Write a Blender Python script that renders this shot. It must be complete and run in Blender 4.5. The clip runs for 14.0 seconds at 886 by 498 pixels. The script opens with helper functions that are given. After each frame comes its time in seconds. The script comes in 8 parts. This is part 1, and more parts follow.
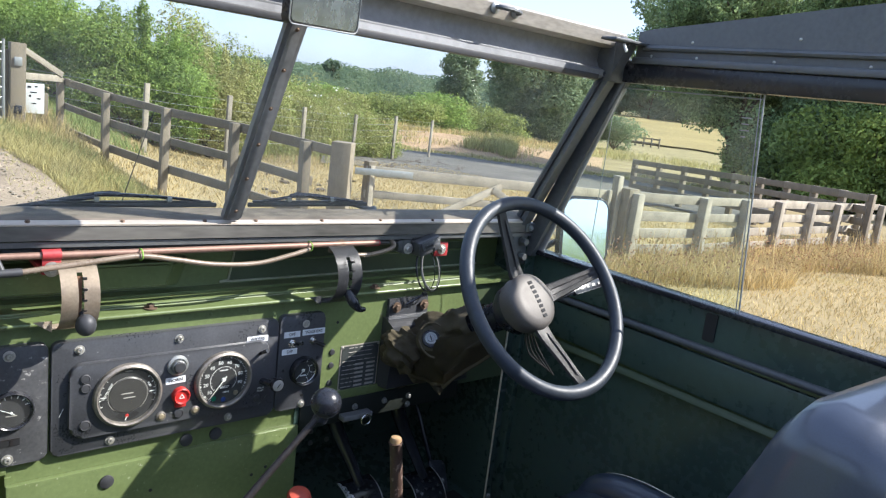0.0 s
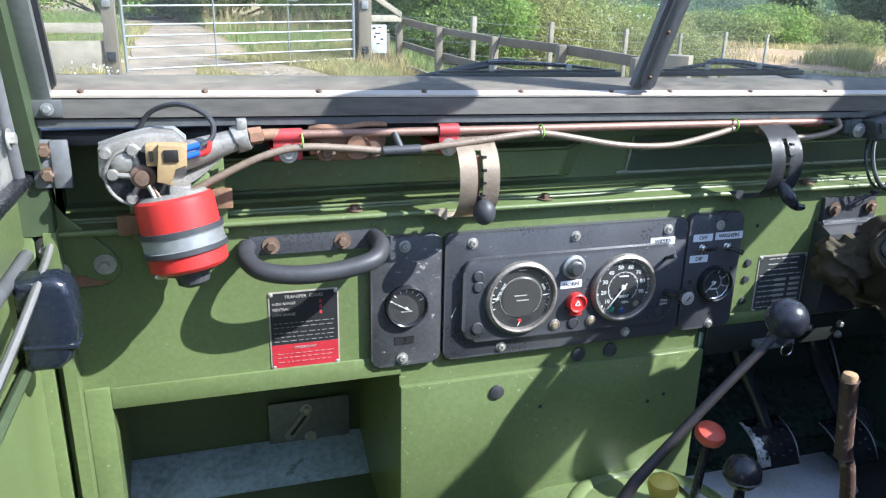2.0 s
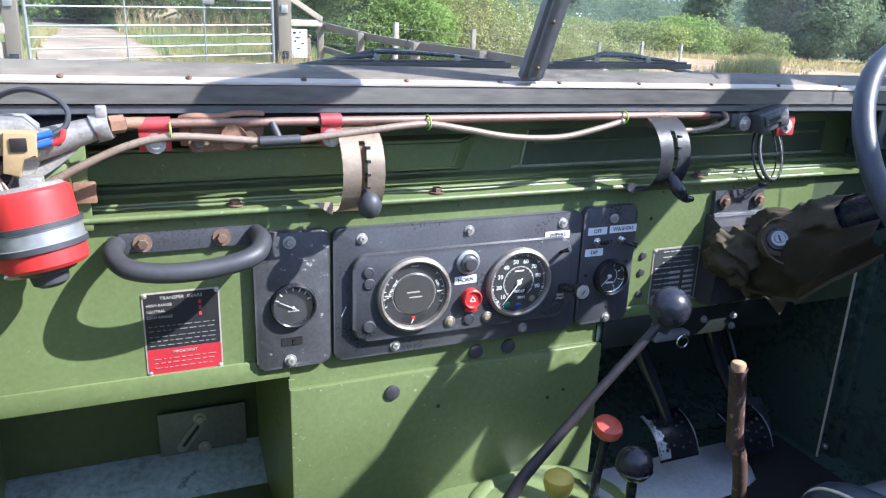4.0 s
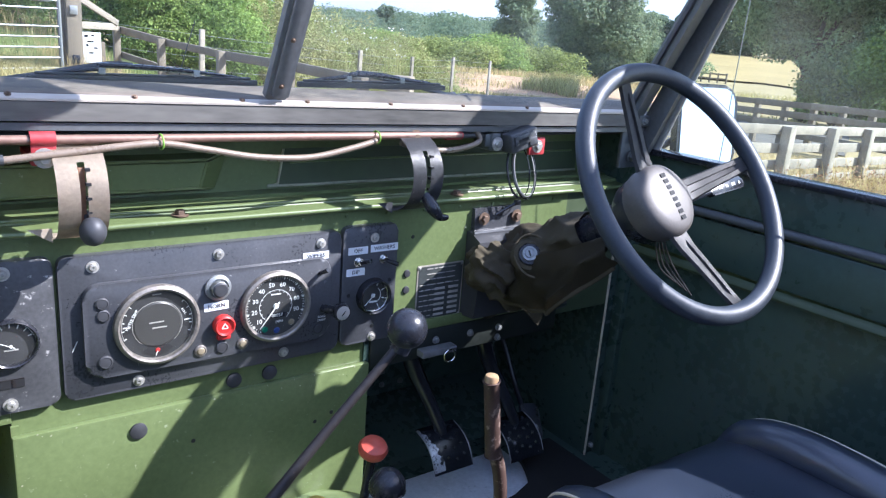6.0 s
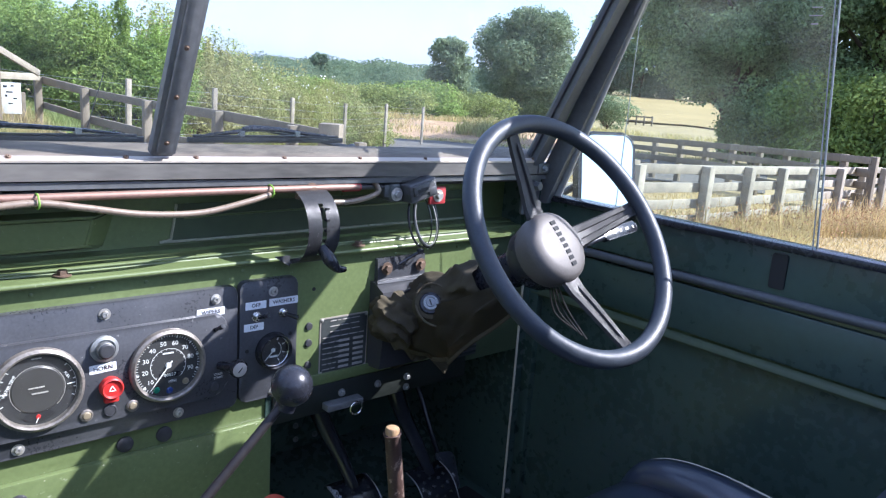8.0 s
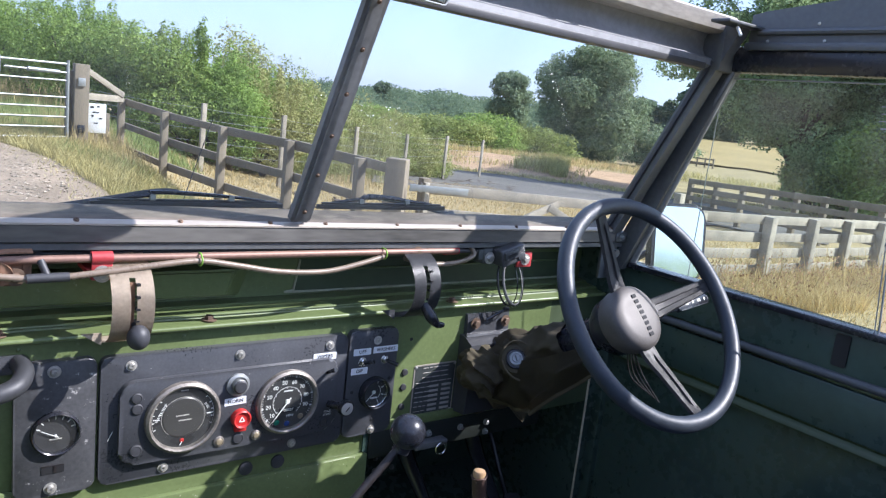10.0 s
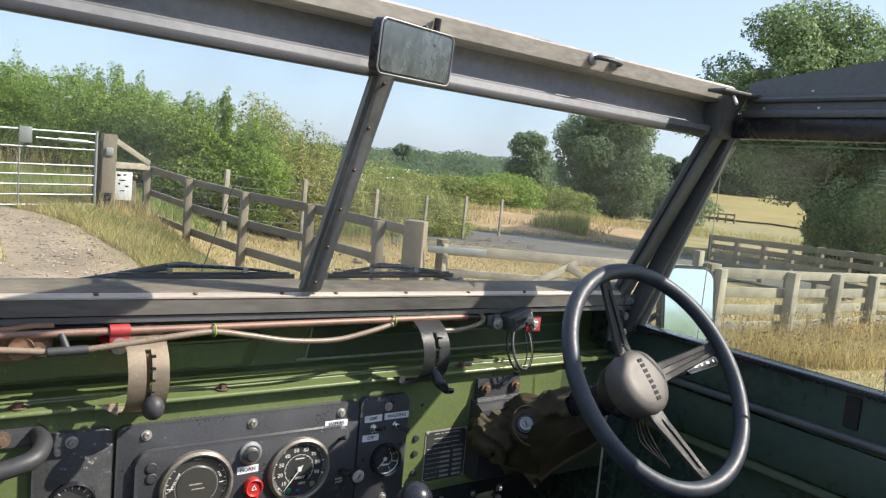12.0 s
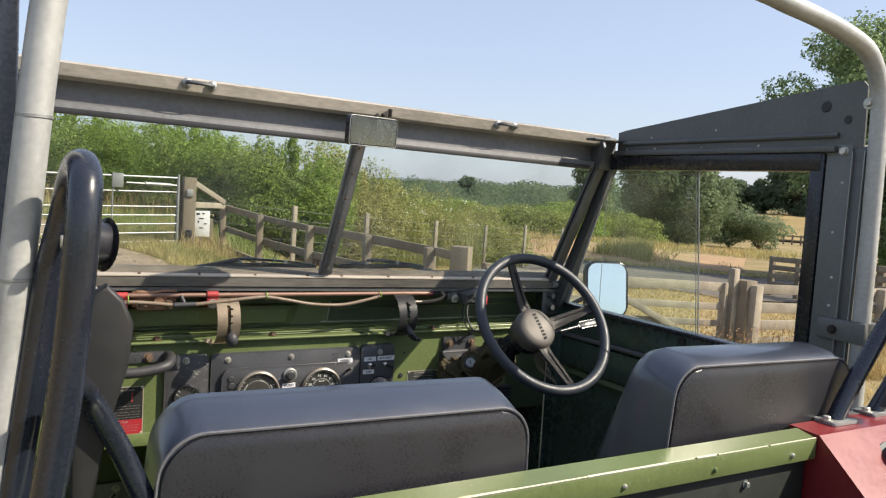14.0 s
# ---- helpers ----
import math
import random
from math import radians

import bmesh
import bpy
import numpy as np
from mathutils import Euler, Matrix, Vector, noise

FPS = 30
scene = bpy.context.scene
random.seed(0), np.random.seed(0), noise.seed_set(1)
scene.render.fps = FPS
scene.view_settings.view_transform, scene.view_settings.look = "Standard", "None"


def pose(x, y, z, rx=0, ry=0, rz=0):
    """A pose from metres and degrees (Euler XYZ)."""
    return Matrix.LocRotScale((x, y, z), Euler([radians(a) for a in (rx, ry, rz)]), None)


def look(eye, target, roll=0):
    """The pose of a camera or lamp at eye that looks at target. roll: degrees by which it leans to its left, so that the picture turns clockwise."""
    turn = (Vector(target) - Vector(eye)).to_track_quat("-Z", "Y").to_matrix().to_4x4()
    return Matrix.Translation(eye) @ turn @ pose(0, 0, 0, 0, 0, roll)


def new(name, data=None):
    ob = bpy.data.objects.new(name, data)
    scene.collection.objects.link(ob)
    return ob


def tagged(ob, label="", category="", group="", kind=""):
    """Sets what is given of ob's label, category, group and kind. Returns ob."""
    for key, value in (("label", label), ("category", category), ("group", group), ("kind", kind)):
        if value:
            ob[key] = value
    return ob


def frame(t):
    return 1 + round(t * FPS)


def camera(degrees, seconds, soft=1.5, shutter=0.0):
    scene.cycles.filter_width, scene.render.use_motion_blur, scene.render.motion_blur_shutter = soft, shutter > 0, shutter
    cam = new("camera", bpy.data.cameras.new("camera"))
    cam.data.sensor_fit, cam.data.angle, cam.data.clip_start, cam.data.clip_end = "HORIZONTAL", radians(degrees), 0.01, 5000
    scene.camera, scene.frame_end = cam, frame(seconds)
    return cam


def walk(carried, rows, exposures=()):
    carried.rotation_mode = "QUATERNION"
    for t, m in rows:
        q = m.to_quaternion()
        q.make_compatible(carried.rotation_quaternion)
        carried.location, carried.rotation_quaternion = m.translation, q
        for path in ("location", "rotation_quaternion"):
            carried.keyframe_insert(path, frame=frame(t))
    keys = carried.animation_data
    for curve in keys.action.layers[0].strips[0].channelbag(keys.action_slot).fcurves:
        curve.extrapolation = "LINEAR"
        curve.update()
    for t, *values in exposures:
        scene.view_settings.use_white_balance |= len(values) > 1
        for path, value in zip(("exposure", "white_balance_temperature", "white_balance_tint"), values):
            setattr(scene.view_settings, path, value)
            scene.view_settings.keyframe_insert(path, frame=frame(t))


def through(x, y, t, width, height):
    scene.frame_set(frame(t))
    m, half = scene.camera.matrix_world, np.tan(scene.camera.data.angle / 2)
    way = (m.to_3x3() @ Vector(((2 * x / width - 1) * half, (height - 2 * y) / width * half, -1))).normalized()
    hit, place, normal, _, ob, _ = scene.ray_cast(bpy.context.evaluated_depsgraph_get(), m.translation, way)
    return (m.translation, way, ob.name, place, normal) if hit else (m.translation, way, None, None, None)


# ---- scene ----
cam = camera(60.8, 14.0, soft=1.2)
PATH = [
    (0, (-0.574, -1.250, 1.599), (0.709, 0.229, 1.193), 6.93),
    (0.5, (-0.526, -1.065, 1.594), (0.544, 0.552, 1.105), 5.52),
    (1, (-0.577, -0.981, 1.505), (0.280, 0.734, 0.935), 4.20),
    (1.5, (-0.592, -0.976, 1.476), (0.09148, 0.798, 0.854), 2.52),
    (2, (-0.592, -0.977, 1.454), (-0.03217, 0.835, 0.819), 1.24),
    (2.2, (-0.605, -0.976, 1.448), (-0.08257, 0.848, 0.814), 0.89),
    (2.6, (-0.624, -0.971, 1.439), (-0.137, 0.863, 0.810), 0.61),
    (3, (-0.618, -0.968, 1.432), (-0.104, 0.862, 0.809), 0.74),
    (3.4, (-0.592, -0.967, 1.429), (-0.008444, 0.844, 0.810), 1.16),
    (3.8, (-0.554, -0.968, 1.428), (0.130, 0.809, 0.814), 1.79),
    (4.3, (-0.498, -0.975, 1.433), (0.327, 0.741, 0.822), 2.62),
    (4.5, (-0.484, -0.979, 1.435), (0.398, 0.710, 0.826), 2.94),
    (5, (-0.439, -0.985, 1.440), (0.556, 0.644, 0.843), 3.70),
    (5.5, (-0.426, -0.996, 1.447), (0.656, 0.582, 0.868), 4.32),
    (6, (-0.431, -0.997, 1.443), (0.718, 0.542, 0.886), 4.64),
    (6.5, (-0.413, -1.017, 1.445), (0.792, 0.490, 0.915), 4.73),
    (7, (-0.353, -1.042, 1.459), (0.898, 0.437, 0.960), 4.58),
    (7.2, (-0.357, -1.045, 1.458), (0.910, 0.425, 0.972), 4.51),
    (7.6, (-0.373, -1.047, 1.451), (0.914, 0.418, 0.999), 4.18),
    (8, (-0.381, -1.037, 1.459), (0.907, 0.434, 1.025), 4.15),
    (8.5, (-0.392, -1.024, 1.482), (0.876, 0.464, 1.060), 4.52),
    (8.9, (-0.416, -1.028, 1.504), (0.831, 0.480, 1.089), 5.09),
    (9.3, (-0.460, -1.056, 1.521), (0.764, 0.474, 1.120), 5.66),
    (9.5, (-0.486, -1.071, 1.528), (0.729, 0.468, 1.136), 6.05),
    (10, (-0.526, -1.091, 1.537), (0.658, 0.478, 1.169), 6.51),
    (10.5, (-0.512, -1.081, 1.524), (0.636, 0.522, 1.187), 6.63),
    (11, (-0.501, -1.096, 1.516), (0.614, 0.537, 1.216), 6.33),
    (11.5, (-0.507, -1.107, 1.528), (0.600, 0.539, 1.270), 5.81),
    (12, (-0.526, -1.128, 1.558), (0.614, 0.502, 1.339), 5.37),
    (12.5, (-0.547, -1.237, 1.584), (0.646, 0.357, 1.398), 4.91),
    (13, (-0.684, -1.436, 1.623), (0.572, 0.111, 1.461), 4.59),
    (13.5, (-0.752, -1.631, 1.643), (0.491, -0.07374, 1.470), 4.44),
    (14, (-0.716, -1.892, 1.570), (0.270, -0.159, 1.420), 3.50),
]
walk(cam, [(t, look(eye, target, roll)) for t, eye, target, roll in PATH],
     [(0, 1.86, 6250, 10), (1, 1.91, 6150, 10), (2, 2.12, 5650, 9), (5, 2.28, 5600, 17), (7, 2.25, 5600, 17), (9.5, 1.87, 5700, 17),
      (11, 1.66, 6250, 12), (12.5, 1.47, 7000, 9), (13, 1.42, 7150, 8), (14, 1.28, 7350, 10)])
# ---- sky, sun ----
SUN = Vector((0.62, -0.455, 0.665)).normalized()
world = bpy.data.worlds.new("sky")
scene.world = world
world.use_nodes = True
sky_nodes = world.node_tree.nodes
sky = sky_nodes.new("ShaderNodeTexSky")
sky.sky_type = 'NISHITA'
sky.sun_disc = False
sky.sun_elevation = math.asin(SUN.z)
sky.sun_rotation = math.atan2(SUN.x, SUN.y)
sky.air_density, sky.dust_density, sky.ozone_density = 1.0, 1.3, 2.4
backing = sky_nodes["Background"]
backing.inputs["Strength"].default_value = 0.15
haze = sky_nodes.new("ShaderNodeMix")
haze.data_type = "RGBA"
haze.inputs["Factor"].default_value = 0.74
haze.inputs[7].default_value = (1.15, 1.40, 2.12, 1)
world.node_tree.links.new(sky.outputs[0], haze.inputs[6])
world.node_tree.links.new(haze.outputs[2], backing.inputs["Color"])
lamp = bpy.data.lights.new("sun", "SUN")
lamp.energy, lamp.angle, lamp.color = 2.8, radians(0.53), (1.0, 0.95, 0.875)
sun = new("sun", lamp)
sun.matrix_world = look(SUN * 50, (0, 0, 0))

# ---- materials ----
MATS = {}


def mat(name, base, rough=0.5, metal=0.0, vary=0.18, big=3.0, fine=120.0, bump=0.1, wear=None, wear_amount=0.0,
        wear_scale=9.0, coat=0.0, random_tint=0.0, stretch=(1, 1, 1), spec=0.5, wear_metal=None, sheen=0.0):
    """A painted, metal, cloth or earth surface: colour that varies at two scales, patchy wear of a second colour, fine relief."""
    m = bpy.data.materials.new(name)
    m.use_nodes = True
    nt, link = m.node_tree, m.node_tree.links.new
    n = nt.nodes
    shader = n["Principled BSDF"]
    place = n.new("ShaderNodeTexCoord")
    mapping = n.new("ShaderNodeMapping")
    mapping.inputs["Scale"].default_value = stretch
    link(place.outputs["Object"], mapping.inputs["Vector"])
    large, small = n.new("ShaderNodeTexNoise"), n.new("ShaderNodeTexNoise")
    large.inputs["Scale"].default_value, large.inputs["Detail"].default_value = big, 5.0
    small.inputs["Scale"].default_value, small.inputs["Detail"].default_value = fine, 4.0
    for tex in (large, small):
        link(mapping.outputs[0], tex.inputs["Vector"])
    mixed = n.new("ShaderNodeMath")
    mixed.operation = "MULTIPLY_ADD"
    mixed.inputs[1].default_value = 0.55
    link(large.outputs["Fac"], mixed.inputs[0])
    part_small = n.new("ShaderNodeMath")
    part_small.operation = "MULTIPLY"
    part_small.inputs[1].default_value = 0.45
    link(small.outputs["Fac"], part_small.inputs[0])
    link(part_small.outputs[0], mixed.inputs[2])
    ramp = n.new("ShaderNodeMapRange")
    ramp.inputs["From Min"].default_value, ramp.inputs["From Max"].default_value = 0.3, 0.7
    ramp.inputs["To Min"].default_value, ramp.inputs["To Max"].default_value = 1 - vary, 1 + vary
    link(mixed.outputs[0], ramp.inputs["Value"])
    tint = n.new("ShaderNodeMix")
    tint.data_type, tint.blend_type = "RGBA", "MULTIPLY"
    tint.inputs["Factor"].default_value = 1.0
    tint.inputs[6].default_value = (*base, 1)
    link(ramp.outputs[0], tint.inputs[7])
    colour = tint.outputs[2]
    if random_tint:
        info = n.new("ShaderNodeObjectInfo")
        geo = n.new("ShaderNodeNewGeometry")
        both = n.new("ShaderNodeMath")
        both.operation = "ADD"
        link(info.outputs["Random"], both.inputs[0])
        link(geo.outputs["Random Per Island"], both.inputs[1])
        wrap = n.new("ShaderNodeMath")
        wrap.operation = "FRACT"
        link(both.outputs[0], wrap.inputs[0])
        span = n.new("ShaderNodeMapRange")
        span.inputs["To Min"].default_value, span.inputs["To Max"].default_value = 1 - random_tint, 1 + random_tint
        link(wrap.outputs[0], span.inputs["Value"])
        again = n.new("ShaderNodeMix")
        again.data_type, again.blend_type = "RGBA", "MULTIPLY"
        again.inputs["Factor"].default_value = 1.0
        link(colour, again.inputs[6])
        link(span.outputs[0], again.inputs[7])
        colour = again.outputs[2]
    rough_map = n.new("ShaderNodeMapRange")
    rough_map.inputs["From Min"].default_value, rough_map.inputs["From Max"].default_value = 0.3, 0.7
    rough_map.inputs["To Min"].default_value = max(0.03, rough - 0.1)
    rough_map.inputs["To Max"].default_value = min(1.0, rough + 0.12)
    link(mixed.outputs[0], rough_map.inputs["Value"])
    if wear:
        patch = n.new("ShaderNodeTexNoise")
        patch.inputs["Scale"].default_value, patch.inputs["Detail"].default_value = wear_scale, 9.0
        patch.inputs["Roughness"].default_value = 0.7
        link(mapping.outputs[0], patch.inputs["Vector"])
        edge = n.new("ShaderNodeMapRange")
        edge.inputs["From Min"].default_value = 0.72 - 0.4 * wear_amount
        edge.inputs["From Max"].default_value = 0.80 - 0.4 * wear_amount
        link(patch.outputs["Fac"], edge.inputs["Value"])
        worn = n.new("ShaderNodeMix")
        worn.data_type = "RGBA"
        link(edge.outputs[0], worn.inputs["Factor"])
        link(colour, worn.inputs[6])
        worn.inputs[7].default_value = (*wear, 1)
        colour = worn.outputs[2]
        if wear_metal is not None:
            lift = n.new("ShaderNodeMapRange")
            lift.inputs["To Min"].default_value, lift.inputs["To Max"].default_value = metal, wear_metal
            link(edge.outputs[0], lift.inputs["Value"])
            link(lift.outputs[0], shader.inputs["Metallic"])
    link(colour, shader.inputs["Base Color"])
    link(rough_map.outputs[0], shader.inputs["Roughness"])
    if wear_metal is None or not wear:
        shader.inputs["Metallic"].default_value = metal
    shader.inputs["Specular IOR Level"].default_value = spec
    shader.inputs["Coat Weight"].default_value = coat
    shader.inputs["Coat Roughness"].default_value = 0.12
    shader.inputs["Sheen Weight"].default_value = sheen
    if bump:
        relief = n.new("ShaderNodeBump")
        relief.inputs["Strength"].default_value, relief.inputs["Distance"].default_value = bump, 0.002
        link(mixed.outputs[0], relief.inputs["Height"])
        link(relief.outputs[0], shader.inputs["Normal"])
    MATS[name] = m
    return m


def glass(name, tint=(0.96, 0.985, 0.97), dust=0.05):
    """Thin window glass: mostly clear, a mirror-like gloss by angle, a film of dust."""
    m = bpy.data.materials.new(name)
    m.use_nodes = True
    nt, link = m.node_tree, m.node_tree.links.new
    n = nt.nodes
    n.remove(n["Principled BSDF"])
    clear, gloss, film = n.new("ShaderNodeBsdfTransparent"), n.new("ShaderNodeBsdfGlossy"), n.new("ShaderNodeBsdfDiffuse")
    clear.inputs["Color"].default_value = (*tint, 1)
    gloss.inputs["Roughness"].default_value = 0.02
    film.inputs["Color"].default_value = (0.6, 0.58, 0.52, 1)
    facing_w = n.new("ShaderNodeLayerWeight")
    facing_w.inputs["Blend"].default_value = 0.5
    steep = n.new("ShaderNodeMath")
    steep.operation = "POWER"
    steep.inputs[1].default_value = 4.0
    link(facing_w.outputs["Facing"], steep.inputs[0])
    fres = n.new("ShaderNodeMath")
    fres.operation = "MULTIPLY_ADD"
    fres.inputs[1].default_value, fres.inputs[2].default_value = 0.05, 0.008
    link(steep.outputs[0], fres.inputs[0])
    a, b = n.new("ShaderNodeMixShader"), n.new("ShaderNodeMixShader")
    link(fres.outputs[0], a.inputs[0])
    link(clear.outputs[0], a.inputs[1])
    link(gloss.outputs[0], a.inputs[2])
    place, streak = n.new("ShaderNodeTexCoord"), n.new("ShaderNodeTexNoise")
    streak.inputs["Scale"].default_value, streak.inputs["Detail"].default_value = 6.0, 8.0
    link(place.outputs["Object"], streak.inputs["Vector"])
    amount = n.new("ShaderNodeMapRange")
    amount.inputs["From Min"].default_value, amount.inputs["From Max"].default_value = 0.4, 0.75
    amount.inputs["To Min"].default_value, amount.inputs["To Max"].default_value = dust * 0.3, dust * 1.6
    link(streak.outputs["Fac"], amount.inputs["Value"])
    link(amount.outputs[0], b.inputs[0])
    link(a.outputs[0], b.inputs[1])
    lit_through, both_sides = n.new("ShaderNodeBsdfTranslucent"), n.new("ShaderNodeMixShader")
    lit_through.inputs["Color"].default_value = (0.6, 0.58, 0.52, 1)
    both_sides.inputs[0].default_value = 0.4
    link(film.outputs[0], both_sides.inputs[1])
    link(lit_through.outputs[0], both_sides.inputs[2])
    link(both_sides.outputs[0], b.inputs[2])
    link(b.outputs[0], n["Material Output"].inputs[0])
    MATS[name] = m
    return m


GREEN = mat("green_paint", (0.132, 0.171, 0.067), 0.36, vary=0.20, big=5, fine=140, bump=0.10, wear=(0.30, 0.34, 0.22), wear_amount=0.225, wear_scale=100, coat=0.12)
# Green paint darkened: shade of footwell and right door put into colour.
SHADEGREEN = mat("shaded_green_paint", (0.047, 0.078, 0.064), 0.28, vary=0.25, big=5, fine=60, bump=0.06, wear=(0.05, 0.05, 0.045), wear_amount=0.04, wear_scale=25)
# Darker copy of the green; carries shade on vent flap and left firewall.
DEEP = mat("darkened_green", (0.062, 0.086, 0.043), 0.5, vary=0.2, big=5, fine=60, bump=0.06, wear=(0.10, 0.10, 0.07), wear_amount=0.06, wear_scale=30)
BLACK = mat("black_panel_paint", (0.061, 0.063, 0.069), 0.32, vary=0.3, big=12, fine=260, bump=0.14, wear=(0.42, 0.41, 0.39), wear_amount=0.17, wear_scale=110, spec=0.6)
RUBBER = mat("black_rubber", (0.042, 0.043, 0.047), 0.5, vary=0.25, big=10, fine=150, bump=0.1, wear=(0.11, 0.10, 0.09), wear_amount=0.06, wear_scale=25)
GLOSS = mat("gloss_black", (0.018, 0.019, 0.024), 0.25, vary=0.2, big=9, fine=120, bump=0.04, wear=(0.2, 0.19, 0.17), wear_amount=0.04, wear_scale=50)
FRAME = mat("weathered_grey_frame", (0.195, 0.20, 0.205), 0.55, 0.35, vary=0.28, big=7, fine=90, bump=0.2, wear=(0.34, 0.24, 0.15), wear_amount=0.1, wear_scale=14)
BARE = mat("worn_bare_aluminium", (0.47, 0.42, 0.36), 0.48, 0.4, vary=0.16, big=9, fine=160, bump=0.08, wear=(0.36, 0.26, 0.18), wear_amount=0.08, wear_scale=22, stretch=(0.4, 1, 1))
BEIGE = mat("weathered_alloy", (0.42, 0.385, 0.335), 0.55, 0.25, vary=0.32, big=10, fine=160, bump=0.3, wear=(0.24, 0.21, 0.18), wear_amount=0.22, wear_scale=34, stretch=(0.3, 1, 1))
PALEGALV = mat("pale_galvanised_tube", (0.42, 0.43, 0.42), 0.5, 0.3, vary=0.22, big=14, fine=120, bump=0.1, wear=(0.26, 0.24, 0.21), wear_amount=0.1, wear_scale=25)
GALV = mat("galvanised_steel", (0.31, 0.32, 0.315), 0.45, 0.55, vary=0.2, big=16, fine=120, bump=0.08, wear=(0.2, 0.19, 0.18), wear_amount=0.08, wear_scale=25)
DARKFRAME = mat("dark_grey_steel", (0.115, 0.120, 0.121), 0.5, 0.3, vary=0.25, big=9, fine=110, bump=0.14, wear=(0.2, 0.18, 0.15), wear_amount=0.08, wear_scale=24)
RUST = mat("rusty_steel", (0.25, 0.14, 0.085), 0.72, 0.2, vary=0.35, big=22, fine=240, bump=0.3, wear=(0.38, 0.33, 0.27), wear_amount=0.2, wear_scale=45)
QUAD = mat("worn_quadrant_metal", (0.46, 0.38, 0.29), 0.55, 0.4, vary=0.22, big=26, fine=220, bump=0.15, wear=(0.33, 0.15, 0.06), wear_amount=0.24, wear_scale=28)
DARKLEVER = mat("worn_dark_lever", (0.030, 0.026, 0.025), 0.45, 0.3, vary=0.35, big=22, fine=240, bump=0.25, wear=(0.16, 0.10, 0.07), wear_amount=0.2, wear_scale=45)
COPPER = mat("brown_copper_tube", (0.24, 0.145, 0.11), 0.5, 0.35, vary=0.25, big=14, fine=160, bump=0.1, wear=(0.4, 0.3, 0.24), wear_amount=0.12, wear_scale=20)
HOSE = mat("clear_hose", (0.215, 0.165, 0.12), 0.3, vary=0.15, big=20, fine=160, bump=0.05, coat=0.3)
RED = mat("red_plastic", (0.50, 0.028, 0.024), 0.42, vary=0.14, big=14, fine=160, bump=0.08, wear=(0.55, 0.3, 0.26), wear_amount=0.05, wear_scale=60)
REDKNOB = mat("faded_red_knob", (0.50, 0.085, 0.055), 0.45, vary=0.2, big=20, fine=160, bump=0.1)
YELLOW = mat("yellow_knob", (0.50, 0.40, 0.07), 0.45, vary=0.15, big=20, fine=160, bump=0.1)
CASTING = mat("cast_alloy", (0.31, 0.295, 0.265), 0.5, 0.45, vary=0.38, big=30, fine=300, bump=0.3, wear=(0.25, 0.2, 0.16), wear_amount=0.14, wear_scale=40)
TAN = mat("tan_plastic", (0.36, 0.255, 0.125), 0.55, vary=0.18, big=30, fine=220, bump=0.1)
CHROME = mat("dull_chrome", (0.62, 0.61, 0.58), 0.22, 1.0, vary=0.12, big=30, fine=300, bump=0.04, wear=(0.3, 0.2, 0.12), wear_amount=0.08, wear_scale=80)
BOLT = mat("zinc_bolt", (0.55, 0.53, 0.48), 0.4, 0.7, vary=0.25, big=60, fine=500, bump=0.2, random_tint=0.25)
RUSTBOLT = mat("rusty_bolt", (0.17, 0.115, 0.08), 0.65, 0.4, vary=0.35, big=60, fine=500, bump=0.3, random_tint=0.25)
# Dial black lifted to grey for the sky reflected in its glass.
DIALBLACK = mat("greyed_dial_black", (0.034, 0.034, 0.035), 0.4, vary=0.2, big=40, fine=400, bump=0.02, wear=(0.12, 0.12, 0.12), wear_amount=0.05, wear_scale=160)
FACE = mat("dial_face_black", (0.018, 0.018, 0.019), 0.5, vary=0.15, big=40, fine=400, bump=0.02)
WHITE = mat("white_marking", (0.78, 0.78, 0.74), 0.5, vary=0.06, big=40, fine=400, bump=0.0)
LABEL = mat("white_label_tape", (0.76, 0.78, 0.80), 0.4, vary=0.06, big=40, fine=400, bump=0.02)
INK = mat("black_print", (0.03, 0.03, 0.035), 0.5, vary=0.1, bump=0.0)
REDPRINT = mat("red_print", (0.40, 0.025, 0.035), 0.45, vary=0.12, big=30, fine=300, bump=0.03, wear=(0.6, 0.5, 0.45), wear_amount=0.06, wear_scale=90)
PLATE = mat("data_plate_grey", (0.10, 0.112, 0.108), 0.35, 0.5, vary=0.2, big=20, fine=200, bump=0.05, wear=(0.2, 0.2, 0.18), wear_amount=0.1, wear_scale=60)
VINYL = mat("dark_blue_black_vinyl", (0.024, 0.033, 0.054), 0.36, vary=0.3, big=8, fine=420, bump=0.08, spec=0.9, coat=0.5, wear=(0.09, 0.10, 0.115), wear_amount=0.08, wear_scale=12)
HOOPBLACK = mat("glossy_blue_black_tube", (0.014, 0.018, 0.028), 0.24, vary=0.2, big=9, fine=160, bump=0.04, wear=(0.15, 0.15, 0.15), wear_amount=0.03, wear_scale=60, coat=0.3)
VINYLBACK = mat("dark_grey_seat_back", (0.022, 0.022, 0.026), 0.30, vary=0.25, big=9, fine=300, bump=0.14, spec=0.6)
PIPING = mat("pale_worn_piping", (0.13, 0.13, 0.14), 0.4, vary=0.25, big=25, fine=220, bump=0.05)
HUB = mat("brushed_boss", (0.105, 0.094, 0.083), 0.55, 0.2, vary=0.2, big=30, fine=300, bump=0.08)
SPOKE = mat("grey_spoke_paint", (0.075, 0.073, 0.071), 0.48, 0.4, vary=0.2, big=30, fine=260, bump=0.08)
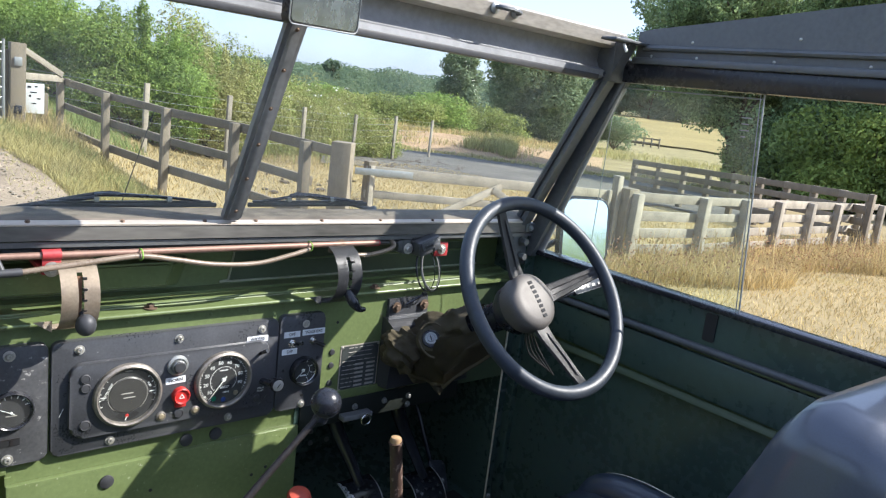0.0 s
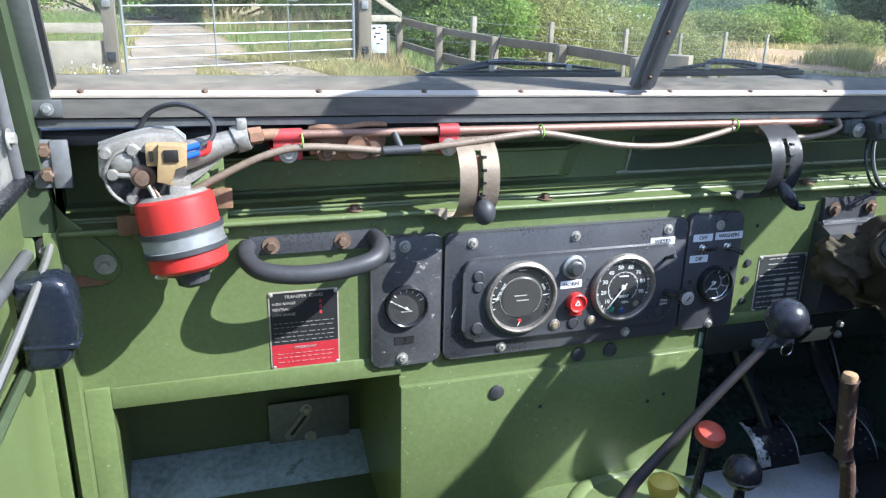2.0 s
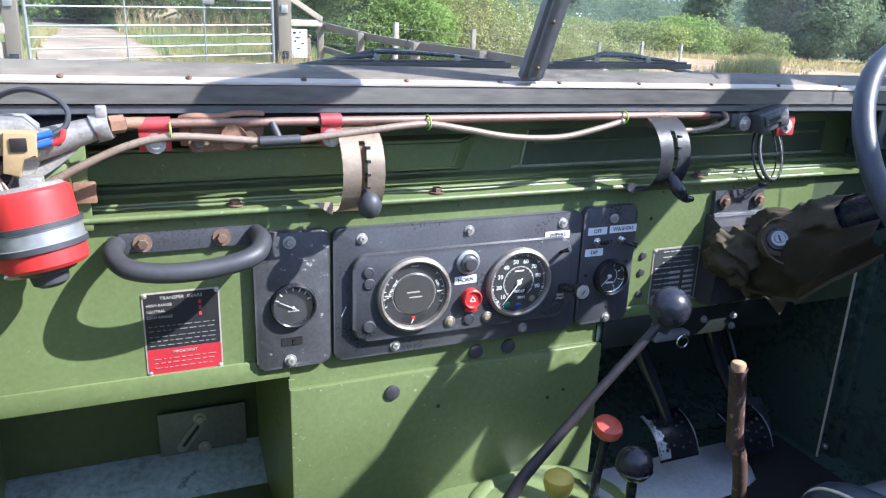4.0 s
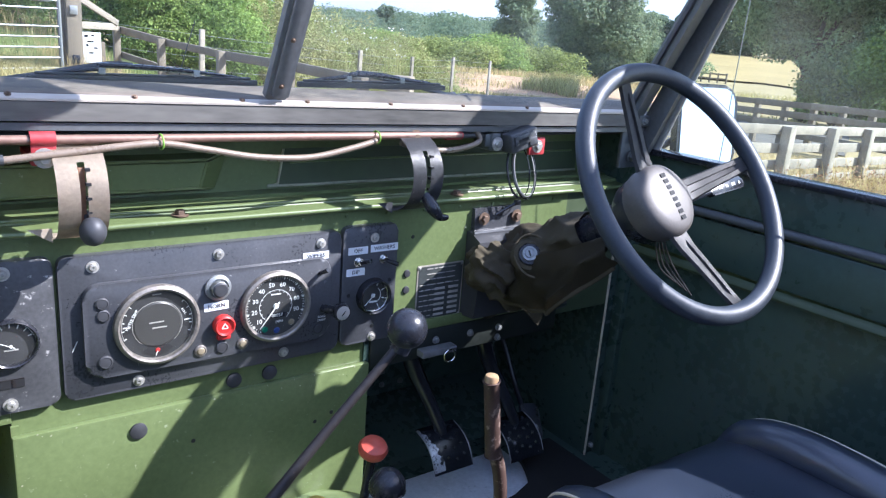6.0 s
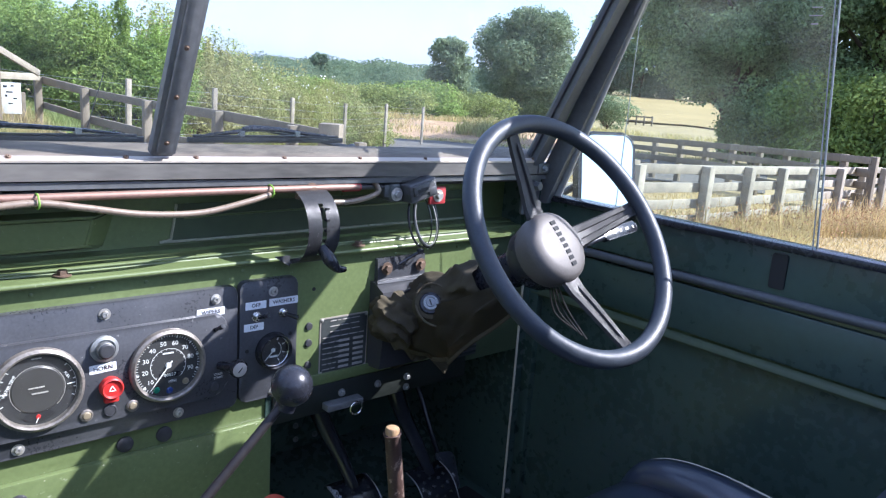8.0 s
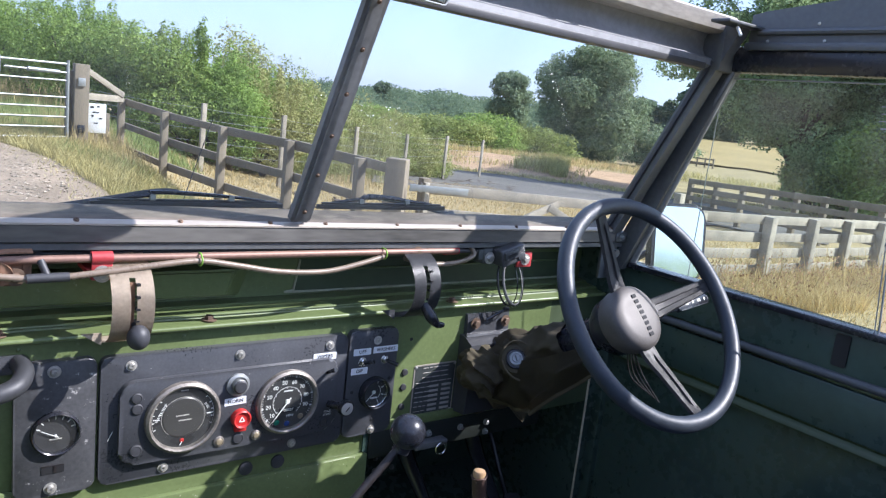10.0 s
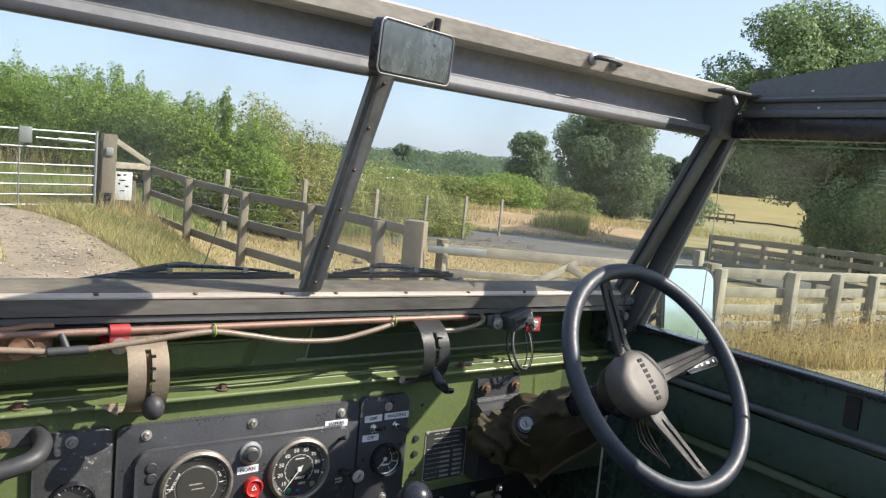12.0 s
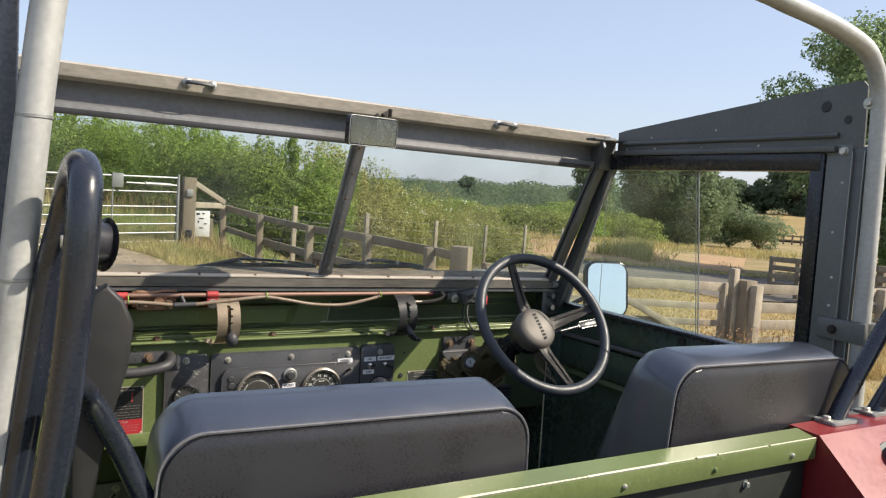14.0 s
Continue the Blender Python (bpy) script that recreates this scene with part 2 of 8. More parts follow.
RIM = mat("wheel_rim_plastic", (0.025, 0.032, 0.042), 0.46, vary=0.3, big=40, fine=260, bump=0.25, wear=(0.14, 0.14, 0.15), wear_amount=0.05, wear_scale=30)
CANVAS = mat("oily_brown_canvas", (0.054, 0.043, 0.022), 0.85, vary=0.45, big=16, fine=600, bump=0.5, wear=(0.072, 0.054, 0.024), wear_amount=0.24, wear_scale=22)
CANVASEDGE = mat("frayed_tan_canvas", (0.085, 0.066, 0.038), 0.85, vary=0.35, big=30, fine=500, bump=0.4)
WOOD = mat("worn_wood", (0.42, 0.27, 0.14), 0.6, vary=0.25, big=30, fine=300, bump=0.2, stretch=(1, 1, 0.2))
# Grey paint, lightened and blued to hold the sky's reflection.
FLOORGREY = mat("sky_lightened_grey_floor", (0.68, 0.71, 0.74), 0.35, vary=0.2, big=8, fine=120, bump=0.1, wear=(0.16, 0.15, 0.13), wear_amount=0.14, wear_scale=14)
MATTING = mat("black_floor_mat", (0.016, 0.016, 0.016), 0.8, vary=0.3, big=20, fine=300, bump=0.5)
# Pale blue-grey stands for sky mirrored in the glossy toe board.
BLUEFLOOR = mat("sky_toned_toe_board", (0.36, 0.46, 0.51), 0.12, vary=0.5, big=9, fine=90, bump=0.08, wear=(0.03, 0.035, 0.03), wear_amount=0.2, wear_scale=9)
REDPAINT = mat("red_body_paint", (0.21, 0.020, 0.024), 0.35, vary=0.15, big=9, fine=120, bump=0.06, wear=(0.42, 0.2, 0.18), wear_amount=0.12, wear_scale=18, coat=0.2)
TUBBLACK = mat("near_black_green", (0.011, 0.015, 0.012), 0.6, vary=0.4, big=9, fine=120, bump=0.1, wear=(0.03, 0.045, 0.025), wear_amount=0.1, wear_scale=25)
TYRE = mat("tyre_rubber", (0.02, 0.02, 0.02), 0.85, vary=0.3, big=12, fine=120, bump=0.4)
PANE = glass("window_glass", dust=0.062)
HAZYPANE = glass("hazy_sliding_glass", tint=(0.93, 0.985, 0.95), dust=0.032)
MIRROR = mat("mirror_silver", (0.88, 0.9, 0.9), 0.03, 1.0, vary=0.02, bump=0.0)
# The film on the dials stands in for reflected sky.
DIALGLASS = glass("dial_glass", dust=0.05)
LENSGREEN = mat("green_lens", (0.02, 0.22, 0.13), 0.2, vary=0.1, bump=0.0)
LENSBLUE = mat("blue_lens", (0.03, 0.06, 0.22), 0.2, vary=0.1, bump=0.0)
LENSAMBER = mat("dull_brass_lens", (0.24, 0.20, 0.13), 0.35, vary=0.1, bump=0.0)
TIE = mat("green_cable_tie", (0.22, 0.42, 0.06), 0.45, vary=0.1, bump=0.0)
BLUEWIRE = mat("blue_connector", (0.03, 0.12, 0.45), 0.4, vary=0.1, bump=0.0)

BEZEL = mat("tarnished_bezel", (0.25, 0.225, 0.195), 0.42, 0.5, vary=0.4, big=60, fine=300, bump=0.15, wear=(0.10, 0.06, 0.04), wear_amount=0.20, wear_scale=90)
DIMPRINT = mat("rubbed_print", (0.20, 0.20, 0.19), 0.5, vary=0.35, big=60, fine=500, bump=0.0)
DIMRED = mat("rubbed_pink_print", (0.42, 0.20, 0.19), 0.5, vary=0.35, big=60, fine=500, bump=0.0)
FADED = mat("faded_marking", (0.40, 0.38, 0.34), 0.5, vary=0.1, big=40, fine=400, bump=0.0)
BROWNBAR = mat("brown_scuffed_lever", (0.080, 0.048, 0.038), 0.55, 0.2, vary=0.35, big=22, fine=240, bump=0.25, wear=(0.30, 0.22, 0.18), wear_amount=0.40, wear_scale=70)
RAIL = mat("stained_grey_rail", (0.108, 0.102, 0.090), 0.6, 0.08, vary=0.55, big=12, fine=120, bump=0.25, wear=(0.27, 0.19, 0.125), wear_amount=0.2, wear_scale=16, stretch=(0.2, 1, 1))
# Worn metal, made brighter for sun on the rail's rolled edge.
EDGE = mat("worn_sunlit_edge", (0.47, 0.41, 0.34), 0.45, 0.35, vary=0.2, big=9, fine=160, bump=0.08, wear=(0.33, 0.24, 0.17), wear_amount=0.12, wear_scale=26, stretch=(0.3, 1, 1))
# Grey-green tint and stretched streaks imitate what this mirror reflects.
DULLMIRROR = mat("reflection_tinted_mirror", (0.29, 0.335, 0.335), 0.24, 0.85, vary=0.12, big=14, fine=60, bump=0.02, stretch=(1, 4, 1))
# Strong film and grey tint in place of the left pane's reflection.
GREYPANE = glass("greyed_side_glass", tint=(0.80, 0.83, 0.82), dust=0.30)
PILLARGREY = mat("grey_green_pillar_paint", (0.14, 0.15, 0.145), 0.5, 0.3, vary=0.2, big=12, fine=110, bump=0.1, wear=(0.26, 0.25, 0.23), wear_amount=0.08, wear_scale=25)
CHIPPED = mat("chipped_pale_edge", (0.40, 0.40, 0.29), 0.55, 0.2, vary=0.3, big=30, fine=200, bump=0.2, wear=(0.13, 0.18, 0.08), wear_amount=0.3, wear_scale=40)
BROWNFACE = mat("brown_black_dial_disc", (0.045, 0.043, 0.040), 0.4, vary=0.15, big=40, fine=400, bump=0.02)
# Pale tone for the seat piping and for sunlight drawn in the door gap.
PALELINE = mat("pale_gap_light_and_piping", (0.62, 0.56, 0.42), 0.5, vary=0.2, big=12, fine=120, bump=0.05)
SCUFFED = mat("scuffed_grey_black_panel", (0.062, 0.063, 0.066), 0.42, vary=0.4, big=14, fine=200, bump=0.16, wear=(0.45, 0.44, 0.42), wear_amount=0.27, wear_scale=75)
SEEDHEAD = mat("red_brown_seed_heads", (0.30, 0.175, 0.10), 0.9, vary=0.3, big=3, fine=20, bump=0.0, random_tint=0.35, spec=0.1)
CLIPRED = mat("faded_red_clip", (0.40, 0.042, 0.045), 0.5, vary=0.2, big=20, fine=160, bump=0.1, wear=(0.42, 0.25, 0.22), wear_amount=0.1, wear_scale=60)
PADBLACK = mat("worn_pedal_rubber", (0.030, 0.034, 0.042), 0.20, vary=0.3, big=20, fine=200, bump=0.2, wear=(0.60, 0.62, 0.65), wear_amount=0.27, wear_scale=20, coat=0.5)
BARESCUFF = mat("scuffed_bare_metal", (0.50, 0.52, 0.55), 0.35, 0.4, vary=0.3, big=40, fine=300, bump=0.2, wear=(0.05, 0.055, 0.06), wear_amount=0.54, wear_scale=120)
ARMBLACK = mat("gloss_black_arm_paint", (0.022, 0.024, 0.030), 0.16, vary=0.2, big=20, fine=160, bump=0.05, wear=(0.25, 0.25, 0.26), wear_amount=0.06, wear_scale=60)
PALESTRAP = mat("pale_strap_edge", (0.19, 0.188, 0.18), 0.5, vary=0.25, big=20, fine=220, bump=0.1)
STAINED = mat("brown_stained_sill", (0.150, 0.126, 0.099), 0.65, 0.0, vary=0.55, big=12, fine=120, bump=0.25, wear=(0.21, 0.14, 0.09), wear_amount=0.2, wear_scale=18, stretch=(0.25, 1, 1), spec=0.3)
# ---- building helpers ----
def to_mesh(name, bm, material, sharp=38):
    me = bpy.data.meshes.new(name)
    bmesh.ops.recalc_face_normals(bm, faces=bm.faces)
    bm.to_mesh(me)
    bm.free()
    for p in me.polygons:
        p.use_smooth = True
    me.set_sharp_from_angle(angle=radians(sharp))
    me.materials.append(material)
    return me


def thing(name, label, category, base=(0, 0, 0), group="", kind=""):
    """An Empty at a thing's base; its parts hang from it."""
    ob = new(name)
    ob.empty_display_size = 0.05
    ob.matrix_basis = Matrix.Translation(base)
    return tagged(ob, label, category, group, kind)


def hang(ob, parent, label=""):
    if parent is not None:
        ob.parent = parent
        if parent.parent is None:
            ob.matrix_parent_inverse = parent.matrix_basis.inverted()
        else:
            ob.matrix_parent_inverse = parent.matrix_basis.inverted()
    if label:
        ob["label"] = label
    return ob


def part(name, bm, material, parent, label="", sharp=38):
    """One mesh object under a thing or under a part, from a bmesh in world places."""
    return hang(new(name, to_mesh(name, bm, material, sharp)), parent, label)


def piece(name, mesh, m, parent):
    """A part that shares its mesh with others, at the pose m."""
    ob = new(name, mesh)
    ob.matrix_basis = m
    return hang(ob, parent)


def solo(name, bm, material, label, category, group="", kind="", sharp=38):
    return tagged(new(name, to_mesh(name, bm, material, sharp)), label, category, group, kind)


def join(*bms):
    out = bmesh.new()
    for b in bms:
        me = bpy.data.meshes.new("tmp")
        b.to_mesh(me)
        b.free()
        out.from_mesh(me)
        bpy.data.meshes.remove(me)
    return out


def shaped(bm, m):
    bm.transform(m)
    return bm


def box(x0, x1, y0, y1, z0, z1, bevel=0.0, seg=2):
    bm = bmesh.new()
    bmesh.ops.create_cube(bm, size=1.0)
    bm.transform(Matrix.Translation(((x0 + x1) / 2, (y0 + y1) / 2, (z0 + z1) / 2)) @ Matrix.Diagonal((x1 - x0, y1 - y0, z1 - z0, 1)))
    if bevel:
        bmesh.ops.bevel(bm, geom=bm.edges[:], offset=bevel, segments=seg, profile=0.5, affect="EDGES")
    return bm


def between(a, b, up=(0, 0, 1)):
    """A pose at a whose z axis points to b."""
    a, b = Vector(a), Vector(b)
    z = (b - a).normalized()
    x = Vector(up).cross(z)
    if x.length < 1e-4:
        x = Vector((1, 0, 0)).cross(z)
        if x.length < 1e-4:
            x = Vector((0, 1, 0)).cross(z)
    x.normalize()
    y = z.cross(x)
    m = Matrix((x, y, z)).transposed().to_4x4()
    m.translation = a
    return m


def rod(a, b, r, r2=None, seg=16, bevel=0.0):
    a, b = Vector(a), Vector(b)
    bm = bmesh.new()
    length = (b - a).length
    bmesh.ops.create_cone(bm, cap_ends=True, segments=seg, radius1=r, radius2=r if r2 is None else r2, depth=length)
    bm.transform(between(a, b) @ Matrix.Translation((0, 0, length / 2)))
    if bevel:
        rims = [e for e in bm.edges if any(len(f.verts) > 4 for f in e.link_faces)]
        bmesh.ops.bevel(bm, geom=rims, offset=bevel, segments=2, profile=0.5, affect="EDGES")
    return bm


def ball(c, r, scale=(1, 1, 1), seg=24):
    bm = bmesh.new()
    bmesh.ops.create_uvsphere(bm, u_segments=seg, v_segments=seg // 2, radius=r)
    bm.transform(Matrix.Translation(c) @ Matrix.Diagonal((*scale, 1)))
    return bm


def curve_points(points, steps=8, closed=False):
    """Catmull-Rom through the points."""
    p = [Vector(q) for q in points]
    out, n = [], len(p)
    for i in range(n if closed else n - 1):
        if closed:
            a, b, c, d = p[i - 1], p[i], p[(i + 1) % n], p[(i + 2) % n]
        else:
            a, b, c, d = p[max(i - 1, 0)], p[i], p[i + 1], p[min(i + 2, n - 1)]
        for s in range(steps):
            t = s / steps
            out.append(0.5 * (2 * b + (c - a) * t + (2 * a - 5 * b + 4 * c - d) * t * t + (3 * b - a - 3 * c + d) * t ** 3))
    if not closed:
        out.append(p[-1])
    return out


def tube(points, r, seg=12, steps=8, closed=False, flat=1.0, smooth=True):
    """A tube of radius r (or a list of radii) along a smooth line; flat squashes it across."""
    line = curve_points(points, steps, closed) if smooth else [Vector(q) for q in points]
    n = len(line)
    radii = r if isinstance(r, (list, tuple)) else [r]
    bm = bmesh.new()
    rings, ref = [], None
    for i, q in enumerate(line):
        ahead = (line[(i + 1) % n] - line[i - 1]) if closed else (line[min(i + 1, n - 1)] - line[max(i - 1, 0)])
        ahead.normalize()
        if ref is None:
            ref = ahead.orthogonal().normalized()
        ref = (ref - ref.dot(ahead) * ahead).normalized()
        side = ahead.cross(ref)
        f = i / max(n - 1, 1) * (len(radii) - 1)
        k = min(int(f), len(radii) - 1)
        rr = radii[k] + (radii[min(k + 1, len(radii) - 1)] - radii[k]) * (f - k)
        rings.append([bm.verts.new(q + rr * (math.cos(a) * ref + flat * math.sin(a) * side)) for a in (2 * math.pi * j / seg for j in range(seg))])
    for i in range(n if closed else n - 1):
        a, b = rings[i], rings[(i + 1) % n]
        if closed and i == n - 1:
            off = min(range(seg), key=lambda o: (b[o].co - a[0].co).length)
            b = b[off:] + b[:off]
        for j in range(seg):
            bm.faces.new((a[j], a[(j + 1) % seg], b[(j + 1) % seg], b[j]))
    if not closed:
        bm.faces.new(rings[0][::-1])
        bm.faces.new(rings[-1])
    return bm


def lathe(profile, m, seg=32):
    """Turns (radius, height) pairs round the z axis of the pose m."""
    bm = bmesh.new()
    rings = [[bm.verts.new((r * math.cos(a), r * math.sin(a), h)) for a in (2 * math.pi * j / seg for j in range(seg))] if r > 1e-6 else [bm.verts.new((0, 0, h))] for r, h in profile]
    for a, b in zip(rings, rings[1:]):
        for j in range(seg):
            k = (j + 1) % seg
            if len(a) > 1 and len(b) > 1:
                bm.faces.new((a[j], a[k], b[k], b[j]))
            elif len(a) > 1:
                bm.faces.new((a[j], a[k], b[0]))
            elif len(b) > 1:
                bm.faces.new((a[0], b[k], b[j]))
    bm.transform(m)
    return bm


def outline(w, h, r, seg=5):
    """A rounded rectangle round the origin, in a plane."""
    pts = []
    for cx, cy, a0 in ((w / 2 - r, h / 2 - r, 0), (-w / 2 + r, h / 2 - r, 90), (-w / 2 + r, -h / 2 + r, 180), (w / 2 - r, -h / 2 + r, 270)):
        for s in range(seg + 1):
            a = radians(a0 + 90 * s / seg)
            pts.append((cx + r * math.cos(a), cy + r * math.sin(a)))
    return pts


def slab(pts, depth, m, bevel=0.0, seg=2):
    """A flat outline (in x and y of the pose m) made depth thick along z, its front rim rounded."""
    bm = bmesh.new()
    low = [bm.verts.new((x, y, 0)) for x, y in pts]
    high = [bm.verts.new((x, y, depth)) for x, y in pts]
    bm.faces.new(low[::-1])
    top = bm.faces.new(high)
    for i in range(len(pts)):
        j = (i + 1) % len(pts)
        bm.faces.new((low[i], low[j], high[j], high[i]))
    if bevel:
        bmesh.ops.bevel(bm, geom=list(top.edges), offset=bevel, segments=seg, profile=0.5, affect="EDGES")
    bm.transform(m)
    return bm


def facing(x, y, z):
    """A pose on the dash: x to the right, y up, z towards the cab."""
    return Matrix(((1, 0, 0, x), (0, 0, -1, y), (0, 1, 0, z), (0, 0, 0, 1)))


def prism(pts, x0, x1):
    """An outline in y and z, drawn out from x0 to x1."""
    bm = bmesh.new()
    a = [bm.verts.new((x0, y, z)) for y, z in pts]
    b = [bm.verts.new((x1, y, z)) for y, z in pts]
    bm.faces.new(a)
    bm.faces.new(b[::-1])
    for i in range(len(pts)):
        j = (i + 1) % len(pts)
        bm.faces.new((a[i], b[i], b[j], a[j]))
    return bm


def writing(text, size, m, material, parent, name="lettering", depth=0.0004, align="CENTER"):
    """Raised letters in the built-in font, in the plane of the pose m."""
    cu = bpy.data.curves.new(name, "FONT")
    cu.body, cu.size, cu.align_x, cu.align_y, cu.extrude = text, size, align, "CENTER", depth
    cu.resolution_u = 2
    tmp = bpy.data.objects.new("tmp", cu)
    me = bpy.data.meshes.new_from_object(tmp)
    bpy.data.objects.remove(tmp)
    bpy.data.curves.remove(cu)
    me.name = name
    me.transform(m)
    me.materials.clear()
    me.materials.append(material)
    return hang(new(name, me), parent)


def screw_mesh(name, r, h, material, washer=1.5):
    """A domed screw head with a cross slot on a washer; its axis is z."""
    b = lathe([(0, 0), (r * washer, 0), (r * washer, h * 0.25), (r, h * 0.3), (r, h * 0.6), (r * 0.75, h * 0.95), (r * 0.35, h)], Matrix(), 16)
    s = join(b, lathe([(r * 0.35, h), (r * 0.3, h * 0.6), (0, h * 0.55)], Matrix(), 16))
    return to_mesh(name, s, material)


def hex_mesh(name, r, h, material, washer=1.7):
    b = join(lathe([(0, 0), (r * washer, 0), (r * washer, h * 0.2), (0, h * 0.2)], Matrix(), 20),
             lathe([(0, h * 0.2), (r, h * 0.2), (r, h * 0.9), (r * 0.86, h), (0, h)], Matrix(), 6))
    return to_mesh(name, b, material)


SMALLSCREW = screw_mesh("screw", 0.0026, 0.003, RUSTBOLT)
LITTLEHEX = hex_mesh("bolt", 0.0048, 0.007, GALV, 1.5)
HEXBOLT = hex_mesh("bolt", 0.007, 0.008, BOLT)
HEXRUST = hex_mesh("bolt", 0.007, 0.008, RUSTBOLT)
RIVET = to_mesh("rivet", lathe([(0.0032, 0), (0.0028, 0.0012), (0.0015, 0.0019), (0, 0.002)], Matrix(), 10), BOLT)
GREENRIVET = to_mesh("rivet", lathe([(0.0032, 0), (0.0028, 0.0012), (0.0015, 0.0019), (0, 0.002)], Matrix(), 10), GREEN)

# ---- cab: floor, bulkhead, dash ----
HALF = 0.79          # half the cab's width inside
GLASS_TOP = 1.682
RAKE = 0.520         # how far the screen leans back for each metre up


def screen_y(z):
    return 0.012 - RAKE * (z - 1.336)


floor = thing("floor", "green sheet-metal cab floor, shade-toned, with seat box, footwells and gearbox tunnel", "floor", (0, -0.4, 0.5), kind="structure")
part("floor_plate", box(-0.836, 0.836, -1.02, 0.36, 0.50, 0.53), SHADEGREEN, floor)
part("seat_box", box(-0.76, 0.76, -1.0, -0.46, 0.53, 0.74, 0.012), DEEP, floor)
part("grey_floor_plate", box(0.25, 0.62, -0.20, 0.130, 0.531, 0.538, 0.002), FLOORGREY, floor, "grey painted floor plate, lightened for reflected sky, scuffed")
part("floor_mat", slab([(0.24, -0.42), (0.74, -0.42), (0.74, 0.10), (0.635, 0.10), (0.605, 0.03), (0.575, -0.02), (0.52, -0.04), (0.44, -0.045), (0.36, -0.06), (0.24, -0.07)], 0.012, Matrix.Translation((0, 0, 0.538)), 0.004), MATTING, floor, "black ribbed rubber floor mat")
tun = bmesh.new()
prof = [(-0.17, 0.53), (-0.165, 0.60), (-0.14, 0.645), (-0.09, 0.66), (0.10, 0.66), (0.15, 0.645), (0.18, 0.60), (0.19, 0.53)]
rows = []
for y in (0.03, -0.12, -0.28, -0.46):
    rows.append([tun.verts.new((x, y, z + (0.0 if y > -0.2 else 0.01))) for x, z in prof])
for a, b in zip(rows, rows[1:]):
    for i in range(len(prof) - 1):
        tun.faces.new((a[i], a[i + 1], b[i + 1], b[i]))
tun.faces.new(rows[0]), tun.faces.new(rows[-1][::-1])
tunnel = part("tunnel_cover", tun, GREEN, floor, "green pressed gearbox tunnel cover")
part("tunnel_ring", lathe([(0.120, 0), (0.125, 0.004), (0.134, 0.006), (0.142, 0.004), (0.146, 0)], Matrix.Translation((0.045, -0.11, 0.660)), 48), GREEN, tunnel)
part("tunnel_gaiter", lathe([(0.075, 0), (0.07, 0.012), (0.04, 0.03), (0.02, 0.05), (0, 0.052)], Matrix.Translation((-0.02, -0.30, 0.668)), 28), RUBBER, tunnel, "black rubber lever gaiter")
for sx, wide in ((-1, (-HALF, -0.345)), (1, (0.19, HALF))):
    if sx < 0:
        part("passenger_floor", box(-0.785, -0.345, -0.30, 0.27, 0.531, 0.566, 0.002), GREEN, floor, "green passenger floor with worn paint")
    toe = prism([(0.20, 0.53), (0.36, 0.605), (0.375, 0.605), (0.375, 0.52), (0.20, 0.52)], *wide)
    part("toe_board", toe, BLUEFLOOR if sx < 0 else SHADEGREEN, floor, "scuffed toe board, sky reflection put into its blue-grey" if sx < 0 else "")

vent = thing("vent_plate", "grey metal plate with a slotted lever in the footwell", "plate", (-0.46, 0.36, 0.63))
part("plate", slab(outline(0.158, 0.092, 0.003), 0.004, facing(-0.450, 0.362, 0.646), 0.001), FRAME, vent)
part("lever", slab(outline(0.075, 0.020, 0.009), 0.006, facing(-0.473, 0.358, 0.642) @ Matrix.Rotation(radians(52), 4, "Z"), 0.002), GALV, vent)
part("lever_slot", slab(outline(0.05, 0.006, 0.003), 0.0066, facing(-0.473, 0.358, 0.642) @ Matrix.Rotation(radians(52), 4, "Z")), FACE, vent)
for vx, vz in ((-0.456, 0.674), (-0.450, 0.612)):
    piece("bolt", HEXBOLT, facing(vx, 0.356, vz), vent)

bulkhead = thing("bulkhead", "green painted steel bulkhead with pressed vent flaps and dash panel", "bulkhead", (0, 0.2, 0.5), kind="structure")
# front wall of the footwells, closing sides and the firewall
# Driver-side walls get the shade-darkened green.
part("firewall", box(-0.80, 0.80, 0.375, 0.395, 0.50, 1.20), SHADEGREEN, bulkhead)
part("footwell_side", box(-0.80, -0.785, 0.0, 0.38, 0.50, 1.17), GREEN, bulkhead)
part("footwell_side", box(0.785, 0.812, 0.030, 0.38, 0.50, 1.17), SHADEGREEN, bulkhead)
part("door_post", box(0.790, 0.842, 0.038, 0.090, 0.50, 1.262, 0.003), SHADEGREEN, bulkhead, "green hinge post behind the door edge, toned dark for shade")
part("door_post", box(-0.842, -0.787, 0.038, 0.090, 0.50, 1.262, 0.003), GREEN, bulkhead, "green hinge post behind the door edge")
part("door_stop", box(-0.811, -0.787, 0.020, 0.038, 0.50, 1.258, 0.002), GREEN, bulkhead)
# Bulkhead green, darkened for the footwell's shade.
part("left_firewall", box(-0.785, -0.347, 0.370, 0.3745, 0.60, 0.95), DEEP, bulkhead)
part("centre_side", box(-0.347, -0.337, 0.026, 0.375, 0.53, 0.90), GREEN, bulkhead)
part("centre_side", box(0.182, 0.192, 0.026, 0.375, 0.53, 0.925), SHADEGREEN, bulkhead)
# dash face
dash = part("dash_face", join(box(-0.785, 0.63, 0.030, 0.038, 0.936, 1.158), box(-0.345, 0.19, 0.030, 0.038, 0.885, 0.936)), GREEN, bulkhead)
part("dash_top_roll", tube([(-0.785, 0.018, 1.162), (0.63, 0.018, 1.162)], 0.0042, 10, 2), GREEN, bulkhead)
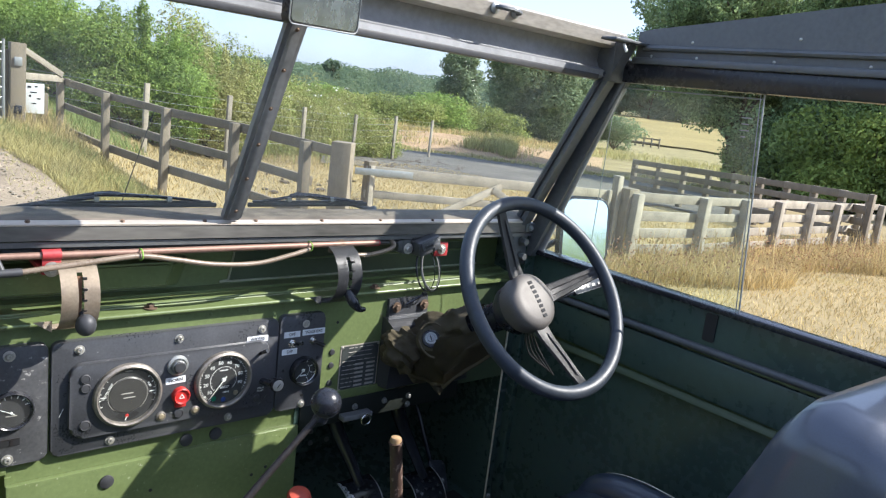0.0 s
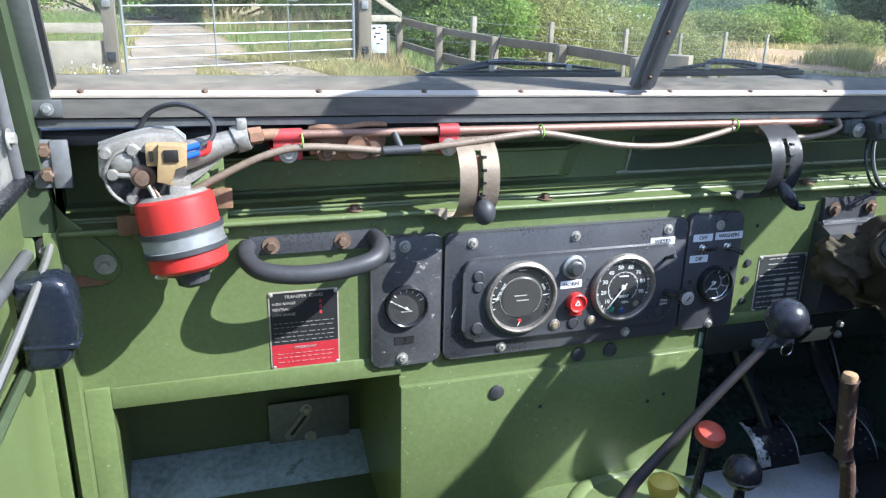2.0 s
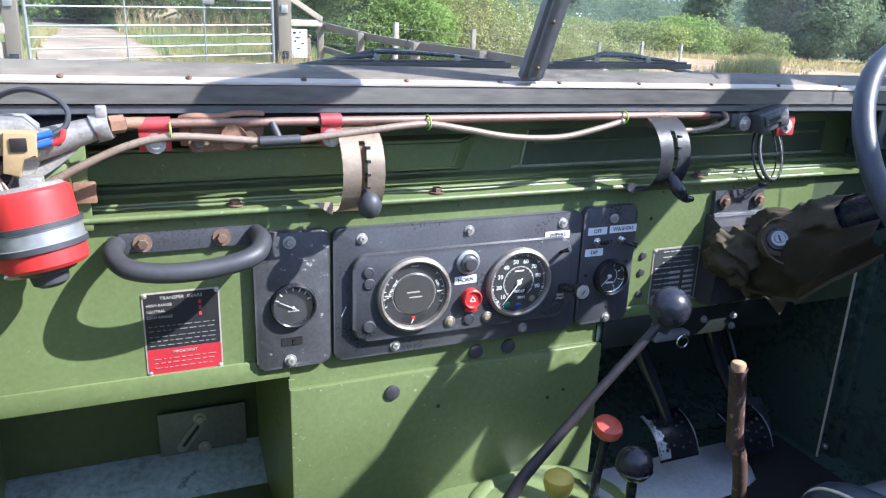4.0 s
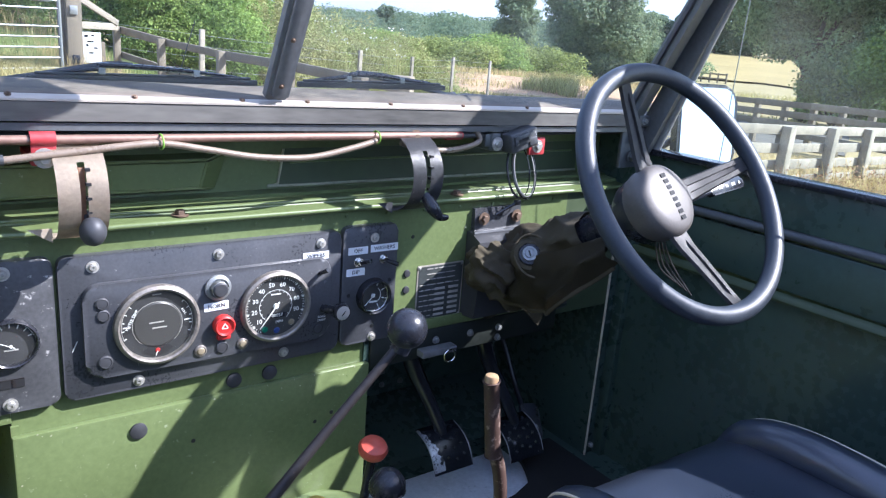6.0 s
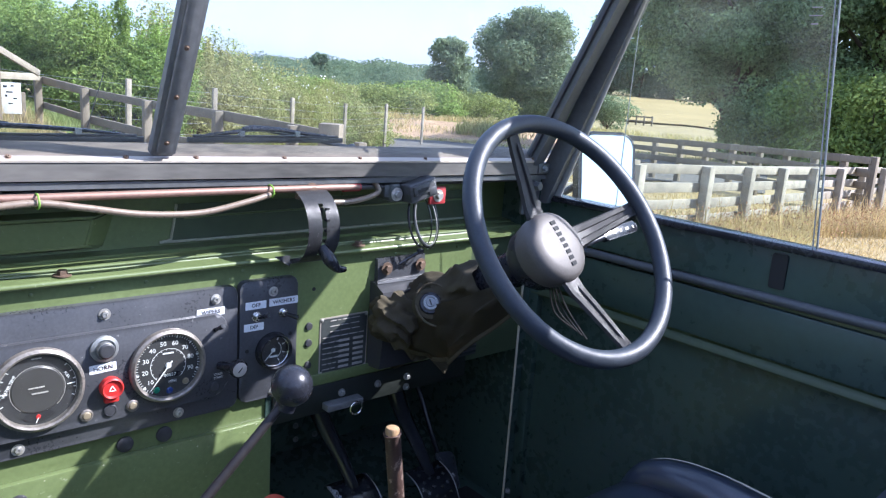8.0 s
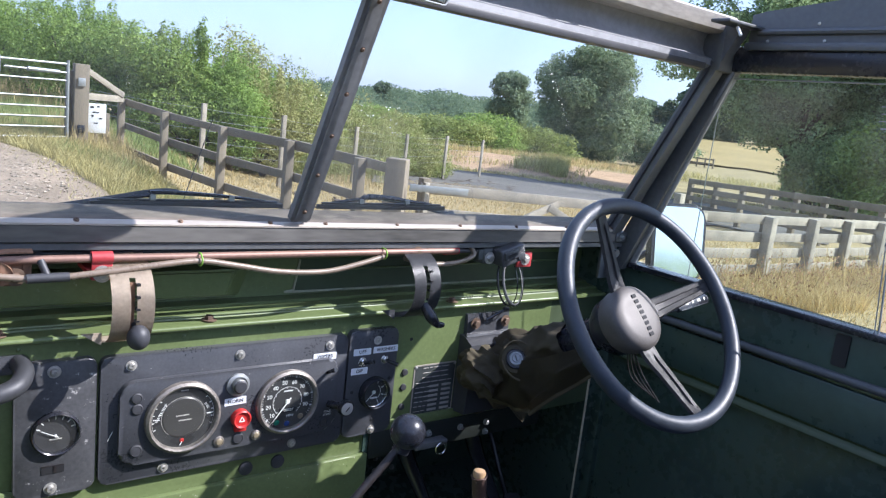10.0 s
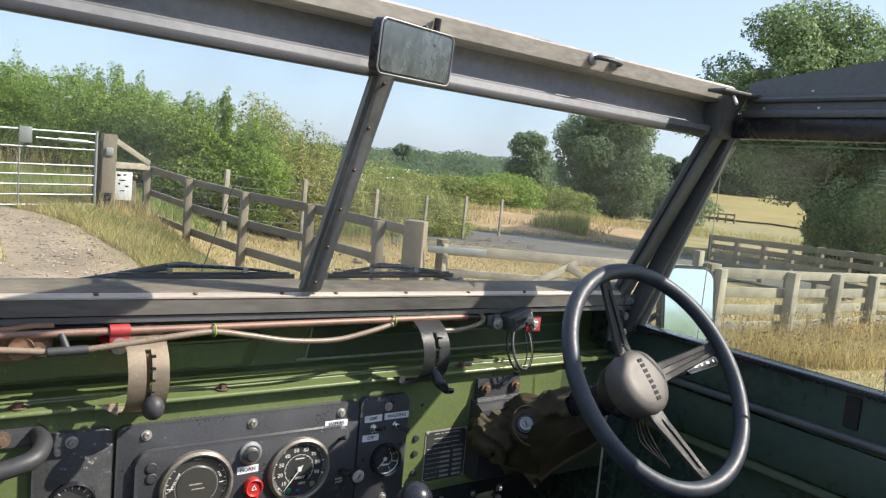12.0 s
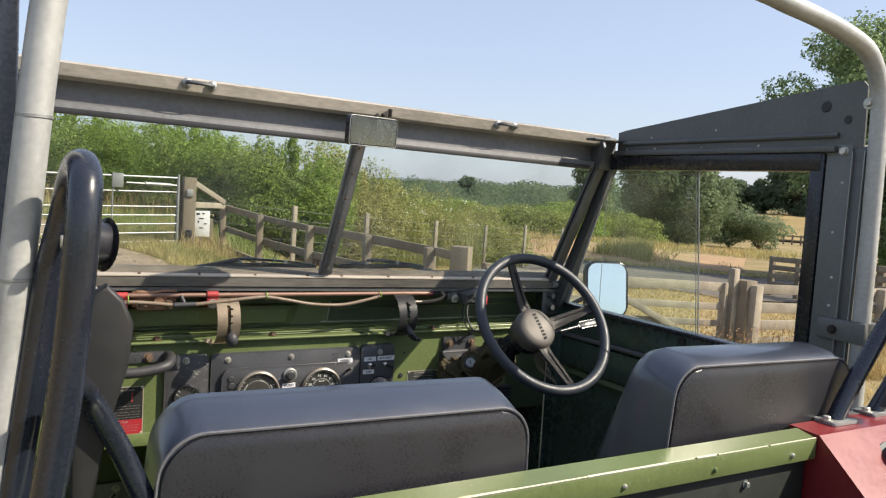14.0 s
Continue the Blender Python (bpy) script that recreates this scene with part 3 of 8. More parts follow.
part("ledge", prism([(0.018, 1.159), (0.018, 1.165), (0.046, 1.167), (0.049, 1.172), (0.078, 1.174), (0.082, 1.178), (0.110, 1.179), (0.110, 1.159)], -0.785, 0.785), GREEN, bulkhead, "green stepped ledge over the dash")
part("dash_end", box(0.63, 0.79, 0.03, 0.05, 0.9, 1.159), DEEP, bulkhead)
part("dash_lip", join(box(-0.752, -0.345, 0.025, 0.030, 0.906, 0.938, 0.002), box(-0.785, -0.752, 0.024, 0.030, 0.5, 0.940, 0.002), box(-0.785, -0.752, 0.030, 0.06, 0.5, 0.93)), GREEN, bulkhead)
part("dash_lip", box(0.19, 0.63, 0.022, 0.03, 0.925, 0.945, 0.003), GREEN, bulkhead)
centre = part("centre_panel", box(-0.347, 0.190, 0.018, 0.030, 0.60, 0.887, 0.003), GREEN, bulkhead, "flat green centre panel under the dash")
chip = random.Random(17)
for k in range(26):
    x, z = chip.uniform(-0.345, 0.185), 0.887 - abs(chip.gauss(0, 0.006))
    if k > 15:
        x, z = -0.345 + abs(chip.gauss(0, 0.005)), chip.uniform(0.64, 0.88)
    w = chip.uniform(0.0005, 0.0014)
    part("paint_chip", slab([(-w, -w * 0.5), (w * 0.3, -w), (w, w * 0.2), (w * 0.1, w * 0.9)], 0.0004, facing(x, 0.018, z)), CHIPPED, centre)
# upper wall with its pressings
part("vent_wall", box(-0.80, 0.80, 0.110, 0.120, 1.16, 1.295), GREEN, bulkhead)
part("scuttle", prism([(0.120, 1.20), (0.120, 1.26), (0.395, 1.20), (0.395, 1.19)], -0.80, 0.80), GREEN, bulkhead)


def pressed_pan(outer, inner, depth):
    """A shallow pressed pan on the wall: sloping sides from one outline to another."""
    bm = bmesh.new()
    a = [bm.verts.new((x, 0.109, z)) for x, z in outer]
    b = [bm.verts.new((x, 0.109 - depth, z)) for x, z in inner]
    for i in range(len(a)):
        bm.faces.new((a[i], a[(i + 1) % len(a)], b[(i + 1) % len(b)], b[i]))
    bm.faces.new(b)
    bmesh.ops.recalc_face_normals(bm, faces=bm.faces[:])
    bmesh.ops.bevel(bm, geom=[e for e in bm.edges if len(e.link_faces) == 2], offset=0.003, segments=2, affect="EDGES")
    return bm


flap = part("vent_flap", pressed_pan([(-0.735, 1.183), (-0.046, 1.183), (-0.026, 1.240), (-0.735, 1.240)], [(-0.715, 1.192), (-0.076, 1.192), (-0.064, 1.234), (-0.715, 1.234)], 0.027), GREEN, bulkhead, "pressed green vent flap")
part("flap_bead", tube([(-0.715, 0.082, 1.2355), (-0.066, 0.082, 1.2355)], 0.0022, 8, 2), GREEN, flap)
# Flat slab: recess shade is its dark green, lit lip the pale rim.
flap = part("vent_flap", slab([(0.055, 1.184), (0.72, 1.184), (0.72, 1.243), (0.065, 1.243)], 0.0015, facing(0, 0.110, 0)), DEEP, bulkhead, "green vent flap, toned dark as if sunken, with pale rim")
part("flap_rim", tube([(0.72, 0.108, 1.184), (0.40, 0.108, 1.184), (0.064, 0.108, 1.184), (0.0565, 0.108, 1.188), (0.060, 0.108, 1.21), (0.065, 0.108, 1.243)], 0.0022, 8, 4), CHIPPED, flap, "pale rim in place of a lit lip")
part("flap_bead", tube([(0.075, 0.105, 1.221), (0.20, 0.105, 1.2235), (0.70, 0.105, 1.225)], 0.0022, 8, 3), GREEN, flap)
part("bead", tube([(-0.78, 0.047, 1.172), (0.78, 0.047, 1.172)], 0.0022, 8, 2), GREEN, bulkhead)
for sx in (-1, 1):
    part("end_wall", box(*sorted((sx * 0.787, sx * 0.836)), 0.004, 0.112, 1.166, 1.286), SHADEGREEN if sx > 0 else DEEP, bulkhead)
part("seal", tube([(-0.80, 0.03, 1.281), (0.80, 0.03, 1.281)], 0.011, 10, 2), RUBBER, bulkhead, "black rubber screen seal")
part("seal_strip", box(-0.80, 0.80, 0.018, 0.115, 1.272, 1.286, 0.003), RUBBER, bulkhead)
for i in range(19):
    x = -0.76 + i * 0.075
    piece("rivet", GREENRIVET, facing(x, 0.030, 1.146), bulkhead)
for x, z in ((-0.60, 1.167), (-0.12, 1.167), (0.36, 1.167), (-0.41, 1.167)):
    piece("bolt", HEXRUST, Matrix.Translation((x, 0.035, z)), bulkhead)
BUNG = to_mesh("bung", lathe([(0.0125, 0), (0.012, 0.003), (0.008, 0.0045), (0, 0.005)], Matrix(), 20), RUBBER)
for x, z, y in ((-0.190, 0.858, 0.018), (-0.045, 0.901, 0.030), (0.013, 0.902, 0.030)):
    piece("bung", BUNG, facing(x, y, z), bulkhead)
HOLE = to_mesh("screw_hole", lathe([(0.0035, 0), (0.003, 0.0006), (0, 0.0006)], Matrix(), 12), FACE)
for x, z, y in ((-0.112, 0.820, 0.018), (0.09, 0.80, 0.018), (0.12, 0.81, 0.018), (0.27, 1.10, 0.030)):
    piece("screw_hole", HOLE, facing(x, y, z), bulkhead)
for x, z in ((0.262, 1.035), (0.262, 1.005), (0.262, 0.965)):
    piece("bung", to_mesh("bung", lathe([(0.007, 0), (0.006, 0.003), (0, 0.004)], Matrix(), 16), RUBBER), facing(x, 0.030, z), bulkhead)
for x, z in ((0.328, 0.903), (0.407, 0.903), (0.475, 0.903), (0.475, 0.882)):
    piece("bolt", LITTLEHEX, facing(x, 0.020, z), bulkhead)
# Near-black flange below the dash lip, unlike the green above it.
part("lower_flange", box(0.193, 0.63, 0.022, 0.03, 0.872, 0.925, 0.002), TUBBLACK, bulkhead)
for x, z in ((0.443, 0.662), (0.444, 0.628), (0.495, 0.628)):
    piece("bolt", LITTLEHEX, facing(x, 0.374, z), bulkhead)
for z in (0.565, 0.512):
    piece("bolt", LITTLEHEX, Matrix.Translation((0.784, 0.010, z)) @ Matrix.Rotation(radians(-90), 4, "Y"), bulkhead)
# end brackets and the left pillar's foot
br = part("hinge_bracket", join(box(-0.778, -0.758, -0.004, 0.004, 1.226, 1.284, 0.002), box(-0.800, -0.776, 0.000, 0.008, 1.226, 1.284, 0.002)), FRAME, bulkhead, "grey steel screen hinge bracket, rust-stained")
for z in (1.272, 1.243):
    piece("bolt", hex_mesh("bolt", 0.0070, 0.012, RUSTBOLT, 1.3), facing(-0.783, 0.0, z), br)
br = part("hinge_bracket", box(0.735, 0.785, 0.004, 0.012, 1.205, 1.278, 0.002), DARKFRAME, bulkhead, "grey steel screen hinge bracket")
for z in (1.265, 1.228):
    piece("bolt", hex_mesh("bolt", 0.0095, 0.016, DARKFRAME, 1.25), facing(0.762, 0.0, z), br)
part("corner_plate", slab([(-0.798, 1.088), (-0.745, 1.088), (-0.729, 1.094), (-0.720, 1.108), (-0.722, 1.124), (-0.731, 1.138), (-0.778, 1.184), (-0.798, 1.217)], 0.004, facing(0, 0.030, 0), 0.001), GREEN, bulkhead, "green gusset plate with rusty lower edge")
for x, z in ((-0.738, 1.117),):
    piece("bolt", hex_mesh("bolt", 0.006, 0.010, BOLT, 2.3), facing(x, 0.026, z), bulkhead)
part("rust_patch", slab([(-0.785, 1.0885), (-0.745, 1.0885), (-0.732, 1.095), (-0.75, 1.0955), (-0.763, 1.103), (-0.785, 1.105)], 0.0046, facing(0, 0.030, 0), 0.0004), RUST, bulkhead)

# ---- windscreen ----
screen = thing("windscreen", "weathered grey alloy windscreen frame with two flat panes", "windscreen", (0, 0.0, 1.288))
part("lower_rail", prism([(0.0, 1.300), (0.0, 1.3225), (0.045, 1.3225), (0.045, 1.300)], -0.795, 0.795), RAIL, screen, "grey stained lower rail")
part("sill", prism([(0.008, 1.3225), (0.0075, 1.3312), (0.032, 1.3455), (0.045, 1.3455), (0.045, 1.3225)], -0.77, 0.77), STAINED, screen, "brown-stained sloping sill below the panes")
part("lower_channel", prism([(0.004, 1.2885), (0.004, 1.2975), (0.045, 1.2975), (0.045, 1.2885)], -0.795, 0.795), DARKFRAME, screen, "thin dark channel under the rail")
part("worn_edge", prism([(-0.0015, 1.3235), (-0.0015, 1.3262), (0.002, 1.3290), (0.009, 1.3318), (0.012, 1.3318), (0.012, 1.3235)], -0.772, 0.772), EDGE, screen, "worn rail edge, sun's brightness in its colour, with rusty screws")
for i in range(12):
    x = -0.737 + i * 0.138 if i < 6 else 0.049 + (i - 6) * 0.139
    piece("screw", SMALLSCREW, Matrix.Translation((x, 0.0035, 1.3300)) @ Matrix.Rotation(radians(50), 4, "X"), screen)
rake = math.atan(RAKE)


def raked(x, z, off=0.0):
    """A pose on the screen's inner side: x right, y up along the slope, z into the cab."""
    return Matrix.Translation((x, screen_y(z) - off, z)) @ Matrix.Rotation(radians(90) + rake, 4, "X")


lean = math.hypot(1, RAKE)
strip_len = (GLASS_TOP - 1.338) * lean
pillar = part("centre_pillar", join(slab(outline(0.034, strip_len, 0.004), 0.012, raked(0, (GLASS_TOP + 1.338) / 2, 0.002), 0.004), slab(outline(0.022, strip_len, 0.004), 0.006, raked(0, (GLASS_TOP + 1.338) / 2, 0.014), 0.003)), FRAME, screen)
for k in range(6):
    piece("screw", SMALLSCREW, raked(0.0, 1.352 + 0.078 * k * 0.8, 0.020), pillar)
for sx in (-1, 1):
    edge = 0.744 if sx > 0 else 0.768
    w = edge - 0.015
    pane = part("pane", slab(outline(w, strip_len + 0.02, 0.004), 0.005, raked(sx * (0.015 + w / 2), (GLASS_TOP + 1.338) / 2, -0.004)), PANE, screen, "flat windscreen pane, slightly dusty")
    pane.visible_shadow = False
    px = sx * (edge + 0.013)
    # Left post gets a paler metal to offset shade; the right stays dark.
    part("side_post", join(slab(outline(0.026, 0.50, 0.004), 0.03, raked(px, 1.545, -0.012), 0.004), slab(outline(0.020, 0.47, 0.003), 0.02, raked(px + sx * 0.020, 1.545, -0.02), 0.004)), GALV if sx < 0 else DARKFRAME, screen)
    part("side_seal", slab(outline(0.008, 0.40, 0.003), 0.008, raked(sx * (edge - 0.002), 1.515, -0.002), 0.003), RUBBER, screen)
    for z in (1.40, 1.45, 1.50, 1.56, 1.62):
        piece("screw", SMALLSCREW, raked(px, z, 0.018), screen)
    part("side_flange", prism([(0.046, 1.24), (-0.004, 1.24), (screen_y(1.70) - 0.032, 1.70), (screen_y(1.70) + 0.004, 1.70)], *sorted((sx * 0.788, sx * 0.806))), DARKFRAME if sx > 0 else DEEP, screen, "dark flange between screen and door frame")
    part("pillar_foot", box(*sorted((sx * 0.757, sx * 0.79)), -0.004, 0.03, 1.301, 1.3215, 0.002), DARKFRAME, screen)
    piece("bolt", LITTLEHEX, facing(sx * 0.773, -0.004, 1.311), screen)
ty = screen_y(1.70)
part("top_channel", prism([(ty + 0.008, 1.676), (ty + 0.002, 1.682), (ty + 0.004, 1.694), (ty + 0.020, 1.699), (ty + 0.028, 1.712), (ty + 0.028, 1.730), (ty + 0.020, 1.745), (ty + 0.055, 1.745), (ty + 0.045, 1.676)], -0.775, 0.775), FRAME, screen, "grey channel under the screen's top rail")
for sx in (-1, 1):
    part("corner_block", box(*sorted((sx * 0.742, sx * 0.800)), ty - 0.016, ty + 0.040, 1.672, 1.768, 0.004), DARKFRAME, screen, "dark corner block")
part("top_rail", prism([(ty - 0.004, 1.741), (ty - 0.011, 1.746), (ty - 0.017, 1.770), (ty - 0.010, 1.775), (ty + 0.05, 1.774), (ty + 0.062, 1.75), (ty + 0.058, 1.741)], -0.785, 0.775), BEIGE, screen, "pale weathered alloy top rail")
part("top_seal", box(-0.72, 0.72, ty - 0.002, ty + 0.02, 1.672, 1.684, 0.002), RUBBER, screen)
for x in (-0.384, 0.409):
    h = tube([(x - 0.026, ty - 0.016, 1.764), (x - 0.024, ty - 0.032, 1.763), (x, ty - 0.038, 1.762), (x + 0.024, ty - 0.032, 1.761), (x + 0.026, ty - 0.016, 1.760)], 0.0042, 8, 5)
    hook = part("hood_staple", h, DARKFRAME, screen, "dull steel hood staple with two screws")
    for s in (-1, 1):
        piece("bolt", to_mesh("bolt", lathe([(0.011, 0), (0.011, 0.003), (0.0065, 0.0065), (0, 0.007)], Matrix(), 14), GALV), facing(x + s * 0.026, ty - 0.015, 1.762), hook)
part("pin", join(rod((0.066, ty - 0.020, 1.744), (0.066, ty - 0.022, 1.764), 0.0052, seg=8), ball((0.050, ty - 0.016, 1.748), 0.005, seg=10)), DARKLEVER, screen)

wind_mirror = thing("rear_view_mirror", "small rectangular rear-view mirror on the windscreen frame", "mirror", (0.05, -0.17, 1.70))
mm = Matrix.Translation((0.003, -0.272, 1.699)) @ Matrix.Rotation(radians(19), 4, "Z") @ Matrix.Rotation(radians(94), 4, "X") @ Matrix.Rotation(radians(1), 4, "Z")
part("housing", slab(outline(0.150, 0.068, 0.010), 0.014, mm @ Matrix.Translation((0, 0, -0.014)), 0.003), GLOSS, wind_mirror)
part("mirror_glass", slab(outline(0.142, 0.060, 0.008), 0.001, mm), DULLMIRROR, wind_mirror, "hazy mirror glass, reflected tones put into its colour")
part("rim", tube([mm @ Vector((x, y, 0.0005)) for x, y in outline(0.149, 0.067, 0.009)], 0.0011, 6, 1, True, smooth=False), GALV, wind_mirror, "pale worn metal rim")
part("stem", rod((0.030, -0.262, 1.712), (0.046, ty - 0.004, 1.752), 0.006, seg=10), GLOSS, wind_mirror)

# the screen sits a touch askew on its hinges
screen.matrix_basis = Matrix.Translation((0, -0.008, 0)) @ screen.matrix_basis @ Matrix.Rotation(radians(0.8), 4, "Y")

# wipers outside the glass
for x0, x1, piv, mid in ((-0.296, -0.004, -0.372, -0.19), (0.058, 0.326, 0.36, 0.176)):
    wip = thing("wiper", "black windscreen wiper parked along the bottom of the glass", "wiper", (piv, 0.06, 1.34), group="windscreen wipers")
    part("blade", join(box(x0, x1, 0.046, 0.051, 1.345, 1.353, 0.001), box(x0 + 0.01, x1 - 0.01, 0.046, 0.053, 1.353, 1.3565, 0.001)), RUBBER, wip)
    part("yoke", tube([(x0 + 0.03, 0.050, 1.356), (x0 + 0.085, 0.052, 1.362), (mid - 0.02, 0.054, 1.3655), (mid + 0.03, 0.054, 1.365), (x1 - 0.085, 0.052, 1.361), (x1 - 0.03, 0.050, 1.356)], [0.0025, 0.004, 0.0052, 0.0052, 0.004, 0.0025], 8, 6, flat=0.7), GLOSS, wip)
    for cx_ in (x0 + 0.086, x1 - 0.086):
        part("claw", box(cx_ - 0.004, cx_ + 0.004, 0.046, 0.056, 1.354, 1.363), GALV, wip)
    part("arm", tube([(piv, 0.070, 1.333), ((piv + mid) / 2, 0.066, 1.351), (mid - 0.012, 0.060, 1.3675), (mid + 0.02, 0.058, 1.3675)], [0.006, 0.0042, 0.0034, 0.0030], 8, 6, flat=0.6), RUBBER, wip)
    part("spindle", rod((piv, 0.062, 1.322), (piv, 0.076, 1.334), 0.010, seg=14), DARKFRAME, wip)
# ---- dash: panels and dials ----
def dash_panel(name, label, x0, x1, z0, z1, depth=0.012, r=0.012):
    t = thing(name, label, "instrument panel", ((x0 + x1) / 2, 0.03, z0))
    face = part("panel", slab(outline(x1 - x0, z1 - z0, r), depth, facing((x0 + x1) / 2, 0.030, (z0 + z1) / 2), 0.003), BLACK, t)
    return t, face


def dial(parent, x, y, z, r, name="gauge", label="", chrome=GLOSS):
    """A round gauge: bezel, black face, glass. Returns the bezel."""
    bez = part(name, lathe([(r * 0.86, 0.0015), (r * 0.88, 0.008), (r * 0.93, 0.0095), (r, 0.007), (r * 1.02, 0.003), (r * 1.02, 0.0)], facing(x, y, z), 48), chrome, parent, label)
    part("face", lathe([(0, 0.0012), (r * 0.9, 0.0012), (r * 0.9, 0)], facing(x, y, z), 48), DIALBLACK, bez)
    cover = part("glass", lathe([(0, 0.0062), (r * 0.87, 0.0062)], facing(x, y, z), 48), DIALGLASS, bez)
    cover.visible_shadow = False
    return bez


def mark(parent, x, y, z, w, h, turn=0.0, material=None, name="marking", depth=0.0006):
    return part(name, slab([(-w / 2, -h / 2), (w / 2, -h / 2), (w / 2, h / 2), (-w / 2, h / 2)], depth, facing(x, y, z) @ Matrix.Rotation(radians(turn), 4, "Z")), material or WHITE, parent)


def ticks(parent, x, y, z, r0, r1, a0, a1, n, w):
    bms = []
    for i in range(n):
        a = a0 + (a1 - a0) * i / (n - 1)
        m = facing(x, y, z) @ Matrix.Rotation(radians(-a), 4, "Z") @ Matrix.Translation((0, (r0 + r1) / 2, 0))
        tick = slab([(-w / 2, -(r1 - r0) / 2), (w / 2, -(r1 - r0) / 2), (w / 2, (r1 - r0) / 2), (-w / 2, (r1 - r0) / 2)], 0.0005, m)
        if n <= 15:
            part("tick", tick, WHITE, parent)
        else:
            bms.append(tick)
    if bms:
        part("scale", join(*bms), WHITE, parent)


def arc(parent, x, y, z, r, w, a0, a1, material=None, name="scale"):
    bm = bmesh.new()
    a = [math.radians(a0 + (a1 - a0) * i / 24) for i in range(25)]
    inn = [bm.verts.new(((r - w) * math.sin(t), (r - w) * math.cos(t), 0.0005)) for t in a]
    out = [bm.verts.new((r * math.sin(t), r * math.cos(t), 0.0005)) for t in a]
    for i in range(24):
        bm.faces.new((inn[i], inn[i + 1], out[i + 1], out[i]))
    bm.transform(facing(x, y, z))
    return part(name, bm, material or WHITE, parent)


def needle(parent, x, y, z, r, a, w=0.0022, material=None):
    m = facing(x, y, z) @ Matrix.Rotation(radians(-a), 4, "Z")
    return part("needle", join(slab([(-w / 2, -r * 0.2), (w / 2, -r * 0.2), (w * 0.2, r), (-w * 0.2, r)], 0.0008, m @ Matrix.Translation((0, 0, 0.0024))), lathe([(0, 0.004), (w * 1.6, 0.0035), (w * 1.9, 0.0)], m, 16)), material or WHITE, parent)


def tape(parent, text, x, y, z, w, h=0.0125, turn=0.0):
    lab = part("label_tape", slab(outline(w, h, 0.001), 0.0007, facing(x, y, z) @ Matrix.Rotation(radians(turn), 4, "Z")), LABEL, parent, "white stick-on label with black capitals")
    writing(text, h * 0.72, facing(x, y - 0.0009, z) @ Matrix.Rotation(radians(turn), 4, "Z"), INK, lab)


def toggle(parent, x, y, z, tip):
    nut = part("toggle_switch", lathe([(0.0085, 0), (0.0085, 0.002), (0.0065, 0.002), (0.0065, 0.006), (0.004, 0.007), (0.004, 0.010), (0, 0.010)], facing(x, y, z), 16), CHROME, parent, "chrome toggle switch")
    part("lever", tube([(x, y - 0.009, z), (x + tip[0], y - 0.026, z + tip[1])], [0.0026, 0.0042], 10, 4), GLOSS, nut)


Y = 0.018
panel, face = dash_panel("instrument_panel", "black instrument panel with speedometer, combined gauge and switches", -0.281, 0.126, 0.925, 1.127)
raised = part("raised_surround", slab(outline(0.362, 0.134, 0.022), 0.010, facing(-0.0745, Y, 1.0215), 0.006), BLACK, panel)
YR = 0.008
for x, z in ((-0.239, 1.111), (-0.072, 1.110), (0.090, 1.110), (-0.187, 0.937), (0.031, 0.938)):
    piece("screw", screw_mesh("screw", 0.0055, 0.005, BOLT), facing(x, Y, z), panel)
lg = dial(panel, -0.162, YR, 1.022, 0.0575, "combined_gauge", "round gauge with tarnished bezel", BEZEL)
arc(lg, -0.162, YR - 0.0015, 1.022, 0.034, 0.0007, -140, 140, FADED)
part("centre_disc", lathe([(0, 0.0032), (0.031, 0.0032), (0.033, 0.0015)], facing(-0.162, YR, 1.022), 40), BROWNFACE, lg)
for s in (-1, 1):
    arc(lg, -0.162 + 0, YR - 0.0014, 1.022, 0.048, 0.0008, s * 50, s * 112, FADED)
    mark(lg, -0.162 + s * 0.041, YR - 0.0022, 1.0235, 0.010, 0.0014, s * 4, WHITE, "needle")
    mark(lg, -0.162 + s * 0.041, YR - 0.0018, 1.016, 0.012, 0.0040, s * -24, FACE, "gauge_window")
ticks(lg, -0.162, YR - 0.0012, 1.022, 0.044, 0.048, -110, -50, 5, 0.001)
ticks(lg, -0.162, YR - 0.0012, 1.022, 0.044, 0.048, 50, 110, 5, 0.001)
writing("WATER TEMP", 0.0052, facing(-0.196, YR - 0.002, 1.033) @ Matrix.Rotation(radians(62), 4, "Z"), WHITE, lg)
writing("FUEL", 0.0052, facing(-0.126, YR - 0.002, 1.036) @ Matrix.Rotation(radians(-58), 4, "Z"), WHITE, lg)
writing("CHARGE", 0.0052, facing(-0.162, YR - 0.002, 0.993), WHITE, lg)
mark(lg, -0.164, YR - 0.0036, 1.026, 0.020, 0.0018, 0, FADED)
mark(lg, -0.160, YR - 0.0036, 1.018, 0.020, 0.0018, 0, FADED)
arc(lg, -0.162, YR - 0.0016, 1.002, 0.026, 0.012, 130, 230, FACE, "charge_window")
part("pivot", lathe([(0.0035, 0), (0.003, 0.0015), (0, 0.002)], facing(-0.163, YR - 0.0018, 0.984), 12), RED, lg)
mark(lg, -0.1645, YR - 0.0030, 0.980, 0.0012, 0.008, -24, WHITE, "needle")
mark(lg, -0.162, YR - 0.0015, 1.066, 0.012, 0.0015, 0, FADED)
sp = dial(panel, 0.012, YR, 1.022, 0.0555, "speedometer", "round speedometer with numbers to ninety", BEZEL)
ticks(sp, 0.012, YR - 0.0012, 1.022, 0.0440, 0.047, -148, 124, 55, 0.0006)
ticks(sp, 0.012, YR - 0.0014, 1.022, 0.0430, 0.0475, -130, 106, 9, 0.0014)
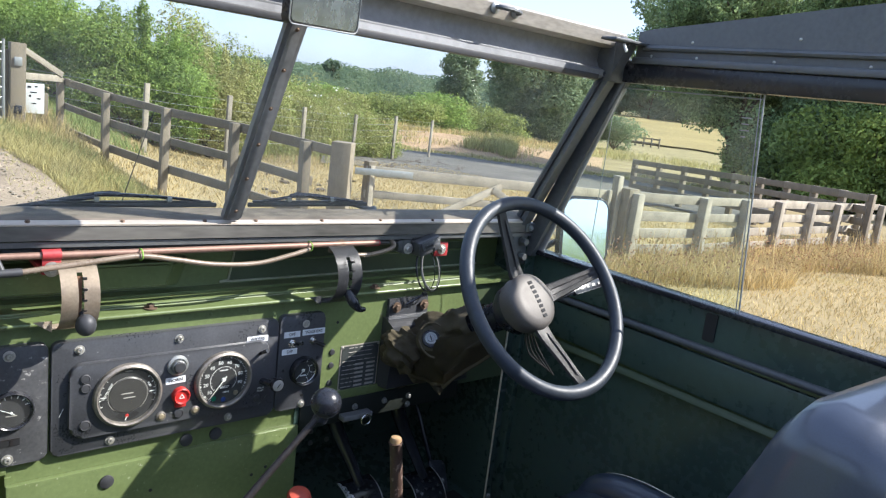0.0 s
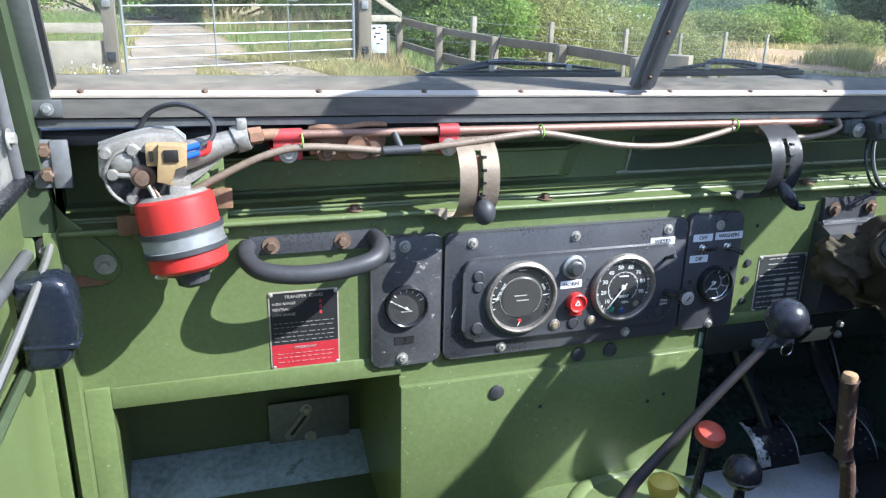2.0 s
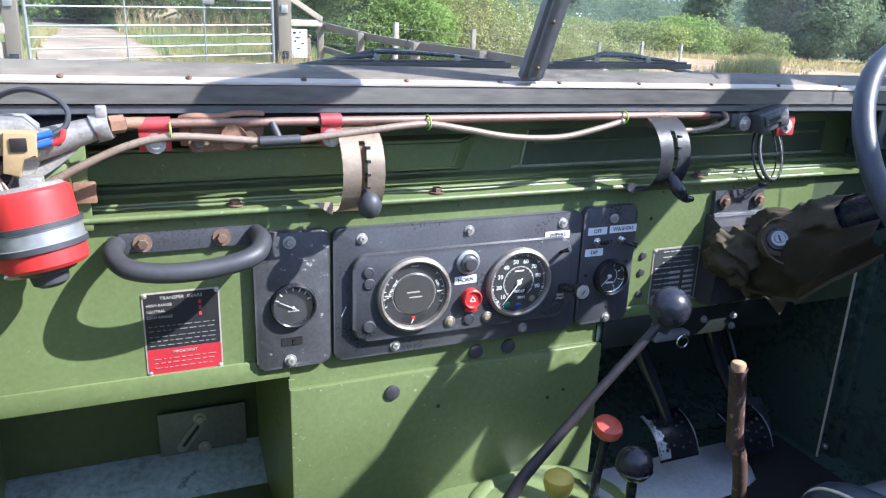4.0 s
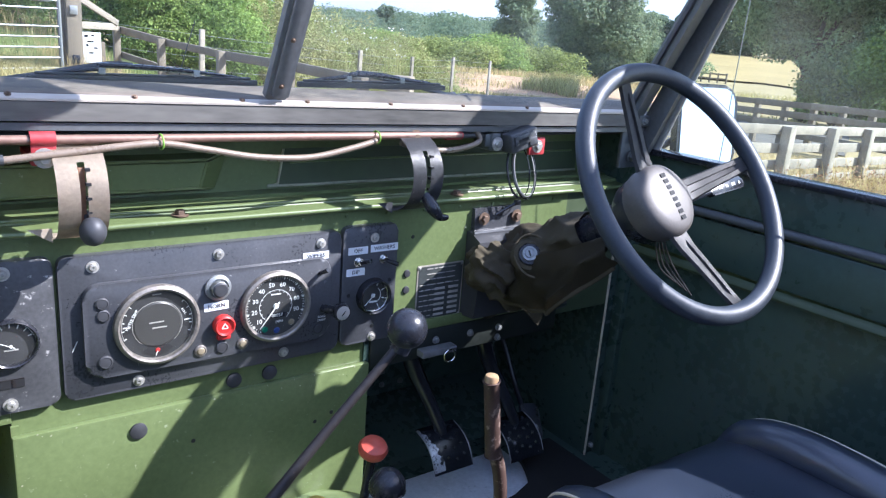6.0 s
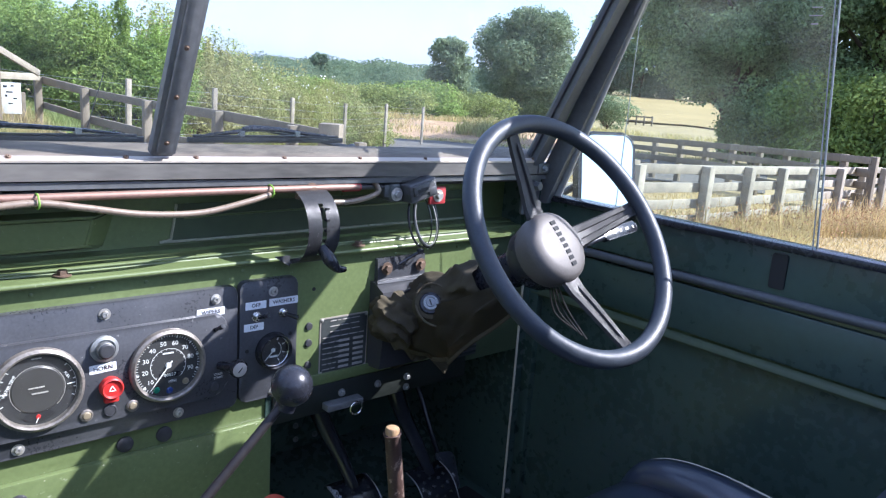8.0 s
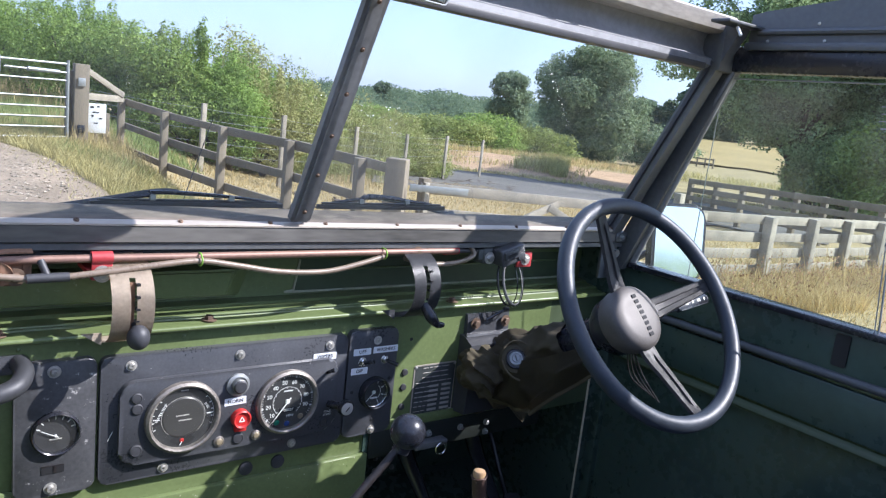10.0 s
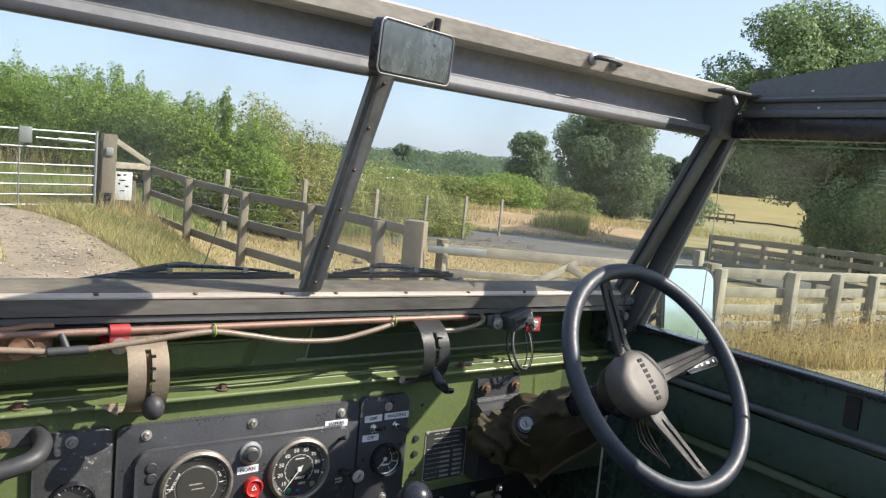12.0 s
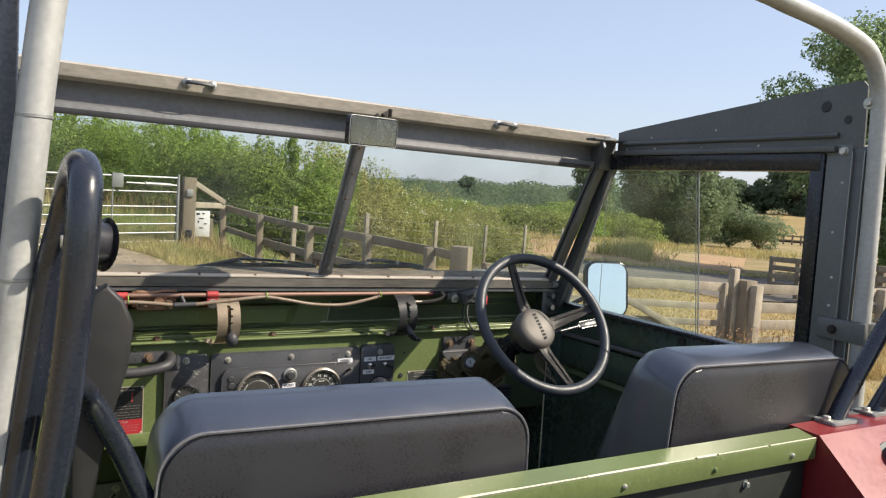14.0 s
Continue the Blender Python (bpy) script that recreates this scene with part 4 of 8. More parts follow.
arc(sp, 0.012, YR - 0.0013, 1.022, 0.0265, 0.0008, -140, 140)
ticks(sp, 0.012, YR - 0.0012, 1.022, 0.0235, 0.026, -135, 125, 15, 0.0007)
for i, num in enumerate(("10", "20", "30", "40", "50", "60", "70", "80", "90")):
    a = radians(-130 + i * 29.5)
    writing(num, 0.0096, facing(0.012 + 0.0345 * math.sin(a), YR - 0.0016, 1.022 + 0.0345 * math.cos(a)), WHITE, sp)
writing("MPH", 0.006, facing(0.018, YR - 0.0016, 0.996), WHITE, sp)
odo = mark(sp, 0.014, YR - 0.0016, 1.007, 0.032, 0.0075, 0, GLOSS, "odometer")
writing("00037", 0.0072, facing(0.014, YR - 0.0026, 1.007), WHITE, odo)
mark(sp, 0.012, YR - 0.0015, 1.041, 0.016, 0.002)
needle(sp, 0.012, YR - 0.001, 1.022, 0.043, -142)
for dx, dz, ma in ((-0.017, -0.036, LENSGREEN), (0.002, -0.040, LENSBLUE), (0.026, -0.030, LENSAMBER)):
    part("warning_light", lathe([(0.0052, 0), (0.004, 0.0015), (0, 0.002)], facing(0.012 + dx, YR - 0.0012, 1.022 + dz), 16), ma, sp)
hb = part("horn_button", lathe([(0.019, 0), (0.019, 0.004), (0.0145, 0.006), (0.0145, 0.003), (0.0115, 0.003), (0.0115, 0.013), (0.009, 0.015), (0, 0.0155)], facing(-0.077, YR, 1.064), 28), GALV, panel, "grey-ringed push button")
part("button_cap", lathe([(0.0112, 0.003), (0.0112, 0.0135), (0.009, 0.0157), (0, 0.0162)], facing(-0.077, YR, 1.064), 24), RUBBER, hb)
tape(panel, "HORN", -0.079, YR, 1.0355, 0.036, 0.0125, 2)
hz = part("hazard_switch", lathe([(0.0155, 0), (0.0155, 0.011), (0.0135, 0.013), (0.011, 0.010), (0, 0.010)], facing(-0.070, YR, 1.006), 28), RED, panel, "round red hazard switch with white triangle")
part("triangle", join(*[slab([(-0.0045, -0.0007), (0.0045, -0.0007), (0.0045, 0.0007), (-0.0045, 0.0007)], 0.0006, facing(-0.070 + 0.0026 * math.sin(t), YR - 0.0102, 1.0055 + 0.0026 * math.cos(t)) @ Matrix.Rotation(-t, 4, "Z")) for t in (math.pi, math.pi / 3, -math.pi / 3)]), WHITE, hz)
part("switch_notch", box(-0.080, -0.060, YR - 0.008, YR, 0.984, 0.992, 0.002), RED, hz)
for x, z, r, ma in ((-0.232, 1.062, 0.0085, RUBBER), (-0.231, 1.045, 0.0085, RUBBER), (-0.231, 0.978, 0.0095, RUBBER), (-0.103, 0.970, 0.009, BEZEL), (-0.071, 0.970, 0.0095, RUBBER), (-0.040, 0.970, 0.009, BEZEL), (0.084, 0.972, 0.008, RUBBER)):
    b = part("plug", lathe([(r, 0), (r, 0.002), (r * 0.8, 0.003), (r * 0.78, 0.0022), (0, 0.003)], facing(x, YR, z), 20), ma, panel)
    if ma is BEZEL:
        part("lens", lathe([(r * 0.7, 0.0022), (r * 0.5, 0.0042), (0, 0.005)], facing(x, YR, z), 16), LENSAMBER, b)
ch = part("choke_knob", join(rod((0.092, YR, 1.005), (0.106, YR - 0.028, 1.008), 0.007, seg=14), lathe([(0, 0.0), (0.013, 0.0), (0.0145, 0.003), (0.0145, 0.009), (0.013, 0.012), (0, 0.012)], facing(0.108, YR - 0.026, 1.008), 24)), GLOSS, panel, "black pull knob with pale insert")
part("knob_insert", lathe([(0, 0.0140), (0.0085, 0.0136), (0.0115, 0.0122)], facing(0.108, YR - 0.026, 1.008), 20), FADED, ch)
part("knob_mark", slab(outline(0.010, 0.0016, 0.0006), 0.0006, facing(0.108, YR - 0.0398, 1.008) @ Matrix.Rotation(radians(50), 4, "Z")), DARKLEVER, ch)
writing("COLD", 0.005, facing(0.090, YR - 0.0008, 0.992), WHITE, panel)
writing("START", 0.005, facing(0.090, YR - 0.0008, 0.986), WHITE, panel)
toggle(panel, 0.085, Y, 1.064, (0.006, 0.010))
tape(panel, "WIPERS", 0.082, Y, 1.0905, 0.044)
mark(panel, -0.266, Y - 0.0005, 1.003, 0.001, 0.016, -25, WHITE, "scratch", 0.0005)

aux, _ = dash_panel("switch_panel", "narrow black switch panel with toggle switches and pressure gauge", 0.130, 0.232, 0.928, 1.131)
for x, z in ((0.187, 1.110), (0.190, 0.936)):
    piece("screw", screw_mesh("screw", 0.0055, 0.005, BOLT), facing(x, Y, z), aux)
tape(aux, "OFF", 0.157, Y, 1.0905, 0.036)
tape(aux, "WASHERS", 0.206, Y - 0.0004, 1.0915, 0.052)
tape(aux, "DIP", 0.154, Y, 1.0545, 0.034)
toggle(aux, 0.158, Y, 1.072, (0.008, 0.008))
toggle(aux, 0.205, Y, 1.072, (0.014, -0.004))
pg = dial(aux, 0.188, Y, 1.010, 0.028, "pressure_gauge", "small round pressure gauge with dull chrome bezel", CHROME)
part("deep_bezel", lathe([(0.025, 0.002), (0.0255, 0.013), (0.028, 0.0145), (0.030, 0.012), (0.031, 0.0)], facing(0.188, Y, 1.010), 40), GLOSS, pg)
ticks(pg, 0.188, Y - 0.0012, 1.010, 0.018, 0.023, -60, 150, 6, 0.0015)
arc(pg, 0.188, Y - 0.0012, 1.010, 0.0155, 0.0012, 40, 150)
needle(pg, 0.188, Y - 0.001, 1.010, 0.022, -135, 0.0018)
mark(pg, 0.189, Y - 0.0014, 0.999, 0.014, 0.003)
for x, z in ((0.143, 1.015), (0.220, 1.033), (0.190, 0.955)):
    piece("screw_hole", HOLE, facing(x, Y, z), aux)

side, _ = dash_panel("gauge_panel", "scratched black panel with small temperature gauge and slot", -0.392, -0.286, 0.925, 1.129)
_.data.materials[0] = SCUFFED
for x, z in ((-0.342, 1.114), (-0.345, 0.937)):
    piece("screw", screw_mesh("screw", 0.006, 0.006, BOLT), facing(x, Y, z), side)
tg = dial(side, -0.339, Y, 1.022, 0.0325, "temperature_gauge", "small round gauge with worn black bezel", GLOSS)
ticks(tg, -0.339, Y - 0.0012, 1.022, 0.021, 0.026, -70, 70, 7, 0.0012)
arc(tg, -0.339, Y - 0.0012, 1.022, 0.0275, 0.0008, -75, 75)
needle(tg, -0.339, Y - 0.001, 1.018, 0.022, -62, 0.0010)
mark(tg, -0.339, Y - 0.0014, 1.013, 0.016, 0.0018, 0, FADED)
slot = part("slot", slab(outline(0.030, 0.012, 0.001), 0.0008, facing(-0.342, Y, 0.966)), FACE, side)
part("slot_edge", join(box(-0.341, -0.337, Y - 0.0016, Y, 0.961, 0.971), box(-0.357, -0.327, Y - 0.0012, Y, 0.9715, 0.9725)), DARKLEVER, side)

# data plates
tp = thing("gear_plate", "black and red transfer gear instruction plate with silver rim", "plate", (-0.487, 0.03, 0.935))
W0, W1, Z0, Z1 = -0.536, -0.437, 0.936, 1.056
part("rim", slab(outline(W1 - W0, Z1 - Z0, 0.002), 0.0012, facing((W0 + W1) / 2, 0.030, (Z0 + Z1) / 2)), BARE, tp)
part("black_field", slab(outline(0.095, 0.079, 0.001), 0.0004, facing(-0.4865, 0.0288, 1.0145)), FACE, tp)
part("red_field", slab(outline(0.095, 0.036, 0.001), 0.0004, facing(-0.4865, 0.0288, 0.9565)), REDPRINT, tp)
yy = 0.0282
writing("TRANSFER  GEARS", 0.0066, facing(-0.4865, yy, 1.0475), FADED, tp)
for i, s in enumerate(("HIGH RANGE", "NEUTRAL", "LOW RANGE")):
    writing(s, 0.0054, facing(-0.531, yy, 1.038 - i * 0.0085), FADED, tp, align="LEFT")
for z in (1.038, 1.0295, 1.021):
    mark(tp, -0.463, yy, z, 0.0036, 0.0050, 0, CLIPRED)
rnd = random.Random(4)
for k, z in enumerate((1.008, 1.0015, 0.993, 0.9865, 0.980)):
    x = -0.530
    while x < -0.448:
        w = rnd.uniform(0.003, 0.010)
        mark(tp, x + w / 2, yy, z, w, 0.0010, 0, DIMPRINT)
        x += w + 0.003
writing("IMPORTANT", 0.0058, facing(-0.4865, yy, 0.9685), FADED, tp)
for z in (0.960, 0.954, 0.947):
    x = -0.526
    while x < -0.455:
        w = rnd.uniform(0.003, 0.010)
        mark(tp, x + w / 2, yy, z, w, 0.0010, 0, DIMRED)
        x += w + 0.003
for x in (W0 + 0.004, W1 - 0.004):
    for z in (Z0 + 0.004, Z1 - 0.004):
        piece("rivet", RIVET, facing(x, 0.0288, z), tp)

dp = thing("data_plate", "worn grey metal data plate with silver rim and unreadable lines", "plate", (0.335, 0.03, 0.925))
X0, X1, Z0, Z1 = 0.284, 0.384, 0.940, 1.045
part("rim", slab(outline(X1 - X0, Z1 - Z0, 0.002), 0.0012, facing((X0 + X1) / 2, 0.030, (Z0 + Z1) / 2)), BARE, dp)
part("field", slab(outline(0.095, 0.100, 0.001), 0.0004, facing((X0 + X1) / 2, 0.0288, (Z0 + Z1) / 2)), PLATE, dp)
for k in range(10):
    z = 1.038 - k * 0.0098
    x = X0 + (0.02 if k < 3 else 0.006)
    while x < X1 - (0.02 if k < 3 else 0.012):
        w = rnd.uniform(0.006, 0.02)
        if k >= 4 and x > X0 + 0.035:
            mark(dp, X0 + 0.050, 0.0282, z, 0.022, 0.0045, 0, FADED)
            mark(dp, X0 + 0.080, 0.0282, z, 0.022, 0.0045, 0, FADED)
            break
        mark(dp, x + w / 2, 0.0282, z, w, 0.0015, 0, FADED)
        x += w + 0.003
for x in (X0 + 0.004, X1 - 0.004):
    for z in (Z0 + 0.004, Z1 - 0.004):
        piece("rivet", RIVET, facing(x, 0.0288, z), dp)

# grab handle
gh = thing("grab_handle", "black plastic grab handle bolted to a steel strip on the dash", "handle", (-0.47, 0.03, 1.10))
part("mounting_strip", slab(outline(0.175, 0.026, 0.003), 0.006, facing(-0.470, 0.030, 1.117), 0.002), BLACK, gh)
part("bar", tube([(-0.560, 0.026, 1.116), (-0.563, -0.006, 1.112), (-0.545, -0.036, 1.103), (-0.500, -0.048, 1.098), (-0.445, -0.048, 1.100), (-0.400, -0.040, 1.108), (-0.383, -0.012, 1.117), (-0.384, 0.024, 1.120)], 0.0125, 16, 8), RUBBER, gh)
for x in (-0.528, -0.430):
    piece("bolt", HEXRUST, facing(x, 0.024, 1.117), gh)

gh.matrix_basis = Matrix.Translation((0, 0, 0.010)) @ gh.matrix_basis

# wiper motor
wm = thing("wiper_motor", "cast alloy wiper motor with red round body and tan plug", "motor", (-0.64, 0.03, 1.09))
part("mounting_plate", join(box(-0.700, -0.582, 0.016, 0.024, 1.150, 1.262, 0.002), box(-0.675, -0.60, -0.03, 0.016, 1.165, 1.245, 0.004)), GREEN, wm)
for x0, x1, z in ((-0.716, -0.690, 1.172), (-0.600, -0.574, 1.200)):
    part("tab", box(x0, x1, 0.006, 0.016, z - 0.013, z + 0.013, 0.002), RUST, wm, "rusty mounting tab")
ax0, ax1 = Vector((-0.6435, -0.045, 1.221)), Vector((-0.6300, -0.058, 1.133))
am = between(ax0, ax1)
L = (ax1 - ax0).length
part("body", lathe([(0, 0.0), (0.042, 0.0), (0.0455, 0.003), (0.0465, 0.010), (0.0465, L * 0.94), (0.042, L * 0.99), (0, L)], am, 40), RED, wm, "red painted motor body")
part("band", lathe([(0.0465, L * 0.42), (0.0495, L * 0.425), (0.0495, L * 0.50), (0.048, L * 0.51), (0.048, L * 0.67), (0.0495, L * 0.68), (0.0495, L * 0.735), (0.0465, L * 0.74)], am, 40), GALV, wm, "grey clamp band")
for f0 in (0.42, 0.68):
    part("band_edge", lathe([(0.047, L * f0), (0.0502, L * f0), (0.0502, L * (f0 + 0.07)), (0.047, L * (f0 + 0.07))], am, 40), RUBBER, wm)
part("end_cap", lathe([(0.034, L * 0.98), (0.030, L * 1.05), (0.021, L * 1.08), (0.019, L * 1.20), (0.012, L * 1.25), (0, L * 1.25)], am, 28), RUBBER, wm)
part("end_strap", tube([am @ Vector((-0.042, -0.012, L * 0.97)), am @ Vector((-0.02, -0.028, L * 1.06)), am @ Vector((0.015, -0.028, L * 1.12))], 0.004, 8, 5, flat=0.4), BOLT, wm)
piece("bolt", HEXBOLT, am @ Matrix.Translation((0.02, -0.028, L * 1.02)) @ Matrix.Rotation(radians(90), 4, "X"), wm)
part("body_top", lathe([(0, -0.004), (0.036, -0.004), (0.042, 0.001)], am, 36), CASTING, wm)
CASE = [(x - 0.004, z) for x, z in [(-0.718, 1.250), (-0.716, 1.281), (-0.688, 1.2905), (-0.658, 1.298), (-0.634, 1.297), (-0.622, 1.286), (-0.622, 1.247), (-0.634, 1.226), (-0.662, 1.212), (-0.689, 1.217), (-0.708, 1.234)]]
gear = part("gear_case", slab(CASE, 0.034, facing(0, -0.016, 0), 0.004, 2), CASTING, wm, "cast alloy gear case")
part("rear_flange", slab([((x + 0.665) * 1.05 - 0.665, (z - 1.255) * 1.05 + 1.255) for x, z in CASE], 0.006, facing(0, -0.012, 0), 0.001), GALV, gear)
part("well", lathe([(0.034, 0.0), (0.0335, 0.0016), (0.029, 0.0022), (0, 0.0022)], facing(-0.682, -0.050, 1.247), 36), GLOSS, gear, "dark gear well")
part("well_rim", tube([(-0.682 + 0.033 * math.cos(a), -0.052, 1.247 + 0.033 * math.sin(a)) for a in (2 * math.pi * i / 20 for i in range(20))], 0.0022, 8, 2, True), CASTING, gear)
BOSSX, BOSSZ = -0.674, 1.248
part("crank_boss", lathe([(0, 0.016), (0.0085, 0.015), (0.0095, 0.008), (0.014, 0.006), (0.0145, 0)], facing(BOSSX, -0.052, BOSSZ), 20), RUSTBOLT, gear)
for x, z in ((-0.6825, 1.279), (-0.7065, 1.251), (-0.688, 1.222), (-0.712, 1.276)):
    part("lug", lathe([(0, 0.008), (0.0055, 0.008), (0.007, 0.006), (0.0075, -0.02)], facing(x, -0.050, z), 14), CASTING, gear)
    if x > -0.71:
        part("rib", rod((x, -0.054, z), (BOSSX, -0.056, BOSSZ), 0.0032, seg=8), CASTING, gear)
part("pale_shoulder", ball((-0.692, -0.050, 1.264), 0.016, (1.1, 0.35, 0.8), 20), CASTING, gear)
part("crank_rod", tube([(-0.668, -0.068, 1.240), (-0.660, -0.070, 1.222), (-0.650, -0.070, 1.208)], 0.0024, 8, 4), BOLT, gear)
part("wire", tube([(-0.664, -0.066, 1.238), (-0.654, -0.072, 1.222), (-0.648, -0.072, 1.214), (-0.644, -0.07, 1.204)], 0.002, 6, 5), COPPER, gear)
part("boss_web", join(shaped(box(-0.012, 0.012, -0.05, -0.03, -0.018, 0.016, 0.003), Matrix.Translation((-0.634, -0.02, 1.222))), shaped(box(-0.008, 0.010, -0.06, -0.03, -0.010, 0.004, 0.002), Matrix.Translation((-0.640, -0.022, 1.206)))), CASTING, gear)
part("drive_tube", join(tube([(-0.648, -0.036, 1.262), (-0.610, -0.038, 1.272), (-0.560, -0.036, 1.286)], [0.019, 0.0165, 0.0125], 16, 6), rod((-0.567, -0.036, 1.284), (-0.552, -0.036, 1.288), 0.0165, seg=20, bevel=0.003), shaped(box(-0.006, 0.006, -0.012, 0.004, 0.010, 0.024, 0.002), Matrix.Translation((-0.559, -0.036, 1.286)))), CASTING, wm, "cast alloy drive arm")
part("drive_rib", tube([(-0.634, -0.036, 1.236), (-0.608, -0.036, 1.250), (-0.585, -0.036, 1.268)], [0.010, 0.007, 0.005], 8, 4, flat=0.5), CASTING, wm)
piece("screw_hole", HOLE, Matrix.Translation((-0.604, -0.0535, 1.272)) @ Matrix.Rotation(radians(90), 4, "X"), wm)
part("union_nut", join(rod((-0.552, -0.034, 1.287), (-0.536, -0.030, 1.288), 0.0105, seg=6), rod((-0.536, -0.030, 1.288), (-0.515, -0.022, 1.287), 0.0072, seg=12)), RUST, wm, "rusty union nut")
part("plug", join(slab([(-0.653, 1.288), (-0.622, 1.286), (-0.624, 1.261), (-0.638, 1.2615), (-0.642, 1.240), (-0.658, 1.245)], 0.022, facing(0, -0.054, 0), 0.002), box(-0.668, -0.652, -0.068, -0.050, 1.262, 1.287, 0.002)), TAN, wm, "tan plastic electrical plug")
part("plug_latch", join(box(-0.648, -0.632, -0.0785, -0.074, 1.268, 1.282, 0.001), box(-0.664, -0.660, -0.070, -0.066, 1.268, 1.280)), DARKLEVER, wm)
for k in range(2):
    part("blue_terminal", rod((-0.624, -0.068, 1.272 + 0.009 * k), (-0.608, -0.068, 1.276 + 0.009 * k), 0.0040, seg=10), BLUEWIRE, wm)
part("red_terminal", tube([(-0.610, -0.068, 1.274), (-0.600, -0.068, 1.278), (-0.597, -0.064, 1.288)], 0.0036, 8, 5), RED, wm)
part("cable", tube([(-0.606, -0.066, 1.284), (-0.594, -0.062, 1.292), (-0.592, -0.056, 1.308), (-0.606, -0.048, 1.322), (-0.632, -0.036, 1.328), (-0.660, -0.02, 1.318), (-0.678, -0.01, 1.296)], 0.0032, 8, 8), RUBBER, wm)

# drive rack tube along the bulkhead, its clips and the washer hose
rack = thing("wiper_rack_tube", "brown metal wiper rack tube clipped under the screen rail", "pipe", (0, 0.02, 1.272))
part("tube", tube([(-0.525, -0.022, 1.286), (-0.30, -0.018, 1.284), (0.0, -0.010, 1.281), (0.25, -0.006, 1.279), (0.33, 0.000, 1.277)], 0.0056, 12, 6), COPPER, rack)
part("tail", tube([(0.33, 0.002, 1.277), (0.40, 0.012, 1.273), (0.44, 0.02, 1.268)], 0.0048, 10, 5), RUBBER, rack)
for x, y, wd in ((-0.504, -0.022, 0.036), (-0.292, -0.018, 0.027)):
    clip = part("clip", join(tube([(x - wd / 2, y, 1.285), (x + wd / 2, y, 1.285)], 0.0088, 12, 2), box(x - wd / 2, x + wd / 2, y - 0.004, y - 0.001, 1.254, 1.290, 0.001), box(x - wd / 2, x + wd / 2, y, 0.07, 1.255, 1.262)), CLIPRED, rack, "red plastic pipe clip")
    piece("bolt", HEXBOLT, facing(x, y - 0.004, 1.263), clip)
part("clip", tube([(0.300, 0.0, 1.277), (0.333, 0.002, 1.277)], 0.0072, 12, 2), CLIPRED, rack)
for x, y, ma, nm in ((-0.425, -0.018, RUST, "wheelbox"), (0.438, -0.004, CASTING, "wheelbox")):
    wb = part(nm, join(box(x - 0.040, x + 0.040, y + 0.004, y + 0.055, 1.248, 1.282, 0.005, 3), box(x - 0.050, x + 0.050, y + 0.008, y + 0.020, 1.256, 1.278, 0.002), rod((x + 0.01, y - 0.008, 1.268), (x + 0.01, y + 0.01, 1.268), 0.016, seg=18, bevel=0.003)), RUST if x < 0 else PILLARGREY, rack, "rusty wiper wheelbox" if x < 0 else "grey wiper wheelbox")
    part("keeper", tube([(x - 0.05, y + 0.01, 1.290), (x - 0.035, y, 1.294), (x - 0.005, y, 1.293), (x + 0.02, y, 1.296), (x + 0.05, y + 0.008, 1.294)], 0.0042, 8, 5, flat=0.5), RUST if x < 0 else DARKFRAME, wb)
    if x > 0:
        part("housing", shaped(join(box(-0.030, 0.030, -0.016, 0.020, -0.016, 0.018, 0.004, 3), box(-0.024, 0.010, -0.020, -0.014, -0.004, 0.014, 0.002), box(0.008, 0.026, -0.019, -0.014, -0.012, 0.002, 0.002)), Matrix.Translation((x + 0.012, y - 0.008, 1.270)) @ Matrix.Rotation(radians(-16), 4, "Y")), SCUFFED, wb, "tilted dark grey wheelbox cover")
        part("slot", shaped(box(-0.016, 0.004, -0.0215, -0.019, 0.002, 0.007), Matrix.Translation((x + 0.012, y - 0.008, 1.270)) @ Matrix.Rotation(radians(-16), 4, "Y")), FACE, wb)
    for k in range(9):
        part("tooth", box(x - 0.020 + k * 0.005, x - 0.0175 + k * 0.005, y - 0.001, y + 0.010, 1.281, 1.286), FACE, wb)
    for dx in (-0.03, 0.03):
        piece("bolt", HEXRUST if x < 0 else HEXBOLT, facing(x + dx, y, 1.262), wb)
part("end_clip", join(box(0.492, 0.530, 0.006, 0.012, 1.238, 1.270, 0.002)), CLIPRED, rack, "red plastic clip")
piece("bolt", HEXBOLT, facing(0.511, 0.006, 1.254), rack)
part("end_lug", box(0.478, 0.512, 0.012, 0.050, 1.256, 1.288, 0.004), GREEN, rack)
hose = thing("washer_hose", "clear washer hose looped along the rack tube with green ties", "hose", (0, -0.02, 1.25))
part("hose", tube([(-0.655, -0.030, 1.205), (-0.60, -0.040, 1.235), (-0.54, -0.040, 1.262), (-0.49, -0.036, 1.272), (-0.43, -0.032, 1.268), (-0.365, -0.032, 1.262), (-0.290, -0.032, 1.268), (-0.20, -0.026, 1.276), (-0.155, -0.022, 1.277), (-0.10, -0.022, 1.268), (-0.03, -0.022, 1.256), (0.05, -0.020, 1.253), (0.12, -0.016, 1.264), (0.162, -0.012, 1.273)], 0.0047, 10, 8), HOSE, hose)
part("hose", tube([(0.21, -0.006, 1.268), (0.25, -0.008, 1.258), (0.30, -0.006, 1.254), (0.345, -0.002, 1.258), (0.372, 0.0, 1.268), (0.365, 0.004, 1.284)], 0.0047, 10, 8), HOSE, hose)
part("tee", join(rod((-0.385, -0.034, 1.263), (-0.335, -0.034, 1.264), 0.0065, seg=12), rod((-0.360, -0.034, 1.264), (-0.367, -0.022, 1.284), 0.005, seg=10)), RUBBER, hose, "black plastic hose tee")
